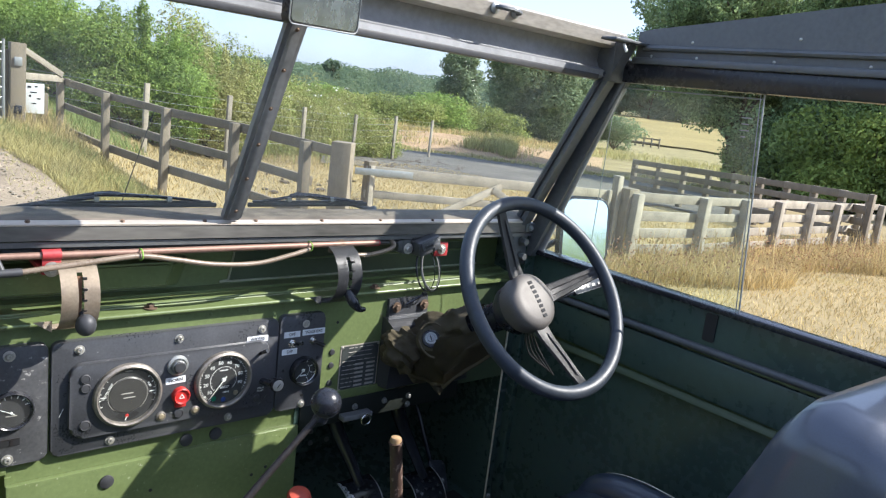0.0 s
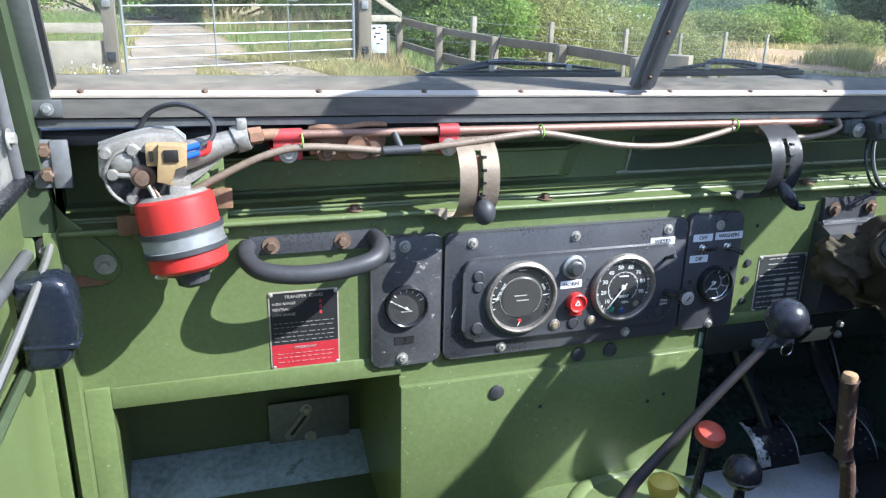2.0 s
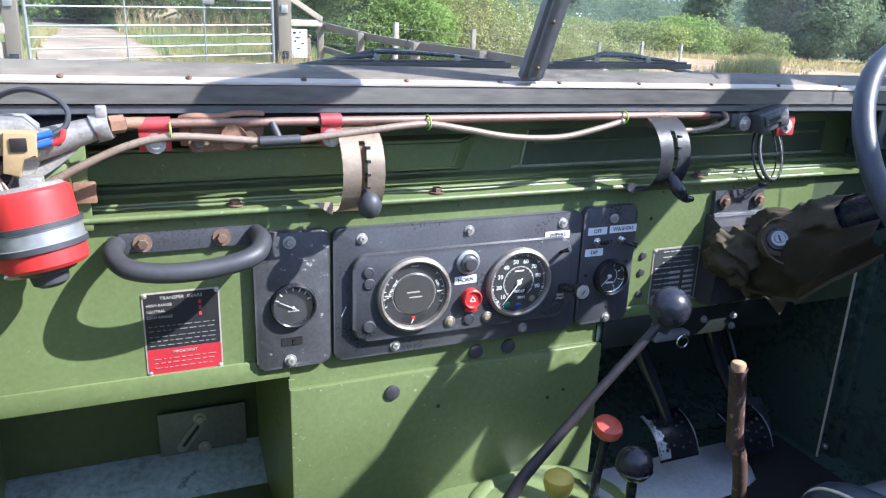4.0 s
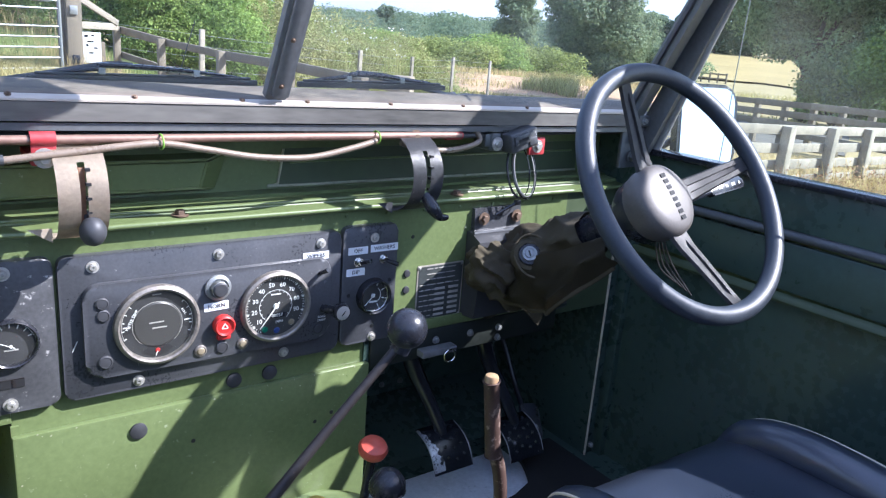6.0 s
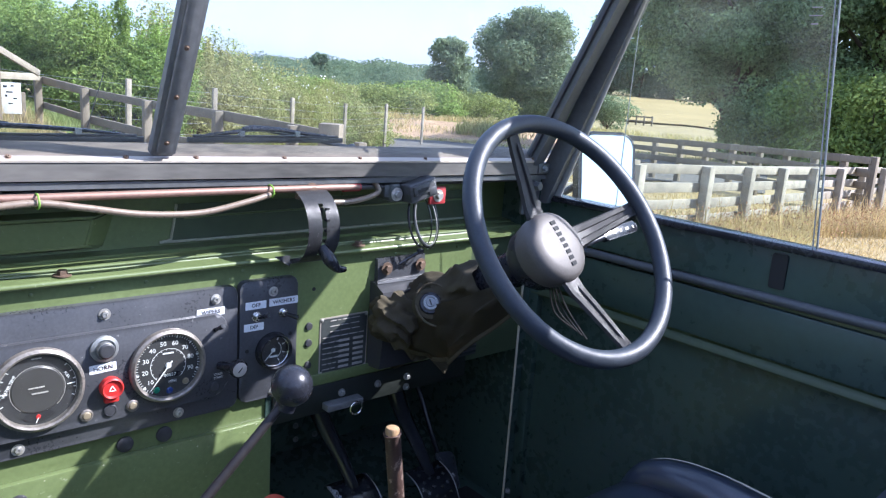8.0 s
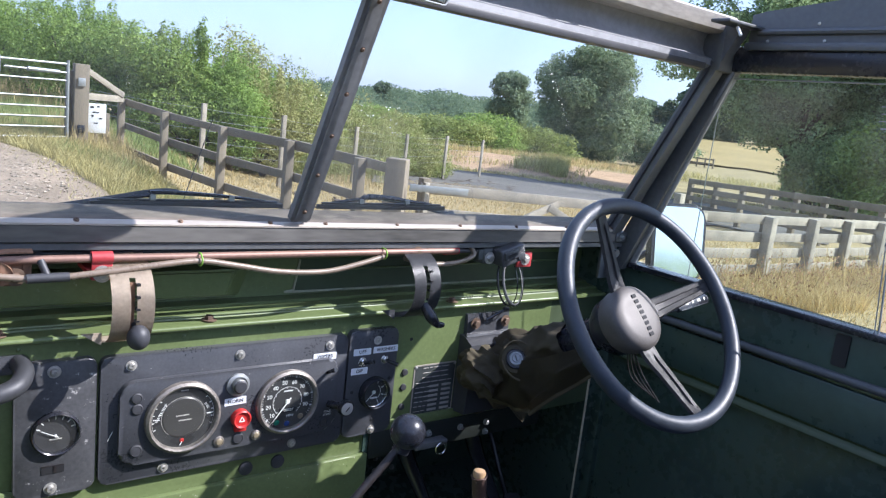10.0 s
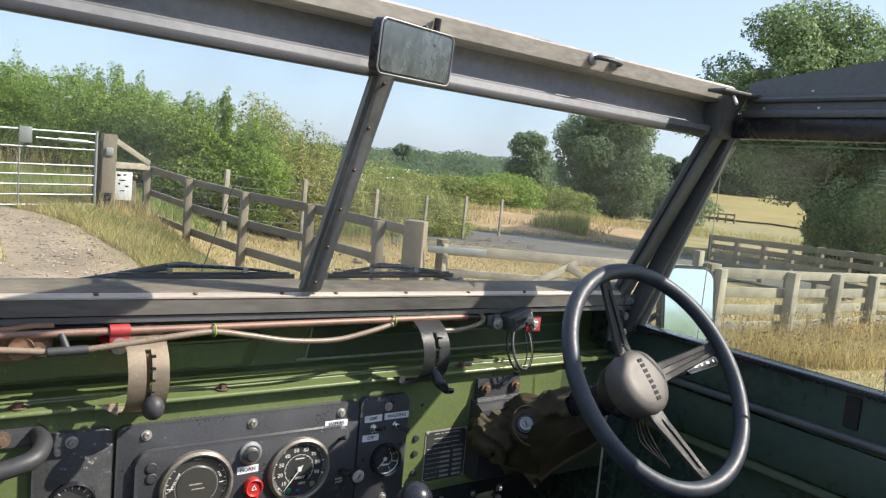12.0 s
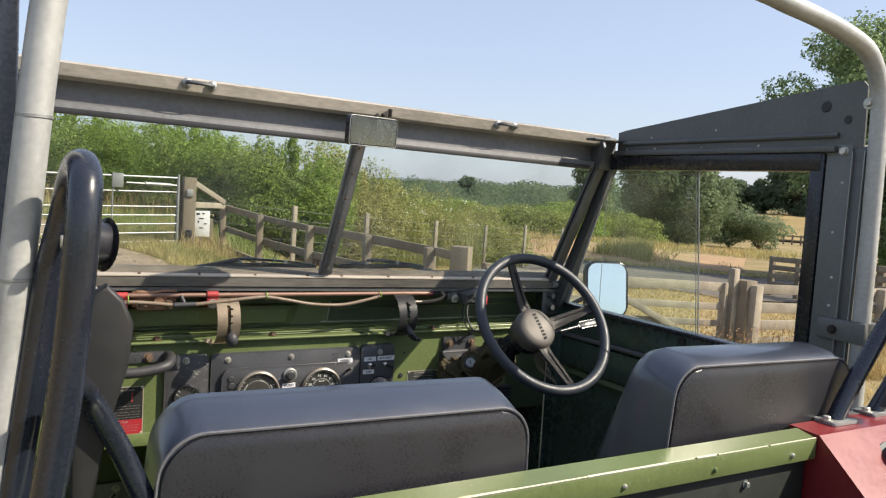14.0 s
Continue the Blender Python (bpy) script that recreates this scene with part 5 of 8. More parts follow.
for x, y, z in ((-0.158, -0.018, 1.279), (0.163, -0.010, 1.278), (-0.487, -0.03, 1.278)):
    part("cable_tie", tube([(x, y + 0.012 * math.cos(a), z + 0.0095 * math.sin(a)) for a in (i * math.pi / 5 for i in range(10))], 0.0013, 6, 2, True), TIE, hose, "green cable tie")
tie = thing("cable_ties", "loose loops of black cable ties hanging from the wheelbox", "cable tie", (0.48, 0.01, 1.20))
for r, dx, dy, thick, ma in ((0.040, 0.004, 0.0, 0.0026, PALESTRAP), (0.045, 0.010, 0.006, 0.0022, GLOSS), (0.042, -0.006, 0.004, 0.0022, GLOSS)):
    part("loop", tube([(0.480 + dx + 0.62 * r * math.cos(a), 0.004 + dy + 0.014 * math.sin(a), 1.210 + 1.12 * r * math.sin(a) - 0.2 * dx * math.cos(a)) for a in (i * math.pi / 6 for i in range(12))], thick, 6, 3, True, flat=0.5), ma, tie)
part("tail", tube([(0.472, 0.002, 1.152), (0.455, 0.008, 1.142), (0.436, 0.014, 1.130)], 0.0030, 6, 4), GLOSS, tie)
part("tie_head", box(0.468, 0.480, -0.002, 0.006, 1.148, 1.158, 0.002), GLOSS, tie)

# vent levers on curved quadrants
for x, ma, lab in ((-0.258, QUAD, "rusty curved vent lever quadrant with black ball knob"), (0.232, SCUFFED, "dark grey curved vent lever quadrant with black lever")):
    q = thing("vent_lever", lab, "lever", (x, 0.03, 1.15), group="vent levers")
    prof = []
    for i in range(13):
        a = radians(86 - i * 14)
        prof.append((0.004 - 0.062 * math.cos(a) * 1.0, 1.205 + 0.060 * math.sin(a)))
    for s0, s1, first, last in ((-0.028, -0.0035, 0, 13), (0.0045, 0.028, 0, 13), (-0.0038, 0.0048, 0, 4), (-0.0038, 0.0048, 9, 13)):
        bm = bmesh.new()
        ring = [[bm.verts.new((x + sx, y + dy, z)) for sx in (s0, s1)] for y, z in prof[first:last] for dy in (0,)]
        for a, b in zip(ring, ring[1:]):
            bm.faces.new((a[0], a[1], b[1], b[0]))
        bmesh.ops.solidify(bm, geom=bm.faces[:], thickness=0.003)
        part("quadrant", bm, ma, q)
    part("top_plate", join(box(x - 0.028, x + 0.028, -0.004, 0.0, 1.258, 1.270, 0.001), box(x - 0.028, x + 0.028, 0.0, 0.07, 1.265, 1.269)), ma, q)
    part("foot", join(box(x - 0.028, x + 0.028, -0.002, 0.035, 1.144, 1.148, 0.001), slab([(x - 0.055, 1.158), (x - 0.028, 1.158), (x - 0.028, 1.140)], 0.003, facing(0, 0.0, 0))), ma, q)
    part("slot_back", box(x - 0.004, x + 0.005, -0.042, -0.036, 1.170, 1.240, 0.001), RUST if x < 0 else GLOSS, q)
    for k in range(4):
        part("notch", box(x + 0.003, x + 0.0085, -0.060 + 0.003 * abs(k - 1.5), -0.050, 1.238 - k * 0.017, 1.2415 - k * 0.017), FACE, q)
    piece("bolt", HEXRUST, facing(x + 0.006, -0.004, 1.262), q)
    if x < 0:
        part("knob", join(ball((x + 0.008, -0.055, 1.165), 0.0155, (1, 1, 1.15)), rod((x + 0.002, -0.02, 1.19), (x + 0.006, -0.05, 1.176), 0.004, seg=8)), RUBBER, q, "black ball knob")
    else:
        part("knob", tube([(x + 0.004, -0.045, 1.178), (x + 0.010, -0.060, 1.160), (x + 0.022, -0.064, 1.146), (x + 0.036, -0.066, 1.144)], [0.009, 0.011, 0.007, 0.004], 12, 6), GLOSS, q, "broken black lever end")
    q.matrix_basis = Matrix.Translation((0, 0, 0.014)) @ q.matrix_basis

# ---- steering, levers, pedals, seats ----
WC = Vector((0.4785, -0.346, 1.252))
AXIS = Vector((0.0, -0.79, 0.559)).normalized()
wx = Vector((0, 0, 1)).cross(AXIS).normalized()
wy = AXIS.cross(wx)
WM = Matrix((wx, wy, AXIS)).transposed().to_4x4()
WM.translation = WC
wheel = thing("steering_wheel", "black three-spoke steering wheel with a dull metal boss", "steering wheel", WC - 0.08 * AXIS)
R = 0.1875
part("rim", tube([WM @ Vector((R * math.cos(a), R * math.sin(a), 0)) for a in (2 * math.pi * i / 32 for i in range(32))], 0.0135, 16, 3, True), RIM, wheel, "black plastic rim, shiny with use")
for ang in (104, 12, -81.5):
    a = radians(ang)
    d = Vector((math.cos(a), math.sin(a), 0))
    n = Vector((-d.y, d.x, 0))
    bm = bmesh.new()
    rows = []
    for r, z, w, g in ((0.040, -0.046, 0.0205, 0.0), (0.066, -0.042, 0.0190, 0.0), (0.075, -0.040, 0.0182, 1.0), (0.10, -0.031, 0.0165, 1.0), (0.13, -0.021, 0.0148, 1.0), (0.155, -0.013, 0.0132, 1.0), (0.163, -0.010, 0.0128, 0.0), (R - 0.006, -0.003, 0.0125, 0.0)):
        rows.append([bm.verts.new(WM @ (d * r + n * s * w + Vector((0, 0, z + dz * (g if abs(s) < 0.4 else 1))))) for s, dz in ((-1, -0.004), (-0.85, 0.001), (-0.34, 0.001), (-0.26, -0.0026), (0.26, -0.0026), (0.34, 0.001), (0.85, 0.001), (1, -0.004))])
    for p, q in zip(rows, rows[1:]):
        for i in range(7):
            bm.faces.new((p[i], p[i + 1], q[i + 1], q[i]))
    bmesh.ops.solidify(bm, geom=bm.faces[:], thickness=0.004)
    sp_ = part("spoke", bm, SPOKE, wheel, "grey metal spoke with a pressed groove")
hubm = WM @ Matrix.Translation((0, 0, -0.051))
boss = part("boss", lathe([(0.052, -0.026), (0.056, -0.014), (0.0575, 0.004), (0.055, 0.014), (0.048, 0.0195), (0.036, 0.022), (0.018, 0.0235), (0, 0.024)], hubm, 48), HUB, wheel, "round dull metal boss with worn raised marks")
for i in range(8):
    part("mark", slab(outline(0.0062, 0.0105, 0.001), 0.0010, hubm @ Matrix.Rotation(radians(-79), 4, "Z") @ Matrix.Translation((-0.034 + i * 0.0097, 0.004, 0.0226 + 0.0012 * (1 - abs(i - 3.5) / 3.5)))), MATTING, boss)
part("boss_collar", lathe([(0.040, -0.06), (0.050, -0.044), (0.053, -0.022), (0.050, -0.018)], hubm, 40), GLOSS, wheel)
stalk = thing("indicator_stalk", "black indicator stalk with pale symbols", "switch", (0.50, -0.25, 1.19))
part("stalk", tube([WM @ Vector((0.03, 0.0, -0.098)), WM @ Vector((0.12, 0.012, -0.098)), WM @ Vector((0.19, 0.024, -0.097))], [0.0055, 0.005, 0.006], 10, 6), GLOSS, stalk)
paddle = Matrix.Translation((0.240, 0.031, -0.101)) @ Matrix.Rotation(radians(7), 4, "Z")
part("paddle", slab(outline(0.100, 0.021, 0.006), 0.010, WM @ paddle, 0.003), GLOSS, stalk)
for i, (u, w_) in enumerate(((-0.022, 0.013), (-0.002, 0.010), (0.018, 0.014), (0.037, 0.006))):
    part("symbol", slab(outline(w_ * 0.8, 0.0055, 0.001), 0.0006, WM @ paddle @ Matrix.Translation((u, 0.0, 0.010))), FADED, stalk)
column = thing("steering_column", "black steering column with ignition lock under a brown canvas gaiter", "column", (0.45, 0.08, 1.0))
c0, c1 = hubm @ Vector((0, 0, -0.03)), Vector((0.455, 0.10, 0.965))
part("tube", rod(c0, c1, 0.030, seg=20), GLOSS, column)
cm = between(c0, c1)
cl = (c1 - c0).length
# the gaiter: a rumpled cloth sleeve
bm = bmesh.new()
rnd = random.Random(11)
rings = []
for i in range(60):
    t = i / 59
    rad = 0.038 + 0.022 * math.sin(math.pi * min(1, t * 1.05)) ** 0.7 * (0.6 + t * 0.6)
    ring = []
    for j in range(72):
        a = 2 * math.pi * j / 72
        fold = 0.06 * math.sin(a * 2 + t * 5) + 0.12 * (1 - 2 * abs(math.sin(a * 1.5 + t * 9 + 2 * noise.noise(Vector((a * 0.7, t * 3, 2)))))) + 0.11 * (1 - 2 * abs(math.sin(a * 1.0 - t * 14 + 1 + 2 * noise.noise(Vector((a * 0.9, t * 4, 7)))))) + 0.10 * noise.noise(Vector((math.cos(a) * 3, math.sin(a) * 3, t * 8)))
        sag = 0.022 * t * max(0, -math.sin(a + 0.3))
        p = cm @ Vector(((rad * (1 + fold) + sag) * math.cos(a), (rad * (1 + fold) + sag) * math.sin(a), cl * (0.24 + 0.78 * t)))
        ring.append(bm.verts.new(p))
    rings.append(ring)
for a, b in zip(rings, rings[1:]):
    for j in range(72):
        bm.faces.new((a[j], a[(j + 1) % 72], b[(j + 1) % 72], b[j]))
part("gaiter", bm, CANVAS, column, "oily brown canvas gaiter, creased", sharp=80)
# the loose skirt of the gaiter, hanging under the column, with a rolled hem and a hanging corner
def along(pts, t):
    """A place along a broken line, t from 0 to 1."""
    k = min(len(pts) - 2, int(t * (len(pts) - 1)))
    return Vector(pts[k]).lerp(Vector(pts[k + 1]), t * (len(pts) - 1) - k)


SKIRT_TOP = [(0.412, -0.040, 1.065), (0.408, -0.100, 1.085), (0.412, -0.180, 1.120), (0.420, -0.272, 1.172)]
SKIRT_RIM = [(0.432, -0.038, 0.984), (0.424, -0.090, 0.988), (0.414, -0.165, 1.006), (0.424, -0.272, 1.126)]
skirt = bmesh.new()
rows = []
for i in range(41):
    t = i / 40
    a, b = along(SKIRT_TOP, t), along(SKIRT_RIM, t)
    row = []
    for k in range(15):
        v = k / 14
        p = a.lerp(b, v)
        belly = 0.012 * math.sin(math.pi * v)
        crease = 0.010 * (1 - 2 * abs(math.sin(5.2 * t + 2.6 * v + 1.4 * noise.noise(Vector((t * 3, v * 2, 3)))))) + 0.006 * (1 - 2 * abs(math.sin(9 * t - 5 * v + 1)))
        p += Vector((-belly - crease * v * 0.9 - 0.004 * noise.noise(Vector((t * 9, v * 6, 1))), 0.004 * crease / 0.01 * v, 0.004 * noise.noise(Vector((t * 8, 5, 0))) * v))
        row.append(skirt.verts.new(p))
    rows.append(row)
for a, b in zip(rows, rows[1:]):
    for k in range(14):
        skirt.faces.new((a[k], a[k + 1], b[k + 1], b[k]))
hem_line = [r[-1].co.copy() for r in rows[::3]]
bmesh.ops.solidify(skirt, geom=skirt.faces[:], thickness=0.003)
cloth = part("gaiter_skirt", skirt, CANVAS, column, "loose fold of brown canvas under the column", sharp=70)
part("hem", tube(hem_line, 0.0042, 8, 3, flat=0.7), CANVAS, cloth, "rolled hem")
corner_ = slab([(0.424, 1.000), (0.462, 0.968), (0.498, 0.932), (0.508, 0.946), (0.520, 0.990)], 0.003, facing(0, -0.060, 0), 0.001)
part("hanging_corner", corner_, CANVAS, cloth)
blob = bmesh.new()
bmesh.ops.create_icosphere(blob, subdivisions=5, radius=1.0)
for v in blob.verts:
    d = v.co.copy()
    k = 1 + 0.13 * (1 - 2 * abs(math.sin(2.6 * d.x + 3.4 * d.z + 2.2 * noise.noise(d * 1.6)))) + 0.10 * noise.noise(d * 3.0) + 0.05 * noise.noise(d * 7.0)
    v.co = Vector((0.408 + 0.053 * d.x * k, -0.032 + 0.050 * d.y * k, 1.040 + 0.048 * d.z * k - 0.010 * d.x))
part("gaiter_end", blob, CANVAS, column, "bunched end of the canvas gaiter", sharp=70)
part("gaiter_strap", tube([(0.43, -0.050, 1.105), (0.455, -0.085, 1.085), (0.470, -0.092, 1.040), (0.466, -0.072, 0.990)], 0.010, 8, 6, flat=0.25), CANVAS, column)
lk = Vector((0.404, -0.119, 1.098))
lm = Matrix.Translation(lk) @ WM.to_3x3().to_4x4() @ Matrix.Rotation(radians(-34), 4, "Y")
lock = part("ignition_lock", lathe([(0.0135, -0.03), (0.0135, -0.002), (0.012, 0.003), (0.0095, 0.003), (0.009, 0.001), (0.0075, 0.001), (0.0065, 0.003), (0, 0.003)], lm, 28), GALV, column, "dull steel ignition lock")
part("key_slot", slab(outline(0.0025, 0.011, 0.001), 0.001, lm @ Matrix.Translation((0, 0, 0.003))), FACE, lock)
part("lock_collar", tube([lm @ Vector((0.029 * math.cos(a) + 0.004, 0.037 * math.sin(a) - 0.003, -0.008 + 0.006 * math.sin(2 * a + 0.5))) for a in (i * math.pi / 9 for i in range(18))], 0.0019, 8, 3, True), CANVASEDGE, column, "frayed tan edge of the canvas round the lock")
part("lock_surround", lathe([(0.012, -0.004), (0.026, -0.006), (0.031, -0.016), (0.026, -0.040)], lm, 24), CANVAS, column)
part("lock_housing", lathe([(0.020, -0.06), (0.020, -0.006), (0.017, -0.002), (0.013, -0.002)], lm, 24), GLOSS, column)
sp2 = thing("column_bracket", "dark grey steel column bracket bolted under the dash top", "bracket", (0.42, 0.03, 1.0))
part("plate", prism([(0.0295, 1.142), (0.022, 1.142), (0.018, 1.097), (0.0295, 1.097)], 0.394, 0.502), BLACK, sp2)
part("box_section", prism([(0.0295, 1.100), (0.016, 1.100), (-0.010, 1.088), (-0.018, 1.03), (-0.010, 0.945), (0.0295, 0.940)], 0.386, 0.520), RUBBER, sp2)
part("lip", tube([(0.388, 0.014, 1.099), (0.512, 0.014, 1.099)], 0.0045, 8, 2), BLACK, sp2)
for x in (0.411, 0.488):
    piece("bolt", HEXRUST, facing(x, 0.016, 1.124), sp2)
cables = thing("wire_bundle", "thin brown wires hanging behind the steering wheel", "wire", (0.50, -0.2, 1.05))
for k in range(4):
    part("wire", tube([hubm @ Vector((0.0 + 0.006 * k, -0.046, -0.03)), hubm @ Vector((0.012 + 0.01 * k, -0.085, -0.05)), hubm @ Vector((0.03 + 0.008 * k, -0.115 - 0.008 * k, -0.045))], 0.0014, 6, 4), DARKLEVER, cables)

gl = thing("gear_lever", "long dark gear lever with a black ball knob", "lever", (-0.06, -0.30, 0.67))
part("lever", tube([(0.043, -0.290, 1.080), (-0.005, -0.290, 1.033), (-0.053, -0.292, 0.988), (-0.100, -0.295, 0.943), (-0.144, -0.30, 0.90), (-0.156, -0.305, 0.86), (-0.11, -0.31, 0.77), (-0.06, -0.31, 0.67)], [0.0052, 0.0054, 0.0058, 0.0064, 0.0075, 0.0085, 0.009, 0.009], 12, 6), DARKLEVER, gl, "dark worn steel lever")
kn = part("knob", ball((0.046, -0.292, 1.094), 0.0240, (1, 1, 1.0), 32), GLOSS, gl, "shiny black ball knob")
part("knob_collar", rod((0.038, -0.289, 1.066), (0.043, -0.291, 1.078), 0.012, seg=14), GLOSS, kn)
gl.matrix_basis = Matrix.Translation((-0.016, -0.031, 0.013)) @ gl.matrix_basis
rl = thing("transfer_lever", "short lever with a faded red mushroom knob", "lever", (0.12, -0.10, 0.66))
part("lever", tube([(0.146, -0.072, 0.775), (0.140, -0.075, 0.755), (0.125, -0.085, 0.70), (0.12, -0.09, 0.655)], 0.0075, 10, 5), GLOSS, rl)
part("knob", lathe([(0.008, -0.022), (0.012, -0.018), (0.023, -0.006), (0.0245, 0.002), (0.021, 0.009), (0.012, 0.013), (0, 0.014)], Matrix.Translation((0.147, -0.072, 0.794)) @ Matrix.Rotation(radians(20), 4, "X"), 28), REDKNOB, rl, "faded red mushroom knob")
rl.matrix_basis = Matrix.Translation((-0.009, -0.020, 0)) @ rl.matrix_basis
bl = thing("range_lever", "short lever with a black ball knob", "lever", (0.055, -0.25, 0.67))
part("lever", rod((0.055, -0.253, 0.84), (0.058, -0.25, 0.665), 0.007, seg=12), GLOSS, bl)
part("knob", join(ball((0.055, -0.253, 0.861), 0.0245, seg=28), lathe([(0.0235, -0.002), (0.0252, 0.0), (0.0235, 0.002)], Matrix.Translation((0.055, -0.253, 0.855)), 28)), GLOSS, bl, "black ball knob with a pale seam")
bl.matrix_basis = Matrix.Translation((-0.005, -0.020, 0)) @ bl.matrix_basis
yl = thing("four_wheel_drive_lever", "low lever with a yellow knob", "lever", (-0.04, -0.2, 0.67))
part("lever", rod((-0.030, -0.19, 0.79), (-0.03, -0.19, 0.665), 0.007, seg=12), GLOSS, yl)
part("knob", lathe([(0.008, -0.03), (0.018, -0.018), (0.022, -0.004), (0.021, 0.006), (0.014, 0.012), (0, 0.014)], Matrix.Translation((-0.030, -0.19, 0.815)), 26), YELLOW, yl, "yellow plastic knob")
yl.matrix_basis = Matrix.Translation((0.020, 0, -0.020)) @ yl.matrix_basis
hbk = thing("hand_lever", "rusty upright lever with a bare wooden tip", "lever", (0.275, -0.19, 0.54))
part("shaft", tube([(0.283, -0.212, 0.82), (0.292, -0.213, 0.80), (0.303, -0.214, 0.765), (0.312, -0.214, 0.70), (0.318, -0.214, 0.54)], [0.0122, 0.0112, 0.0110, 0.0112, 0.0115], 14, 5), BROWNBAR, hbk)
part("grip", rod((0.267, -0.212, 0.938), (0.286, -0.212, 0.805), 0.0125, seg=16, bevel=0.002), BROWNBAR, hbk, "brown scuffed grip")
part("tip", lathe([(0.0108, 0), (0.0110, 0.008), (0.0094, 0.0115), (0.0045, 0.0132), (0, 0.0136)], Matrix.Translation((0.267, -0.212, 0.936)), 18), WOOD, hbk, "pale worn wooden tip")


def pedal(x, y, z, label):
    p = thing("pedal", label, "pedal", (x, y + 0.1, z + 0.1), group="pedals")
    m = Matrix.Translation((x, y, z)) @ Matrix.Rotation(radians(38), 4, "X")
    bm = bmesh.new()
    rows = []

    def top(u, v):
        return m @ Vector((u, v, 0.010 - 7.0 * v * v - 1.2 * u * u))
    for i in range(13):
        v = -0.050 + i * 0.100 / 12
        rows.append([bm.verts.new(top(u, v)) for u in (-0.046, -0.043, 0.043, 0.046)])
    for a, b in zip(rows, rows[1:]):
        for q in range(3):
            bm.faces.new((a[q], a[q + 1], b[q + 1], b[q]))
    bmesh.ops.solidify(bm, geom=bm.faces[:], thickness=0.006)
    pad = part("pad", bm, PADBLACK, p, "black dimpled pedal pad with bare worn edge")
    for k, u in enumerate((-0.028, -0.010, 0.010, 0.028)):
        for v in (-0.032, -0.012, 0.008, 0.028):
            part("stud", ball(top(u, v + (0.006 if k % 2 else 0)), 0.0036, seg=8), PADBLACK, pad)
    if x < 0.5:
        wr_ = random.Random(5)
        bare = bmesh.new()
        rows = []
        for i in range(19):
            v = -0.046 + i * 0.092 / 18
            reach = 0.006 + 0.016 * (1 - i / 18) + wr_.uniform(-0.004, 0.006)
            rows.append([bare.verts.new(m @ Vector((u, v, 0.0108 - 7.0 * v * v - 1.2 * u * u))) for u in (-0.0455, -0.0455 + reach * 0.5, -0.0455 + reach)])
        for a, b in zip(rows, rows[1:]):
            for q in range(2):
                bare.faces.new((a[q], a[q + 1], b[q + 1], b[q]))
        part("bare_patch", bare, BARESCUFF, pad, "bright bare metal where the shoe rubs")
    for u in (-0.0455, 0.0455):
        part("worn_edge", tube([top(u, v) for v in (-0.045, -0.02, 0.0, 0.02, 0.045)], 0.0015, 6, 3), GALV, pad)
    part("arm", tube([(x + 0.004, y + 0.02, z + 0.015), (x - 0.012, y + 0.045, z + 0.07), (x - 0.048, y + 0.080, z + 0.17), (x - 0.072, y + 0.11, z + 0.30)], [0.0120, 0.0145, 0.0185, 0.0215], 12, 6), ARMBLACK, p)
    piece("screw", SMALLSCREW, Matrix.Translation((x - 0.012, y + 0.034, z + 0.070)) @ Matrix.Rotation(radians(70), 4, "X"), p)
    part("pivot", box(x - 0.08, x + 0.02, y + 0.11, y + 0.33, z + 0.27, z + 0.31, 0.004), DARKFRAME, p)


pedal(0.394, 0.045, 0.655, "black clutch pedal hanging in the dark footwell")
pedal(0.590, 0.045, 0.625, "black brake pedal hanging in the dark footwell")
gas = thing("accelerator", "small black accelerator pedal on a bent rod", "pedal", (0.68, 0.12, 0.54), group="pedals")
part("pad", slab(outline(0.050, 0.085, 0.010), 0.008, Matrix.Translation((0.672, 0.100, 0.605)) @ Matrix.Rotation(radians(52), 4, "X") @ Matrix.Rotation(radians(-12), 4, "Z"), 0.003), PADBLACK, gas)
part("rod", tube([(0.672, 0.108, 0.60), (0.690, 0.18, 0.66), (0.690, 0.25, 0.76), (0.66, 0.30, 0.80), (0.64, 0.374, 0.80)], 0.006, 10, 5), ARMBLACK, gas)
catch = thing("bonnet_release", "small steel release catch with ring under the dash", "catch", (0.30, 0.03, 0.92))
part("bar", box(0.290, 0.365, 0.002, 0.03, 0.879, 0.892, 0.002), FRAME, catch)
part("ring", tube([(0.345 + 0.012 * math.cos(a), -0.004, 0.878 + 0.012 * math.sin(a)) for a in (i * math.pi / 5 for i in range(10))], 0.0016, 6, 2, True), CHROME, catch)
fuse = thing("fuse_box", "black ribbed fuse box below the steering column", "fuse box", (0.58, 0.03, 0.93))
part("body", box(0.545, 0.635, 0.0, 0.03, 0.925, 0.985, 0.003), RUBBER, fuse)
for k in range(5):
    part("rib", box(0.548, 0.632, -0.003, 0.001, 0.931 + k * 0.011, 0.936 + k * 0.011), GLOSS, fuse)


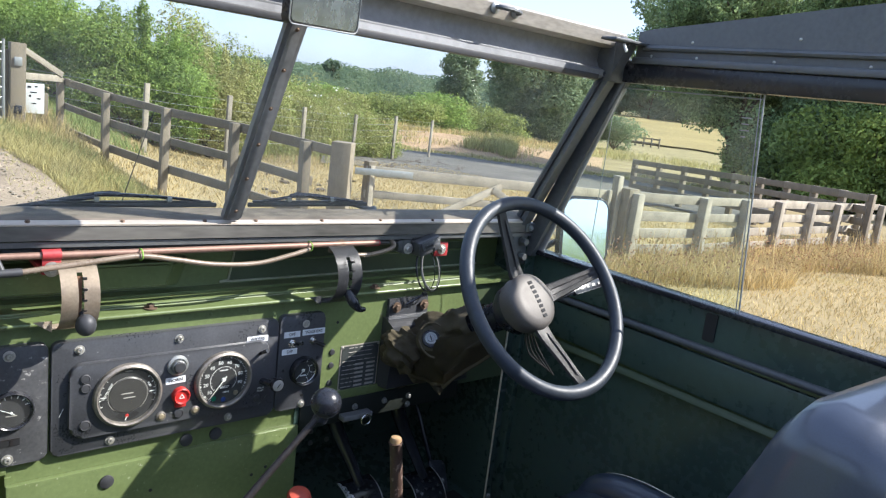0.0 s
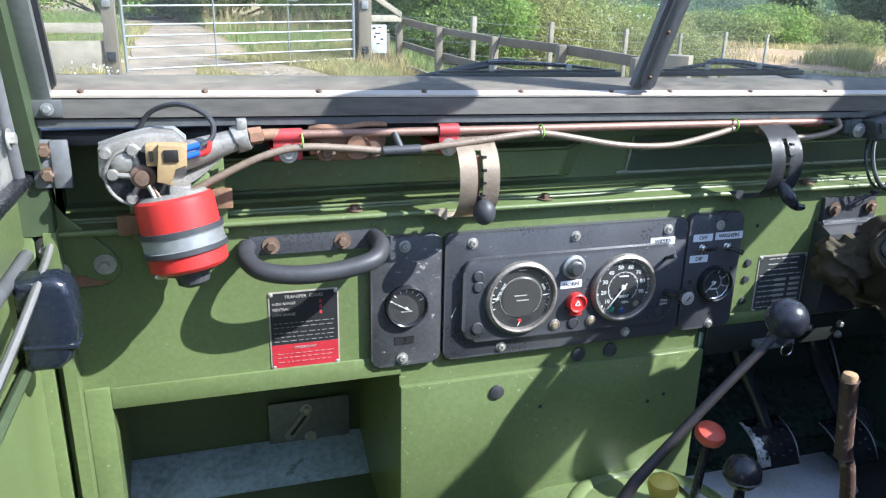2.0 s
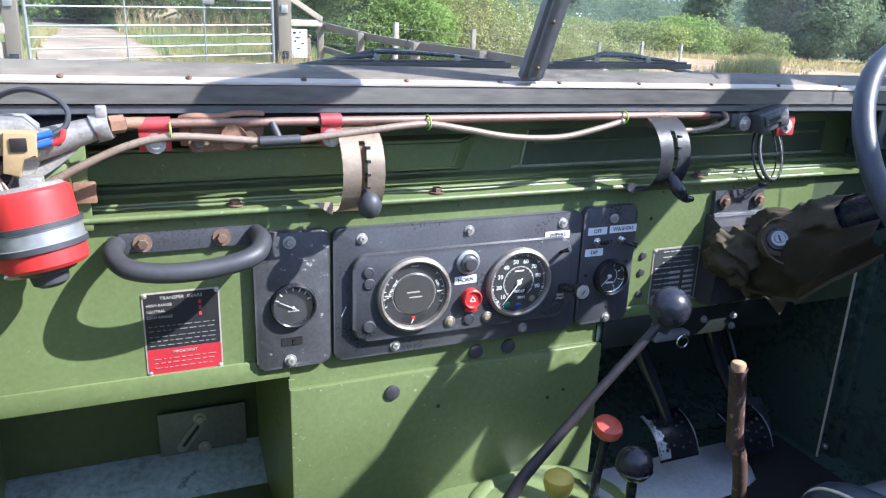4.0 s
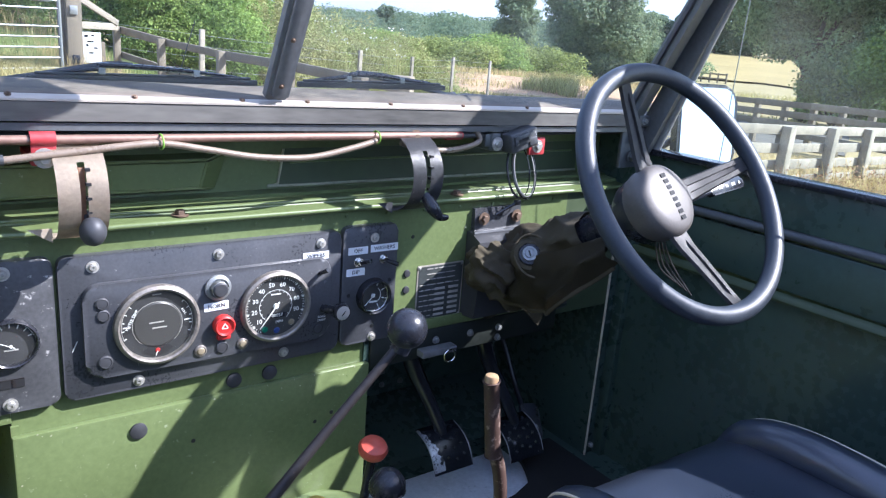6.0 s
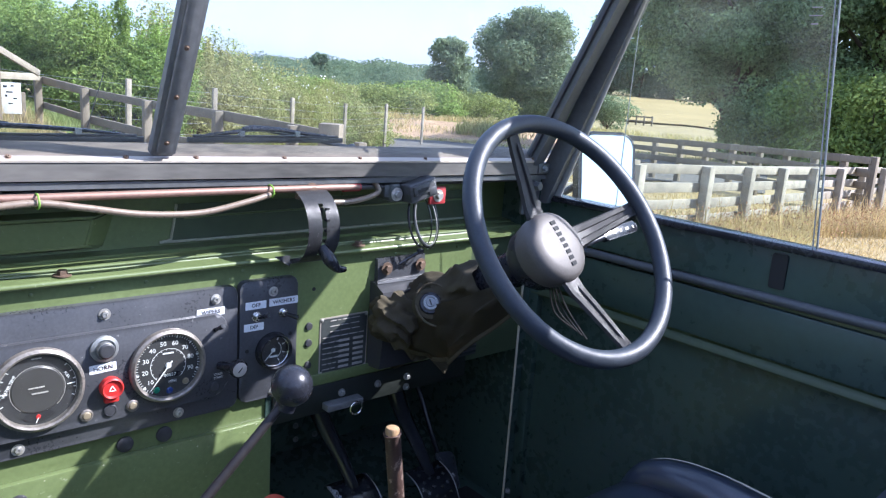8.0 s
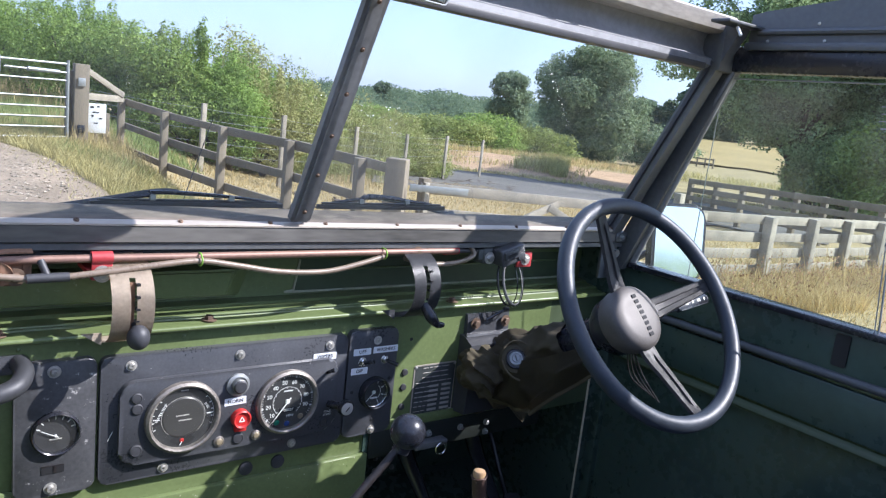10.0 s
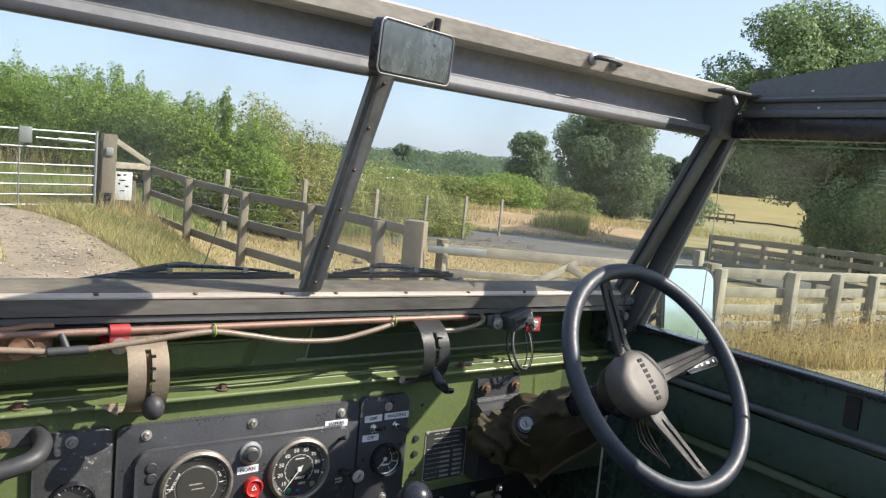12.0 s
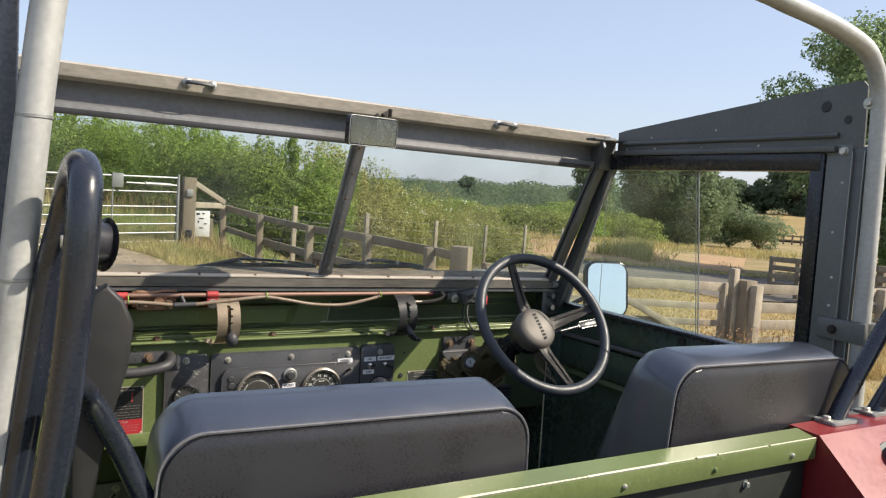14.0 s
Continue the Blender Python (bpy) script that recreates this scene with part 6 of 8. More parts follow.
# seats
def padded(w, d, h, r, m, crown=0.012):
    """A stuffed cushion: rounded box with a bulging top; x, y across, z up, base at z = 0."""
    bm = bmesh.new()
    bmesh.ops.create_cube(bm, size=1.0)
    bm.transform(Matrix.Translation((0, 0, h / 2)) @ Matrix.Diagonal((w, d, h, 1)))
    bmesh.ops.subdivide_edges(bm, edges=bm.edges[:], cuts=7, use_grid_fill=True)
    for v in bm.verts:
        x, y, z = v.co
        u, q = 2 * x / w, 2 * y / d
        if z > h * 0.5:
            v.co.z += crown * (1 - u * u) * (1 - q * q)
        # round the edges
        cx = max(-w / 2 + r, min(w / 2 - r, x))
        cy = max(-d / 2 + r, min(d / 2 - r, y))
        cz = max(r, min(h - r, z))
        off = Vector((x - cx, y - cy, z - cz))
        if off.length > r and off.length > 1e-6:
            v.co = Vector((cx, cy, v.co.z - z + cz)) + off * (r / off.length)
    bm.transform(m)
    return bm


def seat(x0, x1, label, top, rise, low_shift=0.0):
    s = thing("seat", label, "seat", ((x0 + x1) / 2, -0.7, 0.74), group="front seats")
    w = x1 - x0
    cx = (x0 + x1) / 2
    cx, full, w = cx - 0.022, (cx, w), w + 0.012
    cm_ = Matrix.Translation((cx + 0.01, -0.622, 0.715))
    cush = part("cushion", padded(w + 0.02, 0.49, 0.135, 0.045, cm_, 0.022), VINYL, s, "blue-black vinyl cushion", sharp=80)
    for sx in (-1, 1):
        xx = cx + 0.01 + sx * (w / 2 - 0.035)
        part("bolster", tube([(xx, -0.842, 0.840), (xx, -0.682, 0.862), (xx, -0.522, 0.868), (xx - sx * 0.004, -0.427, 0.846), (xx - sx * 0.01, -0.394, 0.780)], [0.032, 0.036, 0.037, 0.035, 0.026], 16, 7), VINYL, cush)
        part("seam", tube([(xx - sx * 0.038, -0.842, 0.854), (xx - sx * 0.038, -0.582, 0.858), (xx - sx * 0.036, -0.442, 0.838)], 0.0018, 6, 6), FACE, cush)
        part("piping", tube([(xx + sx * 0.022, -0.842, 0.867), (xx + sx * 0.022, -0.682, 0.892), (xx + sx * 0.022, -0.522, 0.898), (xx + sx * 0.016, -0.422, 0.878), (xx + sx * 0.004, -0.382, 0.828), (xx - sx * 0.010, -0.368, 0.785)], 0.0022, 6, 8), PALELINE, cush, "pale worn piping")
    cx, w = full
    # backrest: deep front pad, flat rear face with piping, upright with a slight lean
    bmx = Matrix.Translation((cx, -1.045, 0.90)) @ Matrix.Rotation(radians(-2), 4, "X")
    h = top - 0.90
    body = bmesh.new()
    prof = outline(w, h, 0.05, 8)
    prof = [(x - (low_shift * (0.5 - y / h) if x < 0 else 0), y + h / 2) for x, y in prof]
    # depth forward of the rear face, how far the top stands over it, how far the rim draws in
    layers = ((0.0, 0.0, 0.0), (0.012, 0.010, 0.0), (0.04, rise * 0.75, 0.0), (0.07, rise, 0.0), (0.10, rise * 0.85, 0.006), (0.122, rise * 0.3, 0.022), (0.138, -0.020, 0.048), (0.147, -0.050, 0.085))
    loops = []
    for depth, up, inset in layers:
        k, kz = 1 - 2 * inset / w, 1 - 2 * inset / h
        loops.append([body.verts.new((x * k, depth * (1 + 0.9 * (1 - y / h)), h / 2 + (y - h / 2) * kz + up * max(0.0, y / h) ** 3)) for x, y in prof])
    for a, b in zip(loops, loops[1:]):
        for i in range(len(prof)):
            j = (i + 1) % len(prof)
            body.faces.new((a[i], a[j], b[j], b[i]))
    body.faces.new(loops[-1])
    body.faces.new(loops[0][::-1])
    body.transform(bmx)
    back = part("backrest", body, VINYL, s, "blue-black vinyl backrest", sharp=50)
    part("back_board", slab([(x * 0.985, y + (h / 2) * 0) for x, y in [(p[0], h / 2 + (p[1] - h / 2) * 0.985) for p in prof]], 0.006, bmx @ Matrix.Rotation(radians(90), 4, "X") @ Matrix.Translation((0, 0, -0.0005)), 0.003), VINYLBACK, back, "dark grey vinyl rear face with a soft sheen")
    part("piping", tube([bmx @ Vector((x * 1.002, -0.002, h / 2 + (y - h / 2) * 1.002)) for x, y in prof], 0.0021, 6, 1, True, smooth=False), PIPING, back, "worn pale piping")
    for sx in (-1, 1):
        part("bracket", box(cx + sx * w * 0.32 - 0.015, cx + sx * w * 0.32 + 0.015, -1.0, -0.94, 0.74, 0.95, 0.003), GLOSS, s)
    return s


driver_seat = seat(0.218, 0.686, "driver's seat with blue-black vinyl cushion and backrest", 1.304, 0.021, 0.045)
passenger_seat = seat(-0.580, -0.078, "passenger seat with blue-black vinyl backrest, scuffed along the top", 1.276, 0.030, 0.02)
for some in (driver_seat, passenger_seat):
    some.matrix_basis = some.matrix_basis @ Matrix.Rotation(radians(1.0), 4, "Y")

# ---- doors, hood frame, rear body ----
def door(sx, name, label):
    """A half door with a sliding-window top; sx is its side."""
    d = thing(name, label, "door", (sx * 0.82, -0.42, 0.5), kind="structure")

    def X(a, b):
        return sorted((sx * a, sx * b))
    y0, y1 = -0.865, 0.035
    part("outer_skin", box(*X(0.838, 0.846), y0, y1, 0.50, 1.235, 0.002), GREEN, d)
    # Right door's inner shade is in its green; the left stays plain.
    part("inner_skin", box(*X(0.828, 0.834), y0 + 0.02, y1 - 0.02, 0.52, 1.03), SHADEGREEN if sx > 0 else GREEN, d)
    part("recess", box(*X(0.822, 0.838), y0 + 0.005, y1 - 0.004, 1.155, 1.236, 0.002), SHADEGREEN if sx > 0 else GREEN, d)
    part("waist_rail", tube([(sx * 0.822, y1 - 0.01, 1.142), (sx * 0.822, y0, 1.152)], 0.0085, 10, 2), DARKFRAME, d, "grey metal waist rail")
    part("mid_panel", box(*X(0.824, 0.836), y0 + 0.005, y1 - 0.004, 1.045, 1.132, 0.003), SHADEGREEN if sx > 0 else GREEN, d)
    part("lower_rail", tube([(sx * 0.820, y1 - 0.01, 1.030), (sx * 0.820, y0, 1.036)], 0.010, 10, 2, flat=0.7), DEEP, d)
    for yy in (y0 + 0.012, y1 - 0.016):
        part("edge_channel", box(*X(0.812, 0.84), yy - 0.014, yy + 0.014, 0.50, 1.24, 0.003), SHADEGREEN if sx > 0 else GREEN, d)
    part("catch_plate", slab(outline(0.026, 0.058, 0.004), 0.004, Matrix.Translation((sx * 0.822, -0.495, 1.196)) @ Matrix.Rotation(radians(-90 * sx), 4, "Y") @ Matrix.Rotation(radians(90), 4, "Z")), FACE, d)
    # window frame: raked front, level top, upright rear
    fr = 0.011
    def fy(z):
        return 0.018 - 0.42 * (z - 1.25)
    front = tube([(sx * 0.815, fy(1.24) - 0.012, 1.238), (sx * 0.800, fy(1.70) - 0.012, 1.70)], fr, 10, 2)
    part("window_frame_front", front, DARKFRAME, d)
    part("window_frame_front_inner", tube([(sx * 0.812, fy(1.24) - 0.040, 1.238), (sx * 0.797, fy(1.70) - 0.040, 1.695)], 0.008, 10, 2), FRAME, d)
    part("window_frame_top", box(*X(0.788, 0.822), -0.865, fy(1.70), 1.664, 1.712, 0.004), GLOSS, d)
    part("window_frame_rear", box(*X(0.790, 0.842), -0.872, -0.838, 1.236, 1.712, 0.004), GLOSS, d)
    part("window_channel", box(*X(0.800, 0.838), -0.865, fy(1.24), 1.233, 1.2455, 0.003), GLOSS, d)
    def pane_at(x, ya0, ya1, yb0, yb1, ma, nm):
        bm = bmesh.new()
        vs = [bm.verts.new((sx * (x + dx - (0.014 if z > 1.5 else 0)), y, z)) for dx in (0, 0.004) for y, z in ((ya0, 1.243), (ya1, 1.243), (yb1, 1.664), (yb0, 1.664))]
        bm.faces.new(vs[:4]), bm.faces.new(vs[4:][::-1])
        for i in range(4):
            j = (i + 1) % 4
            bm.faces.new((vs[i], vs[j], vs[j + 4], vs[i + 4]))
        p = part(nm, bm, ma, d, "sliding glass pane")
        p.visible_shadow = False
        return p
    p1 = pane_at(0.815, -0.550, fy(1.243) - 0.03, -0.520, fy(1.664) - 0.03, HAZYPANE if sx > 0 else GREYPANE, "pane")
    part("pane_edge", tube([(sx * 0.817, -0.550, 1.243), (sx * 0.803, -0.520, 1.664)], 0.0018, 8, 2), GALV, p1)
    part("pane_edge", tube([(sx * 0.813, -0.545, 1.243), (sx * 0.799, -0.515, 1.664)], 0.0010, 6, 2), GALV, p1)
    part("pane_edge", tube([(sx * 0.823, -0.160, 1.243), (sx * 0.809, -0.175, 1.660)], 0.0010, 6, 2), GALV, p1)
    part("pane_edge", tube([(sx * 0.805, -0.190, 1.653), (sx * 0.803, -0.520, 1.655)], 0.0016, 6, 2), GALV, p1)
    if sx > 0:
        for k, (w, h) in enumerate(((0.020, 0.0022), (0.016, 0.0016), (0.020, 0.0016), (0.010, 0.0024))):
            part("etched_mark", slab([(-w / 2, -h / 2), (w / 2, -h / 2), (w / 2, h / 2), (-w / 2, h / 2)], 0.0006, Matrix.Translation((0.8035, -0.493, 1.618 - k * 0.012)) @ Matrix.Rotation(radians(-90), 4, "Y") @ Matrix.Rotation(radians(90), 4, "Z")), FADED, p1)
    return d


door_r = door(1, "door_1", "green half door, inner side shade-dark, with black-framed sliding window, closed")
# Sun through the hinge gap, modelled as a thin pale strip.
part("edge_strip", tube([(0.786, 0.028, 1.13), (0.786, 0.027, 0.80), (0.785, 0.026, 0.53)], 0.0026, 8, 6), PALELINE, door_r, "sunlight in the door gap, drawn as a pale strip")
door_l = door(-1, "door_2", "green half door with sliding window and rubber check strap")
for z, y in ((1.383, -0.046), (1.297, -0.060), (1.45, -0.07)):
    piece("bolt", HEXBOLT, Matrix.Translation((-0.806, y, z)) @ Matrix.Rotation(radians(90), 4, "Y"), door_l)
strap = thing("check_strap", "grey ribbed rubber door check strap with bolt", "strap", (-0.79, 0.01, 1.14))
run = [(-0.800, 0.010, 1.146), (-0.797, -0.03, 1.143), (-0.796, -0.10, 1.134), (-0.796, -0.20, 1.122), (-0.797, -0.32, 1.110), (-0.80, -0.50, 1.09)]
part("strap", tube([(x, y, z - 0.004) for x, y, z in run], 0.009, 12, 6, flat=0.5), RUBBER, strap)
part("pale_edge", tube([(x + 0.004, y, z + 0.006) for x, y, z in run], 0.0072, 10, 6, flat=0.6), PALESTRAP, strap, "pale worn strap edge")
piece("bolt", hex_mesh("bolt", 0.0075, 0.014, BOLT, 2.0), facing(-0.801, 0.018, 1.146), strap)
piece("bolt", HEXBOLT, facing(-0.790, 0.020, 1.113), strap)
boxy = thing("strap_cover", "black rounded rubber cover beside the passenger door", "cover", (-0.78, -0.15, 1.04))
part("cover", slab([(-0.028, -0.056), (-0.029, 0.050), (-0.024, 0.057), (0.016, 0.057), (0.027, 0.050), (0.033, 0.036), (0.034, 0.0), (0.031, -0.022), (0.022, -0.045), (0.008, -0.056)], 0.036, facing(-0.789, -0.070, 1.091), 0.011, 4), HOOPBLACK, boxy, "", 60)
part("ridge", slab(outline(0.058, 0.007, 0.003, 4), 0.0375, facing(-0.786, -0.070, 1.066) @ Matrix.Rotation(radians(-3), 4, "Z"), 0.003, 2), HOOPBLACK, boxy)

# hood frame on the door tops
for sx, nm in ((1, "hood_rail"), (-1, "hood_rail")):
    rail = thing(nm, "dark grey steel hood rail over the door with rivets and bolt", "rail", (sx * 0.80, -0.5, 1.71), group="hood rails")
    f0 = screen_y(1.75) - 0.02
    pts = [(f0, 1.708), (f0, 1.770), (f0 - 0.03, 1.776), (-0.922, 1.850), (-0.940, 1.850), (-0.951, 1.838), (-0.954, 1.715), (-0.89, 1.700)]
    part("plate", prism(pts, *sorted((sx * 0.792, sx * 0.797))), DARKFRAME, rail)
    part("fold", tube([(sx * 0.788, f0 - 0.02, 1.738), (sx * 0.788, -0.90, 1.740)], 0.006, 8, 2), DARKFRAME, rail)
    part("lower_flange", box(*sorted((sx * 0.778, sx * 0.797)), -0.90, f0, 1.704, 1.718, 0.003), DARKFRAME, rail)
    part("tongue", box(*sorted((sx * 0.68, sx * 0.795)), f0 - 0.03, f0 + 0.01, 1.741, 1.747, 0.002), DARKFRAME, rail)
    if sx > 0:
        part("stud", rod((0.72, f0 - 0.02, 1.737), (0.716, f0 - 0.032, 1.722), 0.003, seg=8), LABEL, rail)
    for y, z in ((-0.262, 1.722), (-0.355, 1.752), (-0.37, 1.722), (-0.531, 1.722), (-0.572, 1.764), (-0.70, 1.722)):
        piece("rivet", RIVET, Matrix.Translation((sx * 0.792, y, z)) @ Matrix.Rotation(radians(-90 * sx), 4, "Y"), rail)
    for y, z, r in ((-0.863, 1.802, 0.012), (-0.915, 1.772, 0.009)):
        part("hole", lathe([(r, 0), (r * 0.9, 0.001), (0, 0.001)], Matrix.Translation((sx * 0.7915, y, z)) @ Matrix.Rotation(radians(-90 * sx), 4, "Y"), 16), FACE, rail)
post = thing("rear_door_pillar", "grey steel door pillar with bolts and a clamp bracket", "pillar", (0.82, -0.89, 1.1))
part("channel", join(box(0.798, 0.846, -0.952, -0.874, 1.08, 1.72, 0.003), box(0.790, 0.799, -0.932, -0.876, 1.08, 1.72, 0.002)), PILLARGREY, post)
part("flange", box(0.792, 0.798, -0.962, -0.934, 1.10, 1.715, 0.002), DARKFRAME, post)
# Thin pale strips along both edges of the flange.
for y in (-0.935, -0.961):
    part("bright_edge", box(0.7865, 0.7935, y - 0.0012, y + 0.0012, 1.10, 1.706), GALV, post, "bright sheet edge")
for y, z in ((-0.917, 1.64), (-0.906, 1.535), (-0.914, 1.44), (-0.914, 1.38)):
    piece("rivet", RIVET, Matrix.Translation((0.790, y, z)) @ Matrix.Rotation(radians(-90), 4, "Y"), post)
piece("bolt", hex_mesh("bolt", 0.008, 0.009, BOLT, 1.2), Matrix.Translation((0.790, -0.915, 1.706)) @ Matrix.Rotation(radians(-90), 4, "Y"), post)
clampb = part("clamp", join(box(0.776, 0.790, -1.005, -0.900, 1.312, 1.356, 0.003), rod((0.803, -0.982, 1.314), (0.803, -0.982, 1.356), 0.026, seg=24)), PILLARGREY, post, "grey steel clamp bracket")
piece("bolt", hex_mesh("bolt", 0.008, 0.009, DARKLEVER, 1.2), Matrix.Translation((0.776, -0.936, 1.334)) @ Matrix.Rotation(radians(-90), 4, "Y"), clampb)
post_l = thing("rear_door_pillar", "dark blue-black door pillar beside the hood stick", "pillar", (-0.80, -0.9, 1.1))
part("channel", box(-0.846, -0.716, -0.925, -0.885, 1.08, 1.95, 0.003), HOOPBLACK, post_l)
hoops = thing("hood_stick", "galvanised tubular hood hoop bent across the body", "hoop", (0, -0.96, 1.12))
stick = [(0.808, 1.10), (0.803, 1.40), (0.796, 1.70), (0.791, 1.79), (0.777, 1.842), (0.737, 1.893), (0.665, 1.918), (0.57, 1.934), (0.48, 1.944), (0.38, 1.955), (0.0, 1.972), (-0.40, 1.965), (-0.55, 1.945), (-0.632, 1.90), (-0.674, 1.82), (-0.694, 1.70), (-0.719, 1.40), (-0.743, 1.10)]
part("tube", tube([(x, -0.980 if x > 0 else -0.992, z) for x, z in stick], 0.0175, 16, 6), PALEGALV, hoops)
for z in (1.62, 1.45):
    part("collar", lathe([(0.0165, 0), (0.0184, 0.001), (0.0184, 0.004), (0.0165, 0.005)], Matrix.Translation((-0.7007 if z > 1.6 else -0.7148, -0.992, z)), 20), GALV, hoops)
piece("bolt", HEXBOLT, Matrix.Translation((0.775, -0.967, 1.80)) @ Matrix.Rotation(radians(-90), 4, "Y"), hoops)

# rear tub
tub = thing("rear_body", "green rear body tub with a red painted wheel box", "body", (0, -1.6, 0.5), kind="structure")
part("front_wall", box(-0.80, 0.50, -1.088, -1.062, 0.53, 1.17, 0.003), TUBBLACK, tub, "near-black front wall")
piece("bolt", LITTLEHEX, facing(0.345, -1.088, 1.118), tub)
cap = part("front_capping", join(prism([(-1.099, 1.174), (-1.099, 1.183), (-1.062, 1.189), (-1.062, 1.180)], -0.80, 0.505), box(-0.80, 0.505, -1.103, -1.096, 1.146, 1.182, 0.002)), GREEN, tub, "green folded capping with bright chipped edge")
rnd = random.Random(31)
x = -0.80
while x < 0.48:
    w_ = rnd.uniform(0.04, 0.16)
    part("chipped_edge", tube([(x, -1.1010, 1.1832), (min(0.503, x + w_), -1.1010, 1.1832)], rnd.uniform(0.0010, 0.0026), 6, 2), CHIPPED, cap)
    x += w_ + rnd.choice((0.0, 0.0, 0.002, 0.006))
for i in range(7):
    piece("bolt", to_mesh("bolt", lathe([(0.0042, 0), (0.0042, 0.002), (0.003, 0.004), (0, 0.005)], Matrix(), 12), GREEN if i % 2 else BOLT), facing(-0.70 + i * 0.19, -1.103, 1.160), cap)
part("tub_floor", box(-0.80, 0.80, -2.25, -1.05, 0.60, 0.63), DEEP, tub)
for sx in (-1, 1):
    part("tub_side", box(*sorted((sx * 0.80, sx * 0.845)), -2.25, -0.93, 0.50, 1.155, 0.004), GREEN, tub)
    wbx = part("wheel_box", prism([(-2.2, 0.63), (-2.2, 0.93), (-1.075, 0.93), (-1.075, 0.63)], *sorted((sx * 0.50, sx * 0.80))), REDPAINT if sx > 0 else DEEP, tub)
corner = part("corner_box", join(prism([(-2.2, 1.02), (-2.2, 1.16), (-1.05, 1.168), (-1.05, 0.92), (-1.30, 0.92)], 0.76, 0.80),
                                 prism([(-1.405, 0.93), (-1.104, 1.188), (-1.045, 1.190), (-1.045, 0.93)], 0.508, 0.80)), REDPAINT, tub, "red painted corner box, scuffed")
part("tub_rear", box(-0.80, 0.80, -2.27, -2.24, 0.50, 1.10), GREEN, tub)
part("side_capping", join(box(0.74, 0.85, -2.25, -0.935, 1.155, 1.172, 0.004)), GALV, tub)
part("side_capping", join(box(-0.85, -0.74, -2.25, -0.935, 1.155, 1.172, 0.004)), GALV, tub)
piece("bolt", HEXRUST, facing(0.66, -1.10, 1.10), tub)


def plain_hoop(pts, label, sx):
    h = thing("belt_hoop", label, "roll hoop", (pts[0][0], pts[0][1], pts[0][2]), group="belt hoops")
    part("hoop", tube(pts, 0.0155, 18, 7), HOOPBLACK, h, "glossy black tube")
    return h


lh = plain_hoop([(-0.728, -1.13, 0.93), (-0.703, -1.13, 1.16), (-0.686, -1.13, 1.27), (-0.674, -1.13, 1.36), (-0.665, -1.13, 1.47), (-0.661, -1.125, 1.538), (-0.660, -1.108, 1.566), (-0.662, -1.075, 1.575), (-0.666, -1.038, 1.559), (-0.671, -1.012, 1.523), (-0.685, -1.00, 1.45), (-0.700, -1.00, 1.33), (-0.711, -1.00, 1.24), (-0.722, -1.00, 1.10), (-0.735, -1.00, 0.74)], "black tubular hoop with seat belt reel and brace", -1)
part("brace", tube([(-0.670, -1.118, 1.37), (-0.649, -1.04, 1.337), (-0.614, -1.02, 1.272), (-0.586, -1.02, 1.208), (-0.56, -1.02, 1.15), (-0.53, -1.02, 1.08)], 0.0125, 14, 4), HOOPBLACK, lh)
part("belt_reel", rod((-0.655, -1.0, 1.493), (-0.630, -0.99, 1.490), 0.024, seg=24, bevel=0.006), GLOSS, lh, "black belt reel cover")
part("belt_guard", slab([(-0.642, 1.44), (-0.629, 1.449), (-0.612, 1.432), (-0.601, 1.405), (-0.606, 1.36), (-0.622, 1.30), (-0.640, 1.20), (-0.66, 1.17), (-0.662, 1.40)], 0.02, facing(0, -1.0, 0), 0.005, 3), FACE, lh, "black belt guard")
piece("bolt", HEXBOLT, Matrix.Translation((-0.668, -1.035, 1.496)) @ Matrix.Rotation(radians(-90), 4, "Y"), lh)
rh = plain_hoop([(0.618, -1.060, 1.190), (0.650, -1.060, 1.24), (0.735, -1.065, 1.36), (0.785, -1.075, 1.44), (0.81, -1.08, 1.485), (0.83, -1.08, 1.49), (0.845, -1.08, 1.46), (0.842, -1.06, 1.32), (0.760, -1.05, 1.190)], "black tubular hoop with seat belt strap beside the red corner", 1)
part("belt", tube([(0.70, -1.10, 1.22), (0.76, -1.11, 1.38), (0.82, -1.10, 1.47)], 0.022, 8, 5, flat=0.15), RUBBER, rh, "black belt webbing")
for x, y in ((0.618, -1.062), (0.760, -1.05)):
    part("foot_plate", slab(outline(0.075, 0.045, 0.006), 0.006, Matrix.Translation((x, y, 1.1895)), 0.002), GALV, rh)
    piece("bolt", HEXBOLT, Matrix.Translation((x - 0.028, y, 1.195)), rh)
stop = thing("rubber_stop", "black domed rubber stop in a steel ring on the red corner", "stop", (0.660, -1.130, 1.100))
sm = between((0.660, -1.160, 1.142), (0.460, -1.660, 1.730))
part("dome", lathe([(0.030, -0.03), (0.030, 0.002), (0.029, 0.010), (0.022, 0.024), (0.010, 0.030), (0, 0.031)], sm, 28), RUBBER, stop)
part("ring", lathe([(0.030, -0.002), (0.038, -0.004), (0.040, 0.0), (0.038, 0.003), (0.030, 0.004)], sm, 32), PILLARGREY, stop, "dull steel ring")

# door mirror
dm = thing("door_mirror", "rectangular door mirror in a black housing on an arm", "mirror", (0.86, 0.03, 1.22))
mp = Matrix.Translation((0.990, -0.005, 1.283)) @ Matrix.Rotation(radians(-16), 4, "Z") @ Matrix.Rotation(radians(81), 4, "X")
part("housing", slab(outline(0.152, 0.187, 0.036), 0.022, mp @ Matrix.Translation((0, 0, -0.022)), 0.006), GLOSS, dm)
part("mirror_glass", slab(outline(0.136, 0.171, 0.030), 0.001, mp), MIRROR, dm, "silvered mirror glass")
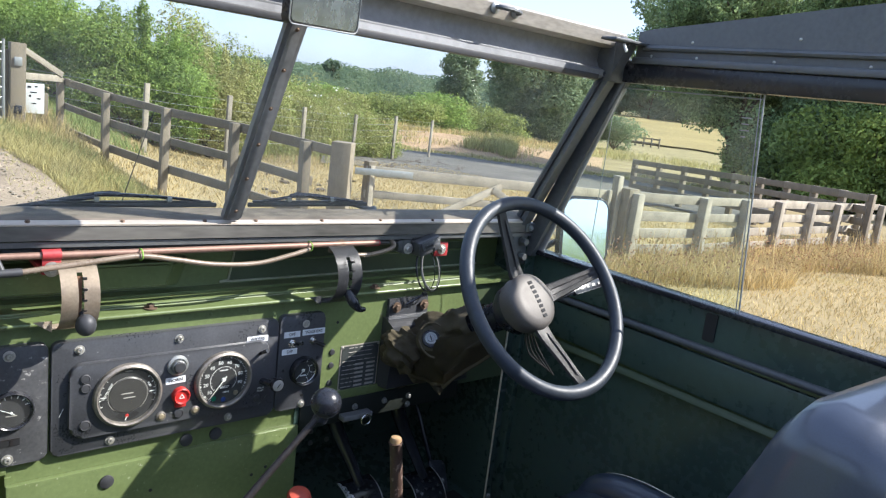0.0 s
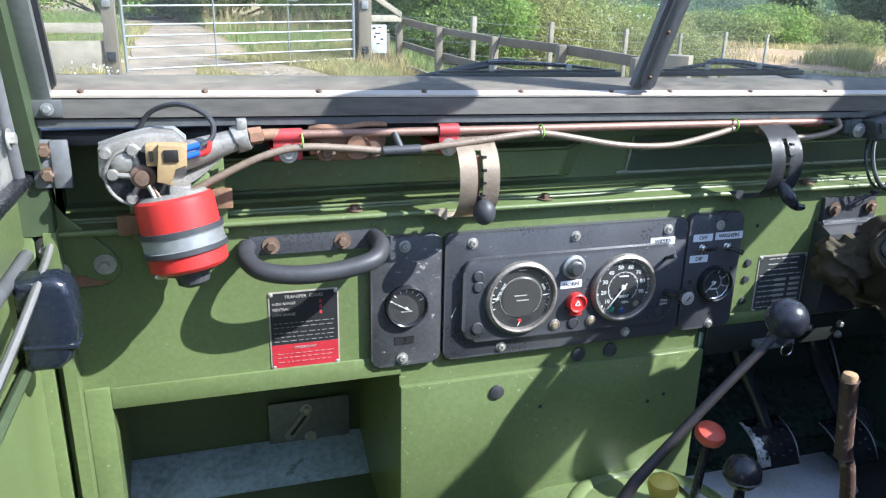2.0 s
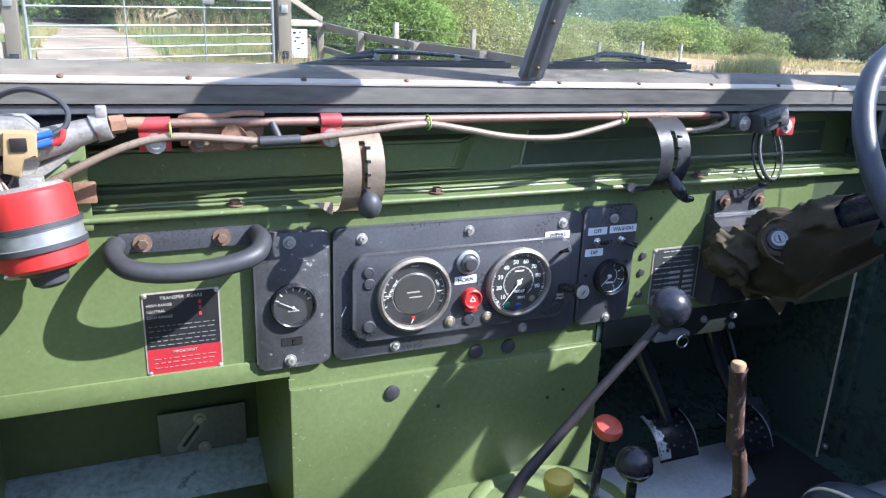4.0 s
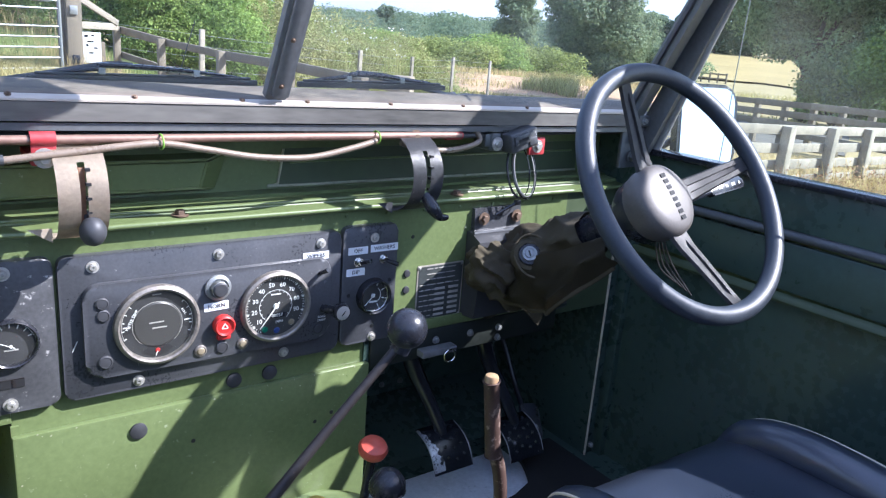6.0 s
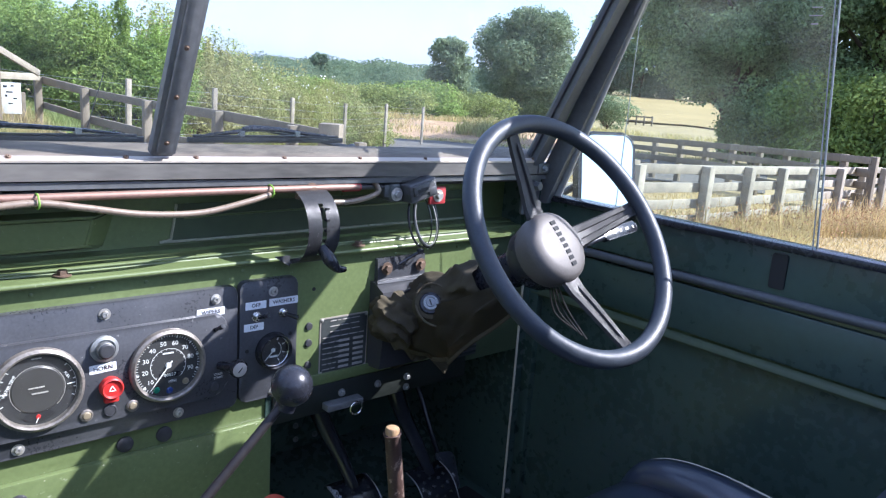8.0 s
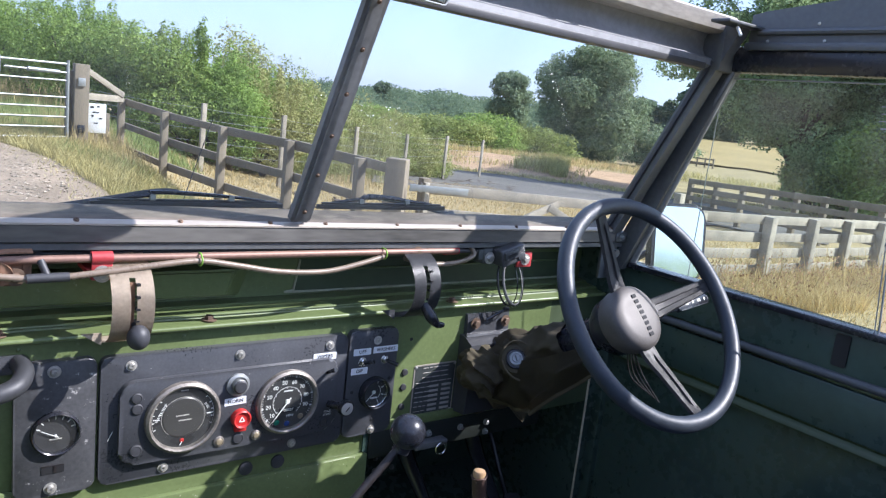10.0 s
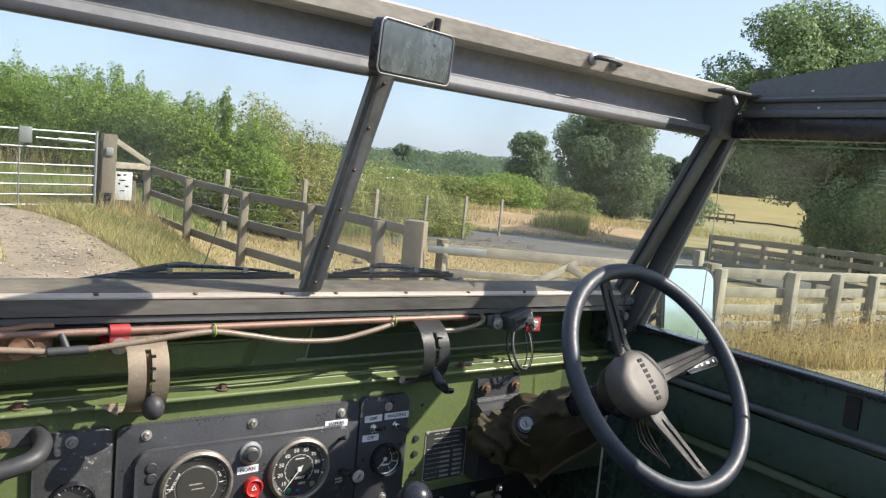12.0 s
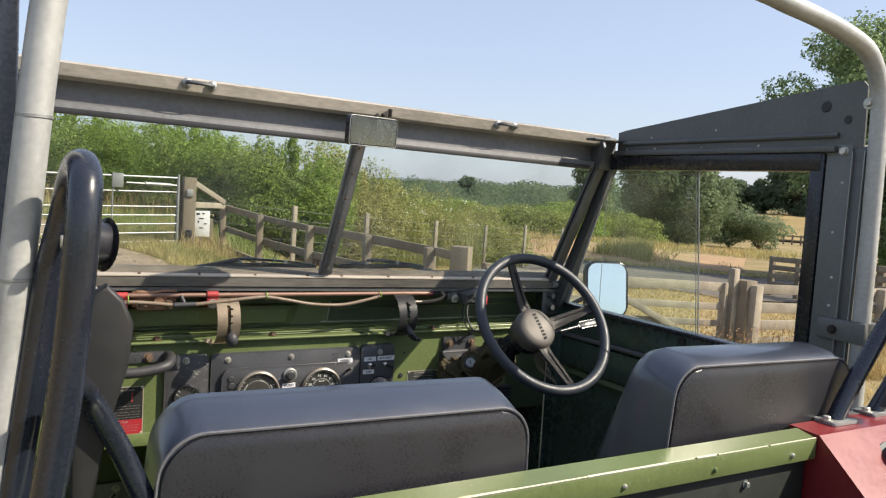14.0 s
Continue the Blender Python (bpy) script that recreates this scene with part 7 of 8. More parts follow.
part("arm", tube([(0.846, 0.03, 1.22), (0.90, 0.05, 1.23), (0.97, 0.03, 1.27)], 0.008, 10, 5), GLOSS, dm)

# bonnet, wings and wheels that carry the body
car = thing("front_body", "green bonnet and wings in front of the bulkhead", "body", (0, 0.9, 0.45), kind="structure")
part("bonnet", prism([(0.41, 1.12), (1.50, 0.86), (1.50, 0.60), (0.41, 0.60)], -0.55, 0.55), GREEN, car)
for sx in (-1, 1):
    part("wing", prism([(0.41, 0.95), (1.50, 0.78), (1.50, 0.55), (0.41, 0.55)], *sorted((sx * 0.56, sx * 0.84))), GREEN, car)
whip = thing("aerial", "thin black whip aerial leaning on the bonnet", "aerial", (0.20, 1.45, 0.87))
part("rod", tube([(0.200, 1.45, 0.872), (0.290, 1.45, 1.170), (0.365, 1.45, 1.412)], [0.0026, 0.0018, 0.0012], 8, 4), GLOSS, whip)
part("foot", lathe([(0.014, -0.004), (0.014, 0.008), (0.007, 0.022), (0, 0.024)], Matrix.Translation((0.200, 1.45, 0.874)), 16), RUBBER, whip)
for y in (1.0, -1.40):
    for sx in (-1, 1):
        whl = thing("road_wheel", "black off-road tyre on a steel rim", "wheel", (sx * 0.74, y, 0), group="road wheels")
        part("tyre", lathe([(0.21, -0.09), (0.33, -0.095), (0.365, -0.07), (0.37, 0.0), (0.365, 0.07), (0.33, 0.095), (0.21, 0.09)], Matrix.Translation((sx * 0.74, y, 0.37)) @ Matrix.Rotation(radians(90), 4, "Y"), 36), TYRE, whl)
        part("rim", lathe([(0, -0.05), (0.21, -0.06), (0.21, 0.06), (0, 0.05)], Matrix.Translation((sx * 0.74, y, 0.37)) @ Matrix.Rotation(radians(90), 4, "Y"), 28), GALV, whl)
part("chassis", join(box(-0.40, 0.40, -2.2, 1.4, 0.36, 0.50), box(-0.70, 0.70, 0.94, 1.06, 0.33, 0.41), box(-0.70, 0.70, -1.46, -1.34, 0.33, 0.41)), GLOSS, tub)

# ---- outdoors: land ----
def clamp(v, a=0.0, b=1.0):
    return max(a, min(b, v))


def smooth(v):
    v = clamp(v)
    return v * v * (3 - 2 * v)


def ground_z(x, y):
    """Height of the land: rising along the lane ahead, falling away to the right, a far field rising again."""
    s = 0.77 * x + 0.64 * y
    if s < 2:
        right = 0.0
    elif s < 40:
        right = -0.045 * (s - 2)
    elif s < 110:
        right = -1.71 - 0.016 * (s - 40)
    else:
        right = -2.83 + 0.036 * (s - 110) if s < 230 else 1.5 + 0.012 * (s - 230)
    left = 0.036 * clamp(y, 0, 14) + 0.006 * clamp(y - 14, 0, 200)
    turn = math.degrees(math.atan2(x + 0.46, y + 1.075))
    b = smooth((24 - turn) / 16)
    return right * (1 - b) + left * b


def spot(az, d, dz=0.0):
    """A place on the land by its bearing (degrees clockwise from ahead) and distance from the cab."""
    x, y = -0.46 + d * math.sin(radians(az)), -1.075 + d * math.cos(radians(az))
    return Vector((x, y, ground_z(x, y) + dz))


GRASSLAND = mat("dry_grass_ground", (0.28, 0.222, 0.118), 0.95, vary=0.34, big=0.35, fine=14, bump=0.7, wear=(0.26, 0.24, 0.10), wear_amount=0.3, wear_scale=0.5, spec=0.1)
GRAVEL = mat("pale_gravel_track", (0.285, 0.222, 0.160), 0.95, vary=0.5, big=1.3, fine=34, bump=1.0, wear=(0.155, 0.122, 0.083), wear_amount=0.27, wear_scale=4.5, spec=0.15)
YARD = mat("grey_trodden_yard", (0.135, 0.125, 0.110), 0.95, vary=0.4, big=0.3, fine=5, bump=0.7, wear=(0.34, 0.26, 0.15), wear_amount=0.2, wear_scale=0.6, spec=0.1)
SOIL = mat("dry_tan_bank", (0.37, 0.255, 0.155), 0.95, vary=0.3, big=0.6, fine=8, bump=0.7, wear=(0.28, 0.24, 0.09), wear_amount=0.2, wear_scale=1.0, spec=0.1)
FIELD = mat("cut_yellow_field", (0.30, 0.225, 0.105), 0.95, vary=0.28, big=0.06, fine=1.5, bump=0.3, spec=0.1)
xs = [-700, -400, -160, -80, -40, -24, -16] + [-12 + i * 0.8 for i in range(52)] + [31, 34, 38, 42, 47, 52, 58, 64, 72, 80, 95, 110, 135, 160, 200, 260, 330, 420, 700]
ys = [-700, -400, -160, -80, -40, -24, -16] + [-12 + i * 0.8 for i in range(58)] + [36, 39, 42, 47, 52, 58, 64, 72, 80, 95, 110, 135, 160, 200, 260, 330, 420, 700]


def sheet(pts_rows, lift):
    bm = bmesh.new()
    vs = [[bm.verts.new((x, y, ground_z(x, y) + lift + 0.025 * noise.noise(Vector((x * 0.5, y * 0.5, 0))))) for x, y in row] for row in pts_rows]
    for a, b in zip(vs, vs[1:]):
        for i in range(len(a) - 1):
            bm.faces.new((a[i], a[i + 1], b[i + 1], b[i]))
    return bm


solo("ground", sheet([[(x, y) for x in xs] for y in ys], 0), GRASSLAND, "dry yellow summer grass, patchy and trodden", "ground", kind="structure", sharp=180)


def lane_x(y):
    """Middle of the lane: straight to the gate, then bending left."""
    return -0.15 - 0.19 * smooth((y - 8) / 5) * 4 - (0.09 * (y - 13) if y > 13 else 0) - (0.02 * (y - 20) ** 1.8 if y > 20 else 0)


def lane_half(y):
    return 1.55 - 0.70 * smooth((y - 8.5) / 4)


rows = []
for i in range(90):
    y = -14 + i * 0.6
    rows.append([(lane_x(y) + u * lane_half(y) + 0.16 * noise.noise(Vector((y * 0.9, u * 2, 5))), y) for u in (-1, -0.75, -0.5, -0.25, 0, 0.25, 0.5, 0.75, 1)])
solo("track", sheet(rows, 0.022), GRAVEL, "pale gravel lane with a few grass tufts", "track", kind="structure", sharp=180)


def fan(az0, az1, d0, d1, n=14, m=10, wob=0.12):
    return [[(lambda p: (p.x, p.y))(spot(az0 + (az1 - az0) * i / n, (d0 + (d1 - d0) * j / m) * (1 + (wob * noise.noise(Vector((i * 0.5, j, 3))) if j in (0, m) else 0)))) for i in range(n + 1)] for j in range(m + 1)]


solo("yard", sheet(fan(31, 64, 21, 40), 0.03), YARD, "grey trodden yard with dung and dry soil", "yard", kind="structure", sharp=180)
bank = sheet(fan(34, 52, 41, 60, 22, 14, wob=0.06), 0.05)
for v in bank.verts:
    far = math.hypot(v.co.x + 0.46, v.co.y + 1.075)
    turn = math.degrees(math.atan2(v.co.x + 0.46, v.co.y + 1.075))
    v.co.z += (0.55 + 0.35 * noise.noise(v.co * 0.35)) * smooth((far - 42) / 7) * smooth((60 - far) / 5) * smooth((turn - 33.5) / 5) * smooth((49.5 - turn) / 6)
solo("soil_bank", bank, SOIL, "dry tan soil bank behind the yard", "bank", kind="structure", sharp=180)
solo("far_field", sheet(fan(50, 66, 118, 210, wob=0.03), 0.25), FIELD, "cut yellow field on a far slope", "field", kind="structure", sharp=180)

# ---- fences and gates ----
POST = mat("weathered_fence_wood", (0.19, 0.157, 0.113), 0.85, vary=0.3, big=5, fine=60, bump=0.5, wear=(0.13, 0.115, 0.09), wear_amount=0.25, wear_scale=6, random_tint=0.22, stretch=(1, 1, 0.25))
PALE = mat("sun_bleached_wood", (0.295, 0.258, 0.20), 0.85, vary=0.4, big=5, fine=60, bump=0.45, wear=(0.26, 0.21, 0.15), wear_amount=0.25, wear_scale=6, random_tint=0.2)
GATE = mat("galvanised_gate", (0.26, 0.27, 0.262), 0.45, 0.35, vary=0.14, big=6, fine=80, bump=0.05, wear=(0.38, 0.38, 0.37), wear_amount=0.1, wear_scale=12)
SIGN = mat("white_notice_board", (0.60, 0.61, 0.61), 0.5, vary=0.06, big=8, fine=60, bump=0.02, wear=(0.5, 0.5, 0.46), wear_amount=0.1, wear_scale=9)


def stake(a, b, wide, deep, bevel=0.008):
    """A squared post or rail from a to b."""
    a, b = Vector(a), Vector(b)
    length = (b - a).length
    return shaped(box(-wide / 2, wide / 2, -deep / 2, deep / 2, 0, length, bevel), between(a, b))


def board(a, b, tall, thick):
    """A board laid on edge from a to b."""
    a, b = Vector(a), Vector(b)
    d = (b - a).normalized()
    x = d
    y = Vector((0, 0, 1)).cross(x).normalized()
    z = x.cross(y)
    m = Matrix((x, y, z)).transposed().to_4x4()
    m.translation = a
    return shaped(box(0, (b - a).length, -thick / 2, thick / 2, -tall / 2, tall / 2, 0.004), m)


def rail_fence(name, label, pts, tops, rails, tall=0.085, thick=0.04, post=0.1, ma=None, over=0.06, jitter=0.02, group="", far=False):
    """Posts at pts with their top heights, and rails so far below the tops."""
    rnd = random.Random(hash(name) % 97)
    f = thing(name, label, "fence", Vector((*pts[0], ground_z(*pts[0]))), group=group)
    for (x, y), z in zip(pts, tops):
        g = ground_z(x, y)
        part("post", stake((x, y, g - 0.05), (x + rnd.uniform(-jitter, jitter), y, z + over), post, post), ma or POST, f)
    for i in range(len(pts) - 1):
        (x0, y0), (x1, y1) = pts[i], pts[i + 1]
        n = Vector((y1 - y0, x0 - x1, 0)).normalized() * (post / 2 + thick / 2)
        if n.y > 0:
            n = -n
        if far:
            n = -n
        for r in rails:
            a = Vector((x0, y0, tops[i] - r)) + n
            b = Vector((x1, y1, tops[i + 1] - r)) + n
            e = (b - a).normalized() * 0.03
            part("rail", board(a - e, b + e, tall * rnd.uniform(0.9, 1.1), thick), ma or POST, f)
    return f


FENCE = [(2.18, 12.35), (2.57, 12.05), (2.79, 10.40), (3.06, 8.78), (3.33, 7.25), (3.57, 5.95)]
rail_fence("post_and_rail_fence", "weathered grey post and rail fence beside the lane", FENCE[1:], [1.088, 1.005, 0.955, 0.945, 0.905], (0.05, 0.43, 0.80), tall=0.105, over=0.0, far=True)
big = thing("gate_post", "thick weathered timber gate post with hinge", "post", (3.63, 5.33, ground_z(3.63, 5.33)))
part("post", stake((3.63, 5.33, -0.4), (3.64, 5.34, 0.978), 0.21, 0.21, 0.015), POST, big)
part("side_stub", stake((3.95, 5.28, -0.4), (3.95, 5.28, 0.80), 0.10, 0.10), POST, big)
part("rail", board((3.62, 5.95, 0.865), (3.68, 5.44, 0.85), 0.10, 0.04), POST, big)
P0, P1 = Vector((3.74, 5.30, 0)), Vector((7.12, 4.50, 0))
gt = thing("field_gate", "wooden field gate with galvanised hinge strap and diagonal brace", "gate", (5.4, 4.9, ground_z(5.4, 4.9)))
for z0, z1, tl in ((0.70, 0.60, 0.11), (0.46, 0.35, 0.08), (0.26, 0.14, 0.08), (0.06, -0.06, 0.08), (-0.14, -0.27, 0.08)):
    part("bar", board((P0.x + 0.15, P0.y - 0.035, z0), (P1.x - 0.1, P1.y + 0.02, z1), tl, 0.035), PALE, gt)
part("brace", board((P0.x + 0.2, P0.y - 0.07, -0.12), (P0.x + 1.75, P0.y - 0.44, 0.62), 0.08, 0.03), PALE, gt)
part("brace", board((P1.x - 1.75, P1.y + 0.38, 0.58), (P1.x - 0.2, P1.y + 0.01, -0.2), 0.08, 0.03), PALE, gt)
part("stile", stake((P0.x + 0.2, P0.y - 0.05, -0.2), (P0.x + 0.2, P0.y - 0.05, 0.76), 0.09, 0.06), PALE, gt)
part("stile", stake((P1.x - 0.12, P1.y + 0.02, -0.32), (P1.x - 0.12, P1.y + 0.02, 0.66), 0.09, 0.06), PALE, gt)
part("hinge_strap", board((P0.x - 0.02, P0.y - 0.09, 0.705), (P0.x + 0.62, P0.y - 0.24, 0.69), 0.07, 0.012), GALV, gt, "galvanised hinge strap")
shut = thing("gate_post", "weathered timber shutting post beside the field gate", "post", (7.28, 4.44, ground_z(7.28, 4.44)))
part("post", stake((7.28, 4.44, -0.7), (7.28, 4.44, 0.70), 0.22, 0.20, 0.012), POST, shut)
part("pale_post", stake((7.14, 4.50, -0.7), (7.14, 4.50, 0.84), 0.10, 0.10, 0.012), PALE, shut)
PEN = [(7.30, 4.30), (8.88, 4.30), (10.30, 4.45), (11.70, 4.60), (13.20, 4.75), (14.7, 4.9), (16.3, 5.1), (18.0, 5.3)]
rail_fence("stock_fence", "sun-bleached board stock fence standing in tall dry grass", PEN, [0.60 - 0.055 * i for i in range(8)], (0.0, 0.24, 0.46, 0.68), tall=0.13, thick=0.03, post=0.13, ma=PALE, over=0.05, far=True)
FARP = [(lambda p: (p.x, p.y))(spot(54.5 + i * 1.75, 24 - i * 0.75)) for i in range(10)]
rail_fence("pen_fence", "grey weathered board fence of the far pen", FARP, [ground_z(*p) + 1.12 for p in FARP], (0.0, 0.25, 0.5, 0.75), tall=0.15, thick=0.03, post=0.14, ma=POST, over=0.08, far=True)

# galvanised lane gate
LA, LB = Vector((-1.62, 10.05, 0)), Vector((1.62, 11.18, 0))
lg_ = thing("lane_gate", "galvanised seven-bar farm gate across the lane, closed", "gate", (LA + LB) / 2 + Vector((0, 0, 0.4)))
span = LB - LA
for k, h in enumerate((1.045, 0.81, 0.57, 0.43, 0.288, 0.145, 0.0)):
    part("bar", tube([LA + Vector((0, 0, 0.44 + h)), LB + Vector((0, 0, 0.49 + h))], 0.0125 if k else 0.016, 8, 2), GATE, lg_)
for f_ in (0.0, 0.355, 0.68, 1.0):
    p = LA + span * f_
    r_ = 0.022 if f_ in (0.0, 1.0) else 0.012
    part("upright", tube([p + Vector((0, -0.01, 0.41 + 0.05 * f_)), p + Vector((0, -0.01, 1.54 + 0.05 * f_))], r_, 8, 2), GATE, lg_)
p = LA + span * 0.70
part("latch_plate", box(p.x - 0.075, p.x + 0.085, p.y - 0.06, p.y - 0.04, 1.34, 1.56, 0.004), GATE, lg_, "pale latch plate")
part("spring_bar", tube([LA + span * 0.74 + Vector((0, -0.04, 1.42)), LA + span * 0.99 + Vector((0, -0.04, 1.41))], 0.014, 8, 2), GATE, lg_)
part("spring_cover", tube([LA + span * 0.83 + Vector((0, -0.04, 1.418)), LA + span * 0.96 + Vector((0, -0.04, 1.412))], 0.030, 10, 2), GALV, lg_)
for x, y, w, h0, h1, lab in ((1.80, 11.25, 0.20, 0.2, 1.56, "weathered timber gate post with a padlock"), (1.66, 11.32, 0.10, 0.2, 1.45, "slim timber slam post"), (-1.78, 10.0, 0.17, 0.1, 1.62, "weathered timber gate post with hinge")):
    gp = thing("gate_post", lab, "post", (x, y, h0), group="lane gate posts")
    part("post", stake((x, y, h0), (x + 0.01, y, h1), w, w, 0.012), POST, gp)
    if w > 0.12:
        for z in (1.30, 0.62):
            part("fitting", box(x - 0.05, x + 0.05, y - w / 2 - 0.03, y - w / 2, z - 0.06, z + 0.06, 0.004), GALV if z > 1 else GLOSS, gp)
hur = thing("side_rails", "short rails and diagonal brace beside the gate post", "fence", (2.2, 11.6, 0.3))
part("brace", board((1.86, 11.32, 1.50), (2.57, 11.95, 1.14), 0.09, 0.04), PALE, hur)
part("rail", board((1.88, 11.30, 1.10), (2.57, 11.98, 1.08), 0.10, 0.04), PALE, hur)
part("post", stake((2.24, 11.58, 0.1), (2.24, 11.58, 0.86), 0.09, 0.09), POST, hur)
sg = thing("notice", "small white notice board with unreadable marks", "sign", (2.04, 11.36, 0.5))
part("board", box(1.93, 2.19, 11.36, 11.375, 0.56, 1.0, 0.003), SIGN, sg)
rnd = random.Random(8)
for k, (x, z, w, h) in enumerate(((1.965, 0.93, 0.05, 0.03), (2.06, 0.945, 0.04, 0.02), (2.00, 0.86, 0.09, 0.018), (1.985, 0.80, 0.03, 0.03), (2.09, 0.77, 0.05, 0.02), (2.02, 0.70, 0.06, 0.016))):
    part("mark", box(x, x + w, 11.356, 11.3605, z, z + h), GLOSS, sg)
part("stand", stake((2.06, 11.40, 0.1), (2.06, 11.40, 0.9), 0.06, 0.05), POST, sg)
lf = thing("hurdle", "pale boarded hurdle between two posts beside the lane gate", "fence", (-2.3, 9.8, 0.3))
part("post", stake((-2.62, 9.75, 0.1), (-2.64, 9.75, 1.55), 0.20, 0.18), PALE, lf)
part("rail", board((-2.60, 9.70, 0.98), (-1.80, 9.95, 0.98), 0.12, 0.04), PALE, lf)
part("panel", board((-2.55, 9.74, 0.62), (-1.86, 9.98, 0.62), 0.40, 0.03), PALE, lf, "grey-white weathered panel")
# wire fence at the hedge's foot
wire = thing("wire_fence", "wooden stakes with plain wires at the foot of the hedge", "fence", spot(16, 15.5))
WP = [Vector((x, y, ground_z(x, y))) for x, y in ((2.3, 13.9), (4.31, 13.27), (6.12, 13.67), (9.3, 16.2), (12.97, 19.38), (15.82, 21.09), (20.6, 24.9))]
WTOP = (1.24, 1.10, 1.00, 0.78, 0.55, 0.53, 0.30)
for p, z in zip(WP, WTOP):
    part("post", stake(p - Vector((0, 0, 0.1)), Vector((p.x + 0.02, p.y, z)), 0.09, 0.09), PALE, wire)
WP = [Vector((p.x, p.y, z - 1.22)) for p, z in zip(WP, WTOP)]
for a, b in zip(WP, WP[1:]):
    for h in (1.12, 0.92, 0.72, 0.5, 0.28):
        part("wire", tube([a + Vector((0, 0, h)), (a + b) / 2 + Vector((0, 0, h - 0.015)), b + Vector((0, 0, h))], 0.004, 4, 3), GALV, wire)
hfence = thing("field_rails", "low wooden rails at the edge of the yellow field", "fence", spot(54.5, 112))
for i in range(6):
    p, q = spot(53 + i * 0.55, 112), spot(53.55 + i * 0.55, 112)
    part("post", stake(p, p + Vector((0, 0, 1.5)), 0.18, 0.18), POST, hfence)
    if i < 5:
        part("rail", board(p + Vector((0, 0, 1.3)), q + Vector((0, 0, 1.3)), 0.2, 0.06), POST, hfence)
        part("rail", board(p + Vector((0, 0, 0.7)), q + Vector((0, 0, 0.7)), 0.2, 0.06), POST, hfence)

# ---- plants ----
def leaf_mat(name, base, through=0.35, spread=0.35):
    m = mat(name, base, 0.6, vary=0.25, big=0.8, fine=6, bump=0.0, random_tint=spread, spec=0.1)
    n, link = m.node_tree.nodes, m.node_tree.links.new
    shader, out = n["Principled BSDF"], n["Material Output"]
    thin, both = n.new("ShaderNodeBsdfTranslucent"), n.new("ShaderNodeMixShader")
    both.inputs[0].default_value = through
    link(shader.inputs["Base Color"].links[0].from_socket, thin.inputs["Color"])
    link(shader.outputs[0], both.inputs[1])
    link(thin.outputs[0], both.inputs[2])
    link(both.outputs[0], out.inputs[0])
    return m


HEDGE = leaf_mat("hedge_leaves", (0.245, 0.338, 0.092), 0.48, 0.42)
WEEDGREEN = leaf_mat("green_weed_leaves", (0.27, 0.31, 0.10), 0.4, 0.4)
SCRUBLEAF = leaf_mat("tall_weed_leaves", (0.33, 0.325, 0.13))
TREELEAF = leaf_mat("tree_leaves", (0.25, 0.335, 0.165), 0.5, 0.45)
# Leaf green paled and greyed to carry distance haze.
OAKLEAF = leaf_mat("hazed_oak_leaves", (0.21, 0.268, 0.152), 0.4, 0.25)
DARKLEAF = leaf_mat("dark_tree_leaves", (0.27, 0.35, 0.13), 0.45)
# Haze of the far woods is in this tone and its low variation.
FARLEAF = leaf_mat("hazed_far_leaves", (0.15, 0.205, 0.125), 0.5, 0.15)
BRIGHTLEAF = leaf_mat("bright_leaves", (0.23, 0.30, 0.08))
STRAW = leaf_mat("dry_grass_blades", (0.49, 0.38, 0.185), 0.3, 0.35)
VERGE = leaf_mat("verge_grass_blades", (0.43, 0.375, 0.165), 0.35, 0.4)
LUSH = leaf_mat("green_grass_blades", (0.23, 0.285, 0.105), 0.4, 0.35)
FLOWER = leaf_mat("white_flower_heads", (0.70, 0.70, 0.60), 0.3, 0.15)
BARK = mat("tree_bark", (0.085, 0.065, 0.045), 0.9, vary=0.4, big=4, fine=40, bump=0.6, wear=(0.16, 0.14, 0.11), wear_amount=0.2, wear_scale=6)
rng = np.random.default_rng(7)


def cards(name, pts, nor, size, ratio=0.55, bend=0.25):
    """One mesh of small pointed leaves: each a folded pair of triangles about a place, facing near a normal."""
    k = len(pts)
    nor = nor + rng.normal(0, 0.75, (k, 3))
    nor /= np.linalg.norm(nor, axis=1)[:, None] + 1e-9
    ref = rng.normal(0, 1, (k, 3))
    a = np.cross(nor, ref)
    a /= np.linalg.norm(a, axis=1)[:, None] + 1e-9
    b = np.cross(nor, a)
    s = (size * rng.uniform(0.6, 1.4, k))[:, None]
    v = np.empty((k, 4, 3))
    v[:, 0] = pts - a * s
    v[:, 1] = pts + b * s * ratio + nor * s * bend
    v[:, 2] = pts + a * s
    v[:, 3] = pts - b * s * ratio + nor * s * bend
    me = bpy.data.meshes.new(name)
    me.vertices.add(k * 4)
    me.vertices.foreach_set("co", v.astype(np.float32).ravel())
    idx = np.arange(k * 4).reshape(k, 4)
    faces = np.stack([idx[:, [0, 1, 2]], idx[:, [0, 2, 3]]], 1).reshape(-1, 3)
    me.loops.add(faces.size)
    me.loops.foreach_set("vertex_index", faces.astype(np.int32).ravel())
    me.polygons.add(len(faces))
    me.polygons.foreach_set("loop_start", np.arange(0, faces.size, 3, dtype=np.int32))
    me.update()
    me.validate()
    return me


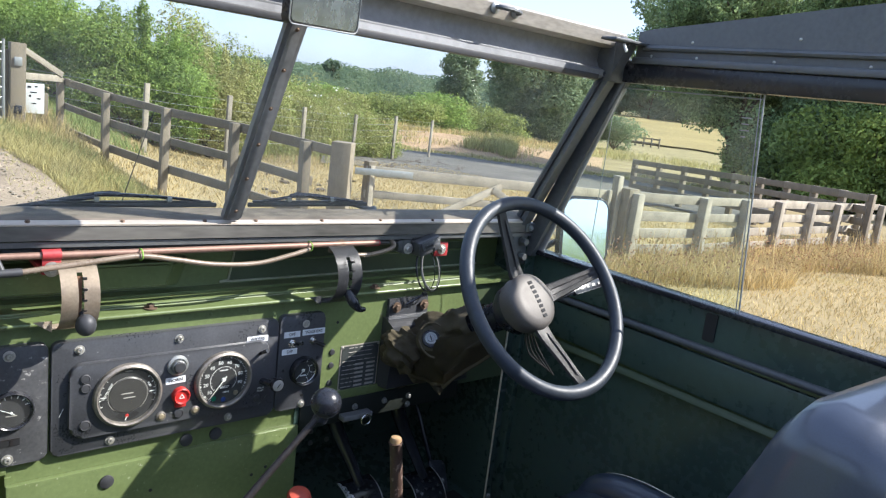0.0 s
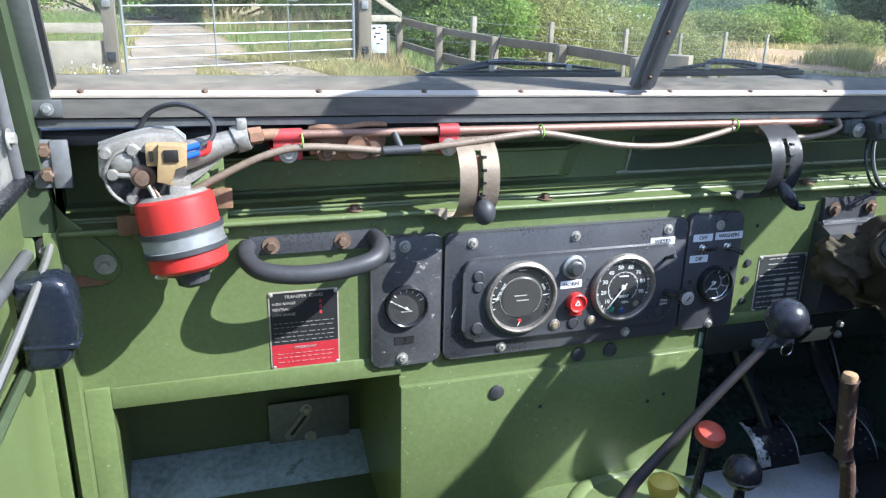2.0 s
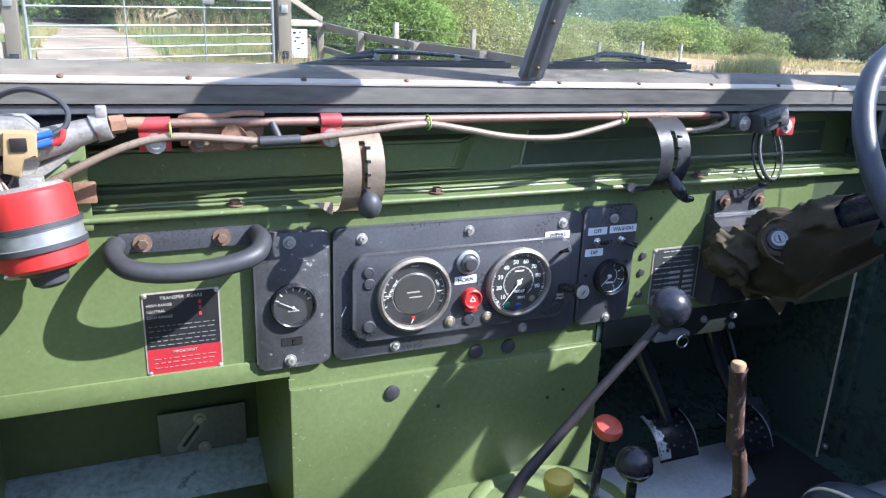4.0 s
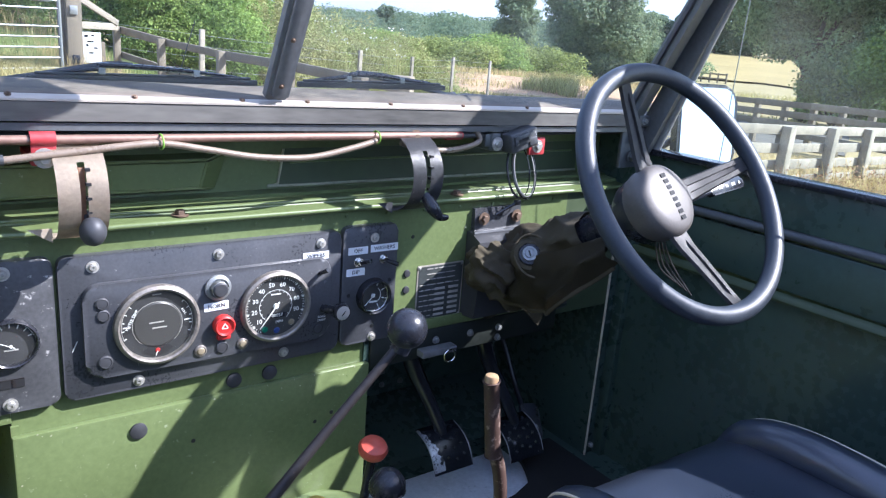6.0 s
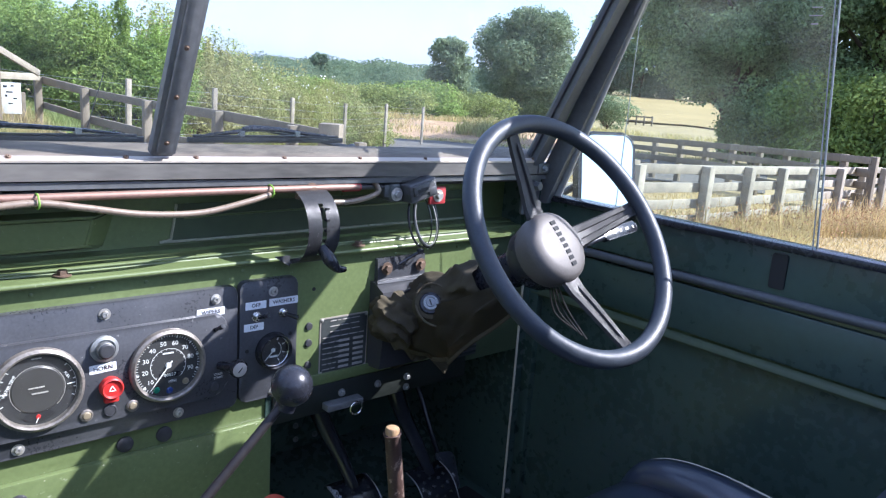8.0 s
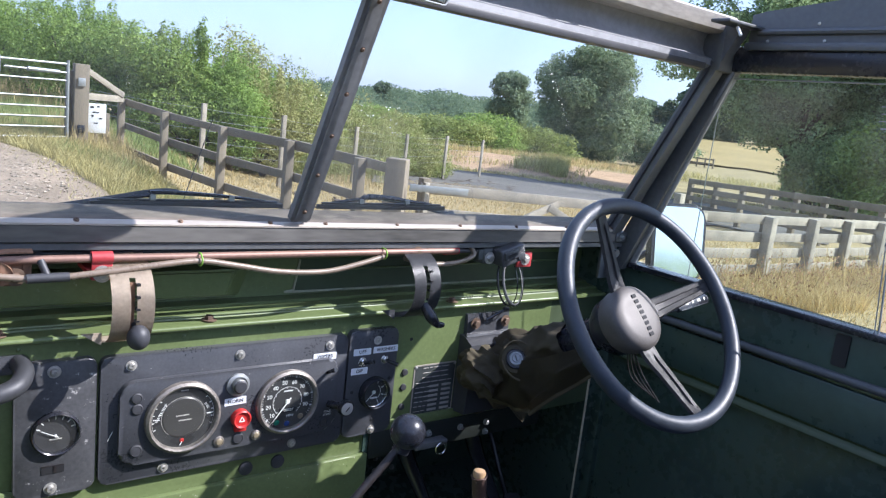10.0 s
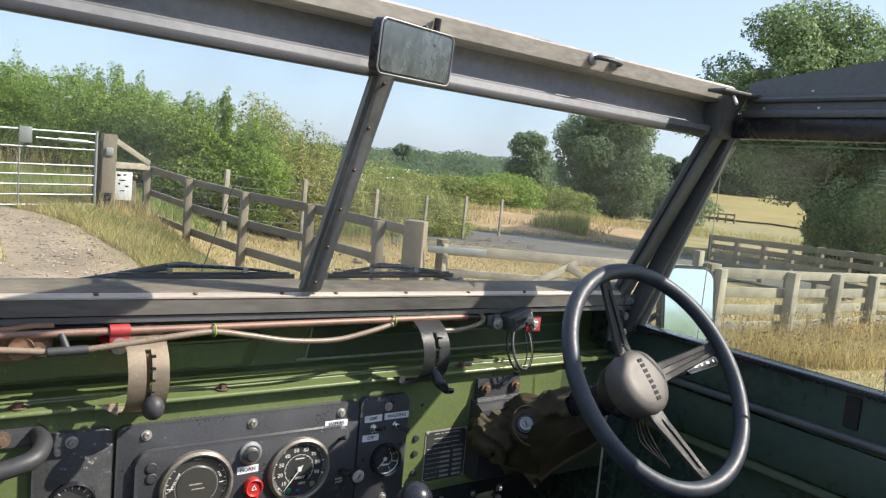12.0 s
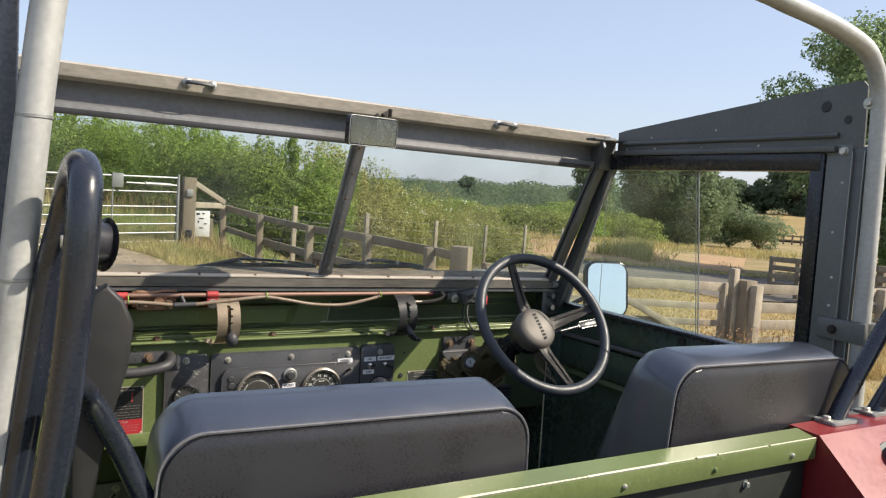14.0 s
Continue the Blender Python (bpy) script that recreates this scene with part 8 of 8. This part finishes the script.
def blades(name, pts, height, lean=0.35, width=0.006):
    """Grass: each blade a narrow strip, bent over."""
    k = len(pts)
    h = height * rng.uniform(0.5, 1.25, k)
    t = rng.uniform(0, 2 * np.pi, k)
    side = np.stack([np.cos(t), np.sin(t), np.zeros(k)], 1) * width
    t2 = rng.uniform(0, 2 * np.pi, k)
    tip = np.stack([np.cos(t2) * lean, np.sin(t2) * lean, np.ones(k)], 1) * h[:, None]
    v = np.empty((k, 5, 3))
    bend = np.array([0.38, 0.38, 0.60])
    v[:, 0], v[:, 1] = pts - side, pts + side
    v[:, 2], v[:, 3] = pts + tip * bend - side * 0.75, pts + tip * bend + side * 0.75
    v[:, 4] = pts + tip
    me = bpy.data.meshes.new(name)
    me.vertices.add(k * 5)
    me.vertices.foreach_set("co", v.astype(np.float32).ravel())
    idx = np.arange(k * 5).reshape(k, 5)
    faces = np.stack([idx[:, [0, 1, 3]], idx[:, [0, 3, 2]], idx[:, [2, 3, 4]]], 1).reshape(-1, 3)
    me.loops.add(faces.size)
    me.loops.foreach_set("vertex_index", faces.astype(np.int32).ravel())
    me.polygons.add(len(faces))
    me.polygons.foreach_set("loop_start", np.arange(0, faces.size, 3, dtype=np.int32))
    me.update()
    me.validate()
    return me


def clumps(centres, radii, n, inner=0.55):
    """Places and outward directions in the shells of ellipsoid clumps."""
    c, r = np.array(centres, float), np.array(radii, float)
    w = (r.prod(1)) ** (2 / 3)
    pick = rng.choice(len(c), n, p=w / w.sum())
    d = rng.normal(0, 1, (n, 3))
    d /= np.linalg.norm(d, axis=1)[:, None]
    f = rng.uniform(inner, 1.0, n) ** 0.6
    f *= 1 + 0.22 * np.sin(d[:, 0] * 7 + pick) * np.cos(d[:, 2] * 9 + pick * 2)
    return c[pick] + d * r[pick] * f[:, None], d


def leafy(name, centres, radii, n, size, ma, parent, label="", floor_z=None):
    p, d = clumps(centres, radii, n)
    if floor_z is not None:
        p[:, 2] = np.maximum(p[:, 2], floor_z + rng.uniform(0, 0.3, n))
    me = cards(name, p, d + np.array([0, 0, 0.5]), size)
    me.materials.append(ma)
    return hang(new(name, me), parent, label)


def tree(az, d, height, spread, label, ma, n, leaf, trunk=0.3, low=0.25, seed=0, name="tree", group="", clumps_n=26, fat=1.0, wing=(0, 0)):
    """A tapered trunk with limbs and a crown of many leaf clumps, uneven with gaps."""
    r = random.Random(seed)
    base = spot(az, d)
    t = thing(name, label, "tree", base, group=group)
    top = base + Vector((0, 0, height * 0.72))
    limbs = [tube([base - Vector((0, 0, 0.2)), base + Vector((r.uniform(-.2, .2), r.uniform(-.2, .2), height * 0.35)), top], [trunk, trunk * 0.7, trunk * 0.2], 10, 5)]
    cs, rs = [], []
    for i in range(clumps_n):
        a = r.uniform(0, 2 * math.pi)
        h = r.uniform(low, 0.92)
        k = math.sin(math.pi * min(1, max(0.05, (h - low * 0.6) / (1.05 - low * 0.6)))) ** 0.6
        out = spread * k * r.uniform(0.25, 0.85)
        c = base + Vector((out * math.cos(a), out * math.sin(a), height * h))
        if i % 3 == 0 and h > 0.5:
            c += Vector((*wing, 0))
        rad = fat * spread * r.uniform(0.22, 0.40)
        cs.append(c)
        rs.append((rad, rad, rad * r.uniform(0.6, 0.9)))
        if i % 2 == 0:
            start = base + Vector((0, 0, height * max(0.15, h - 0.22)))
            limbs.append(tube([start, (start + c) / 2 + Vector((0, 0, 0.3)), c], [trunk * 0.35, trunk * 0.22, trunk * 0.08], 6, 3))
    part("trunk", join(*limbs), BARK, t)
    leafy("crown", cs, rs, n, leaf, ma, t)
    return t


def bush(az, d, wide, height, label, ma, n, leaf, seed=0, name="bush", group="", sprigs=0):
    r = random.Random(seed)
    base = spot(az, d)
    t = thing(name, label, "bush", base, group=group)
    cs, rs, stems = [], [], []
    for i in range(11):
        a, q = r.uniform(0, 2 * math.pi), r.uniform(0, 0.75) ** 0.7
        h = r.uniform(0.18, 0.78)
        c = base + Vector((wide * 0.5 * q * math.cos(a), wide * 0.5 * q * math.sin(a), height * h))
        cs.append(c)
        rs.append((wide * r.uniform(0.18, 0.30), wide * r.uniform(0.18, 0.30), height * r.uniform(0.16, 0.26)))
        stems.append(tube([base, (base + c) / 2 + Vector((0, 0, 0.1)), c], [0.05, 0.035, 0.012], 6, 3))
    for i in range(sprigs):
        a, q = r.uniform(0, 2 * math.pi), r.uniform(0, 0.8)
        c = base + Vector((wide * 0.5 * q * math.cos(a), wide * 0.5 * q * math.sin(a), height * r.uniform(0.80, 1.0)))
        cs.append(c)
        rs.append((0.10, 0.10, height * r.uniform(0.08, 0.16)))
    part("stems", join(*stems), BARK, t)
    leafy("leaves", cs, rs, n, leaf, ma, t, floor_z=base.z)
    return t


# hedge from behind the gate to the scrub
for k, (az, d, w, h) in enumerate((az, d, w, h * 0.86) for az, d, w, h in ((-7, 30, 5, 3.2), (-2.5, 27, 4.5, 3.0), (1.5, 25, 4.2, 3.1), (5, 23, 4.0, 3.2), (8, 21, 3.6, 3.0), (10.6, 19.5, 3.2, 2.9), (13.2, 18.6, 3.0, 2.5), (15.6, 17.8, 3.0, 2.75), (18.0, 17.2, 2.8, 3.15), (20.5, 17.6, 2.8, 2.95), (22.8, 18.6, 2.8, 2.8), (-12, 33, 5, 3.4), (-18, 34, 5, 3.6), (-26, 34, 6, 4.0))):
    bush(az, d, w, h, "dense green hedgerow bush with sprigs on top", BRIGHTLEAF if k == 7 else SCRUBLEAF if k == 10 else HEDGE, 30000 if -3 < az < 24 else 3000, 0.029 if d < 24 else 0.06, seed=k, group="hedgerow", sprigs=14)

# tall weeds on the slope right of the hedge
def scatter(az0, az1, d0, d1, n):
    az = np.radians(rng.uniform(az0, az1, n))
    d = rng.uniform(d0, d1, n)
    x, y = -0.46 + d * np.sin(az), -1.075 + d * np.cos(az)
    z = np.array([ground_z(a, b) for a, b in zip(x, y)])
    return np.stack([x, y, z], 1)


weeds = thing("weed_bank", "bank of tall yellow-green weeds with white flower heads", "weeds", spot(26, 21), kind="stuff")
wr = random.Random(77)
wc, wrad = [], []
for i in range(230):
    az, q = wr.uniform(20.0, 36.3), wr.uniform(0, 1)
    d = 17.5 + (az - 20) * 0.62 + q * 5
    p = spot(az, d)
    top = (3.4 - 0.105 * (az - 20)) * smooth((38.5 - az) / 5) * (0.65 + 0.45 * q) * wr.uniform(0.75, 1.1)
    for k in range(3):
        h = top * (0.2 + 0.3 * k)
        wc.append((p.x + wr.uniform(-.3, .3), p.y + wr.uniform(-.3, .3), p.z + h))
        wrad.append((wr.uniform(0.28, 0.55), wr.uniform(0.28, 0.55), top * 0.22))
half = len(wc) // 2
leafy("weed_leaves", wc[:half], wrad[:half], 95000, 0.036, SCRUBLEAF, weeds)
leafy("weed_leaves", wc[half:], wrad[half:], 80000, 0.036, WEEDGREEN, weeds)
base = scatter(20.5, 33, 19, 27, 240)
hgt = 1.9 + rng.uniform(-0.5, 0.4, len(base))
me = blades("weed_stalks", np.repeat(base, 3, 0) + rng.normal(0, 0.15, (len(base) * 3, 3)) * np.array([1, 1, 0]), 2.1, 0.25, 0.005)
me.materials.append(SCRUBLEAF)
hang(new("weed_stalks", me), weeds)
fl = np.repeat(base[:36], 5, 0) + rng.normal(0, 0.07, (180, 3)) * np.array([1, 1, 0.4])
fl[:, 2] += np.repeat(hgt[:36], 5)
me = cards("flower_heads", fl, np.tile([0, -0.5, 1], (len(fl), 1)), 0.022, 0.9)
me.materials.append(FLOWER)
hang(new("flower_heads", me), weeds)

# middle distance: bushes, trees, woods
for k, (az, d, w, h) in enumerate(((31, 50, 7, 3.4), (33.5, 56, 8, 3.6), (36, 60, 8, 3.6), (38.6, 66, 9, 4.2), (41, 74, 9, 4.6), (43.2, 70, 7, 3.6), (27.5, 46, 7, 3.2), (52.6, 84, 7, 4.2), (50.6, 84, 8, 5.4), (24, 44, 8, 3.2))):
    bush(az, max(d, 62), w, h * 0.9, "rounded green bush at the foot of the slope", OAKLEAF if k in (7, 8) else WEEDGREEN if k % 3 else HEDGE, 9000, 0.10, seed=40 + k, group="slope bushes")
tree(46.6, 80, 11.5, 6.3, "broad rounded green oak standing alone", OAKLEAF, 90000, 0.14, 0.4, 0.08, 3, clumps_n=120, fat=0.82)
tree(40.7, 108, 10.2, 2.7, "small pale-green tree behind the bushes", OAKLEAF, 16000, 0.2, 0.25, 0.12, 5, clumps_n=40, fat=1.5)
tree(31.3, 170, 6.5, 2.6, "far small tree above the scrub", FARLEAF, 1500, 0.35, 0.2, 0.2, 6)
tree(61.0, 44, 12.8, 6.8, "tall spreading tree with a broken crown", TREELEAF, 105000, 0.095, 0.45, 0.30, 8, clumps_n=92, fat=0.62, wing=(-1.15, 2.05))
tree(69.5, 42, 11.8, 6.0, "tall spreading tree with a dense dark crown", TREELEAF, 80000, 0.095, 0.4, 0.20, 9, clumps_n=60, fat=0.72)
for k, (az, d, h, w) in enumerate(((49.5, 218, 8, 7), (52.0, 222, 8.5, 7), (54.7, 216, 14, 9), (57.0, 220, 21, 11), (59.5, 218, 18, 10), (62.5, 220, 20, 11), (65.5, 222, 19, 11))):
    tree(az, d, h, w, "tall hazy tree along the far field edge", FARLEAF, 7000, 0.55, 0.5, 0.10, 140 + k, group="field edge trees")
tree(75, 42, 13.0, 6.0, "tall spreading tree with a dense dark crown", DARKLEAF, 26000, 0.14, 0.4, 0.15, 10, clumps_n=34)
tree(86, 40, 10.0, 5.5, "tall spreading tree with a dense dark crown", DARKLEAF, 8000, 0.22, 0.4, 0.15, 12)
for k, (az, d, w, h) in enumerate(((64.5, 40, 6.0, 4.6), (67.0, 38, 6.0, 5.2), (70, 36, 6.5, 5.0), (74, 35, 6.5, 5.0), (79, 36, 7, 5), (62.8, 42, 4.5, 3.4))):
    bush(az, d, w, h, "dark green understory bush below the trees", DARKLEAF if k % 2 else BRIGHTLEAF if k == 2 else TREELEAF, 14000, 0.085, seed=80 + k, group="understory")
woods = thing("far_woods", "far wooded ridge on the skyline", "woods", spot(40, 330), kind="stuff")
r = random.Random(21)
cs, rs = [], []
for i in range(420):
    az, d = r.uniform(-60, 100), r.uniform(270, 420)
    p = spot(az, d)
    el = 0.95 + 0.25 * math.sin(az * 0.21) + 0.1 * math.sin(az * 0.9)
    ztop = 1.5 + d * math.tan(radians(el)) * r.uniform(0.75, 1.0)
    cs.append((p.x, p.y, ztop - 3.2))
    rs.append((r.uniform(5, 9), r.uniform(5, 9), 3.4))
leafy("tree_tops", cs, rs, 70000, 0.7, FARLEAF, woods)
part("wood_mass", shaped(join(*[shaped(box(-30, 30, -10, 10, -9, 3.0), Matrix.Translation(spot(a, 385)) @ Matrix.Rotation(radians(-a), 4, "Z")) for a in range(-60, 101, 8)]), Matrix()), DARKLEAF, woods)
cs, rs = [], []
for i in range(260):
    az, d = r.uniform(12, 66), r.uniform(95, 250)
    if 49 < az < 66 and d < 215:
        continue
    p = spot(az, d)
    h = r.uniform(2.5, 5.0)
    cs.append((p.x, p.y, p.z + h * 0.5))
    rs.append((h * 1.3, h * 1.3, h * 0.55))
mids = thing("mid_woods", "rolling belt of woodland and hedges in the valley", "woods", spot(36, 150), kind="stuff")
leafy("tree_tops", cs, rs, 130000, 0.25, FARLEAF, mids)
# unseen bushes added behind the camera, for the mirrors and the light
for k, (az, d, w, h) in enumerate(((150, 22, 6, 4), (165, 24, 7, 5), (180, 26, 7, 4.5), (197, 24, 7, 5), (212, 22, 6, 4.5), (235, 22, 7, 4), (260, 24, 7, 4.5), (285, 24, 7, 4.5), (310, 28, 7, 4.5), (128, 30, 7, 5), (110, 32, 7, 5))):
    bush(az, d, w, h, "added green hedge bush behind the vehicle, out of direct view", HEDGE, 1500, 0.16, seed=100 + k, group="rear hedge")

# grasses
verge = thing("verge_grass", "long yellow-green verge grass by the gate and fence", "grass", (2.4, 9.5, ground_z(2.4, 9.5)), kind="stuff")


def patch(x0, x1, y0, y1, n, keep=None):
    x, y = rng.uniform(x0, x1, n), rng.uniform(y0, y1, n)
    if keep is not None:
        m = keep(x, y)
        x, y = x[m], y[m]
    return np.stack([x, y, np.array([ground_z(a, b) for a, b in zip(x, y)])], 1)


def add_grass(name, pts, h, lean, w, ma, parent):
    me = blades(name, pts, h, lean, w)
    me.materials.append(ma)
    return hang(new(name, me), parent)


add_grass("blades", patch(0.2, 2.6, 5.0, 14.0, 48000, lambda x, y: (x > np.array([lane_x(v) + lane_half(v) for v in y]) - 0.05 + 0.10 * np.sin(y * 2)) & (x < 2.75 + (12 - y) * 0.10)), 0.15, 0.55, 0.004, VERGE, verge)
add_grass("tall_blades", patch(1.55, 2.6, 10.0, 13.5, 900), 0.36, 0.3, 0.003, STRAW, verge)
add_grass("edge_blades", patch(0.0, 2.2, 4.0, 12.5, 26000, lambda x, y: (lambda gap: (gap > 0) & (rng.uniform(0, 1, len(x)) ** 2 * 0.55 > gap))(np.array([lane_x(v) + lane_half(v) for v in y]) - x)), 0.055, 0.7, 0.004, VERGE, verge)
add_grass("lush_blades", patch(0.9, 2.7, 5.0, 12.5, 7000, lambda x, y: (x > np.array([lane_x(v) + lane_half(v) for v in y]) + 0.15) & (np.sin(x * 4.1 + y * 1.3) + np.sin(y * 2.7) > 0.3)), 0.17, 0.5, 0.004, LUSH, verge)
add_grass("middle_blades", patch(-0.75, 0.15, 4.0, 12, 7000, lambda x, y: np.sin(y * 1.7 + x * 3) > -0.35), 0.12, 0.5, 0.006, VERGE, verge)
add_grass("left_blades", patch(-6.0, -1.85, 2.0, 20, 40000), 0.17, 0.5, 0.0045, VERGE, verge)
add_grass("far_verge", patch(-6, 4, 12.0, 25, 40000, lambda x, y: np.abs(x - np.array([lane_x(v) for v in y])) > 0.95), 0.26, 0.45, 0.005, LUSH, verge)
add_grass("dead_stalks", patch(-0.6, 3.0, 15, 20, 900), 0.75, 0.3, 0.003, STRAW, verge)
fl = patch(-4.5, -1.6, 6, 11, 500)
fl[:, 2] += rng.uniform(0.1, 0.25, len(fl))
me = cards("daisies", fl, np.tile([0, 0, 1.0], (len(fl), 1)), 0.018, 0.9)
me.materials.append(FLOWER)
hang(new("daisies", me), verge)
dry = thing("dry_grass", "tall golden dry grass along the stock fence", "grass", (9, 3.6, ground_z(9, 3.6)), kind="stuff")
add_grass("blades", patch(4.5, 19, 2.7, 4.6, 36000, lambda x, y: y > 3.2 + 0.7 * np.sin(x * 1.3) * 0.5), 0.24, 0.5, 0.0045, STRAW, dry)
add_grass("low_blades", patch(3.0, 18, -3.0, 4.2, 40000), 0.06, 0.7, 0.005, STRAW, dry)
add_grass("field_blades", patch(2.8, 16, 5.2, 19, 40000), 0.07, 0.7, 0.006, STRAW, dry)
heads = patch(5.5, 18, 2.9, 4.5, 5200)
heads[:, 2] += rng.uniform(0.12, 0.46, len(heads))
me = cards("seed_heads", heads, np.tile([0, -1, 0.3], (len(heads), 1)), 0.016, 0.45)
me.materials.append(SEEDHEAD)
hang(new("seed_heads", me), dry)
seed_heads = patch(6.5, 18, 3.3, 4.6, 500)
add_grass("seed_stalks", seed_heads, 0.55, 0.25, 0.006, STRAW, dry)
tuft = thing("bank_grass", "dry and green grass tufts over the soil bank and yard edge", "grass", spot(42, 48), kind="stuff")
for a0, a1, d0, d1, k, h, ma in ((34, 52, 42, 58, 3000, 0.28, STRAW), (36, 47, 43, 60, 1500, 0.4, VERGE), (41.6, 45.6, 43, 48, 1500, 0.75, SCRUBLEAF), (33, 64, 37, 43, 5000, 0.22, VERGE), (30, 66, 58, 75, 9000, 0.6, VERGE)):
    pts = scatter(a0, a1, d0, d1, k)
    keep = np.array([noise.noise(Vector((x * 0.3, y * 0.3, 4))) > -0.05 for x, y, z in pts])
    pts = pts[keep]
    far = np.hypot(pts[:, 0] + 0.46, pts[:, 1] + 1.075)
    pts[:, 2] += 0.75 * np.clip((far - 42) / 7, 0, 1) * np.clip((60 - far) / 5, 0, 1)
    add_grass("blades", pts, h, 0.5, 0.02, ma, tuft)
dung = thing("soil_clods", "dark clods of soil and dung on the dry ground", "soil", spot(33, 18), kind="stuff")
pp = np.concatenate([scatter(24, 34, 12, 17, 22), scatter(33, 42, 22, 30, 120)])
bms = []
for x, y, z in pp:
    s = random.Random(int(x * 1000)).uniform(0.03, 0.09)
    b = bmesh.new()
    bmesh.ops.create_icosphere(b, subdivisions=1, radius=s)
    for v in b.verts:
        v.co *= 1 + 0.3 * noise.noise(v.co * 20 + Vector((x, y, 0)))
    b.transform(Matrix.Translation((x, y, z + 0.02)) @ Matrix.Diagonal((1.3, 1, 0.6, 1)))
    bms.append(b)
part("clods", join(*bms), BARK, dung)


# loose stones on the lane
stones = thing("lane_stones", "loose pale stones scattered on the gravel lane", "stones", (0.6, 6.0, ground_z(0.6, 6.0)), kind="stuff")
sv, sf = [], []
sr = random.Random(31)
for i in range(2600):
    y = sr.uniform(3.5, 10.5)
    u = sr.gauss(0.45, 0.28) if i % 3 else sr.uniform(-0.95, 0.95)
    if abs(u) > 0.98:
        continue
    x = lane_x(y) + u * lane_half(y)
    z = ground_z(x, y) + 0.024 + 0.025 * noise.noise(Vector((x * 0.5, y * 0.5, 0)))
    s = 0.006 + 0.020 * sr.random() ** 3
    k = len(sv)
    turn = sr.uniform(0, 6.28)
    for q in range(4):
        sv.append((x + s * sr.uniform(0.8, 1.5) * math.cos(turn + q * 1.57), y + s * sr.uniform(0.8, 1.3) * math.sin(turn + q * 1.57), z + s * sr.uniform(0.0, 0.2)))
    sv += [(x + s * sr.uniform(-0.3, 0.3), y, z + s * sr.uniform(0.5, 0.9)), (x, y, z - s * 0.5)]
    for q in range(4):
        sf += [(k + q, k + (q + 1) % 4, k + 4), (k + (q + 1) % 4, k + q, k + 5)]
me = bpy.data.meshes.new("stones")
me.from_pydata(sv, [], sf)
me.materials.append(mat("pale_flint", (0.31, 0.255, 0.19), 0.85, vary=0.3, big=12, fine=90, bump=0.2, random_tint=0.45))
hang(new("stones", me), stones)
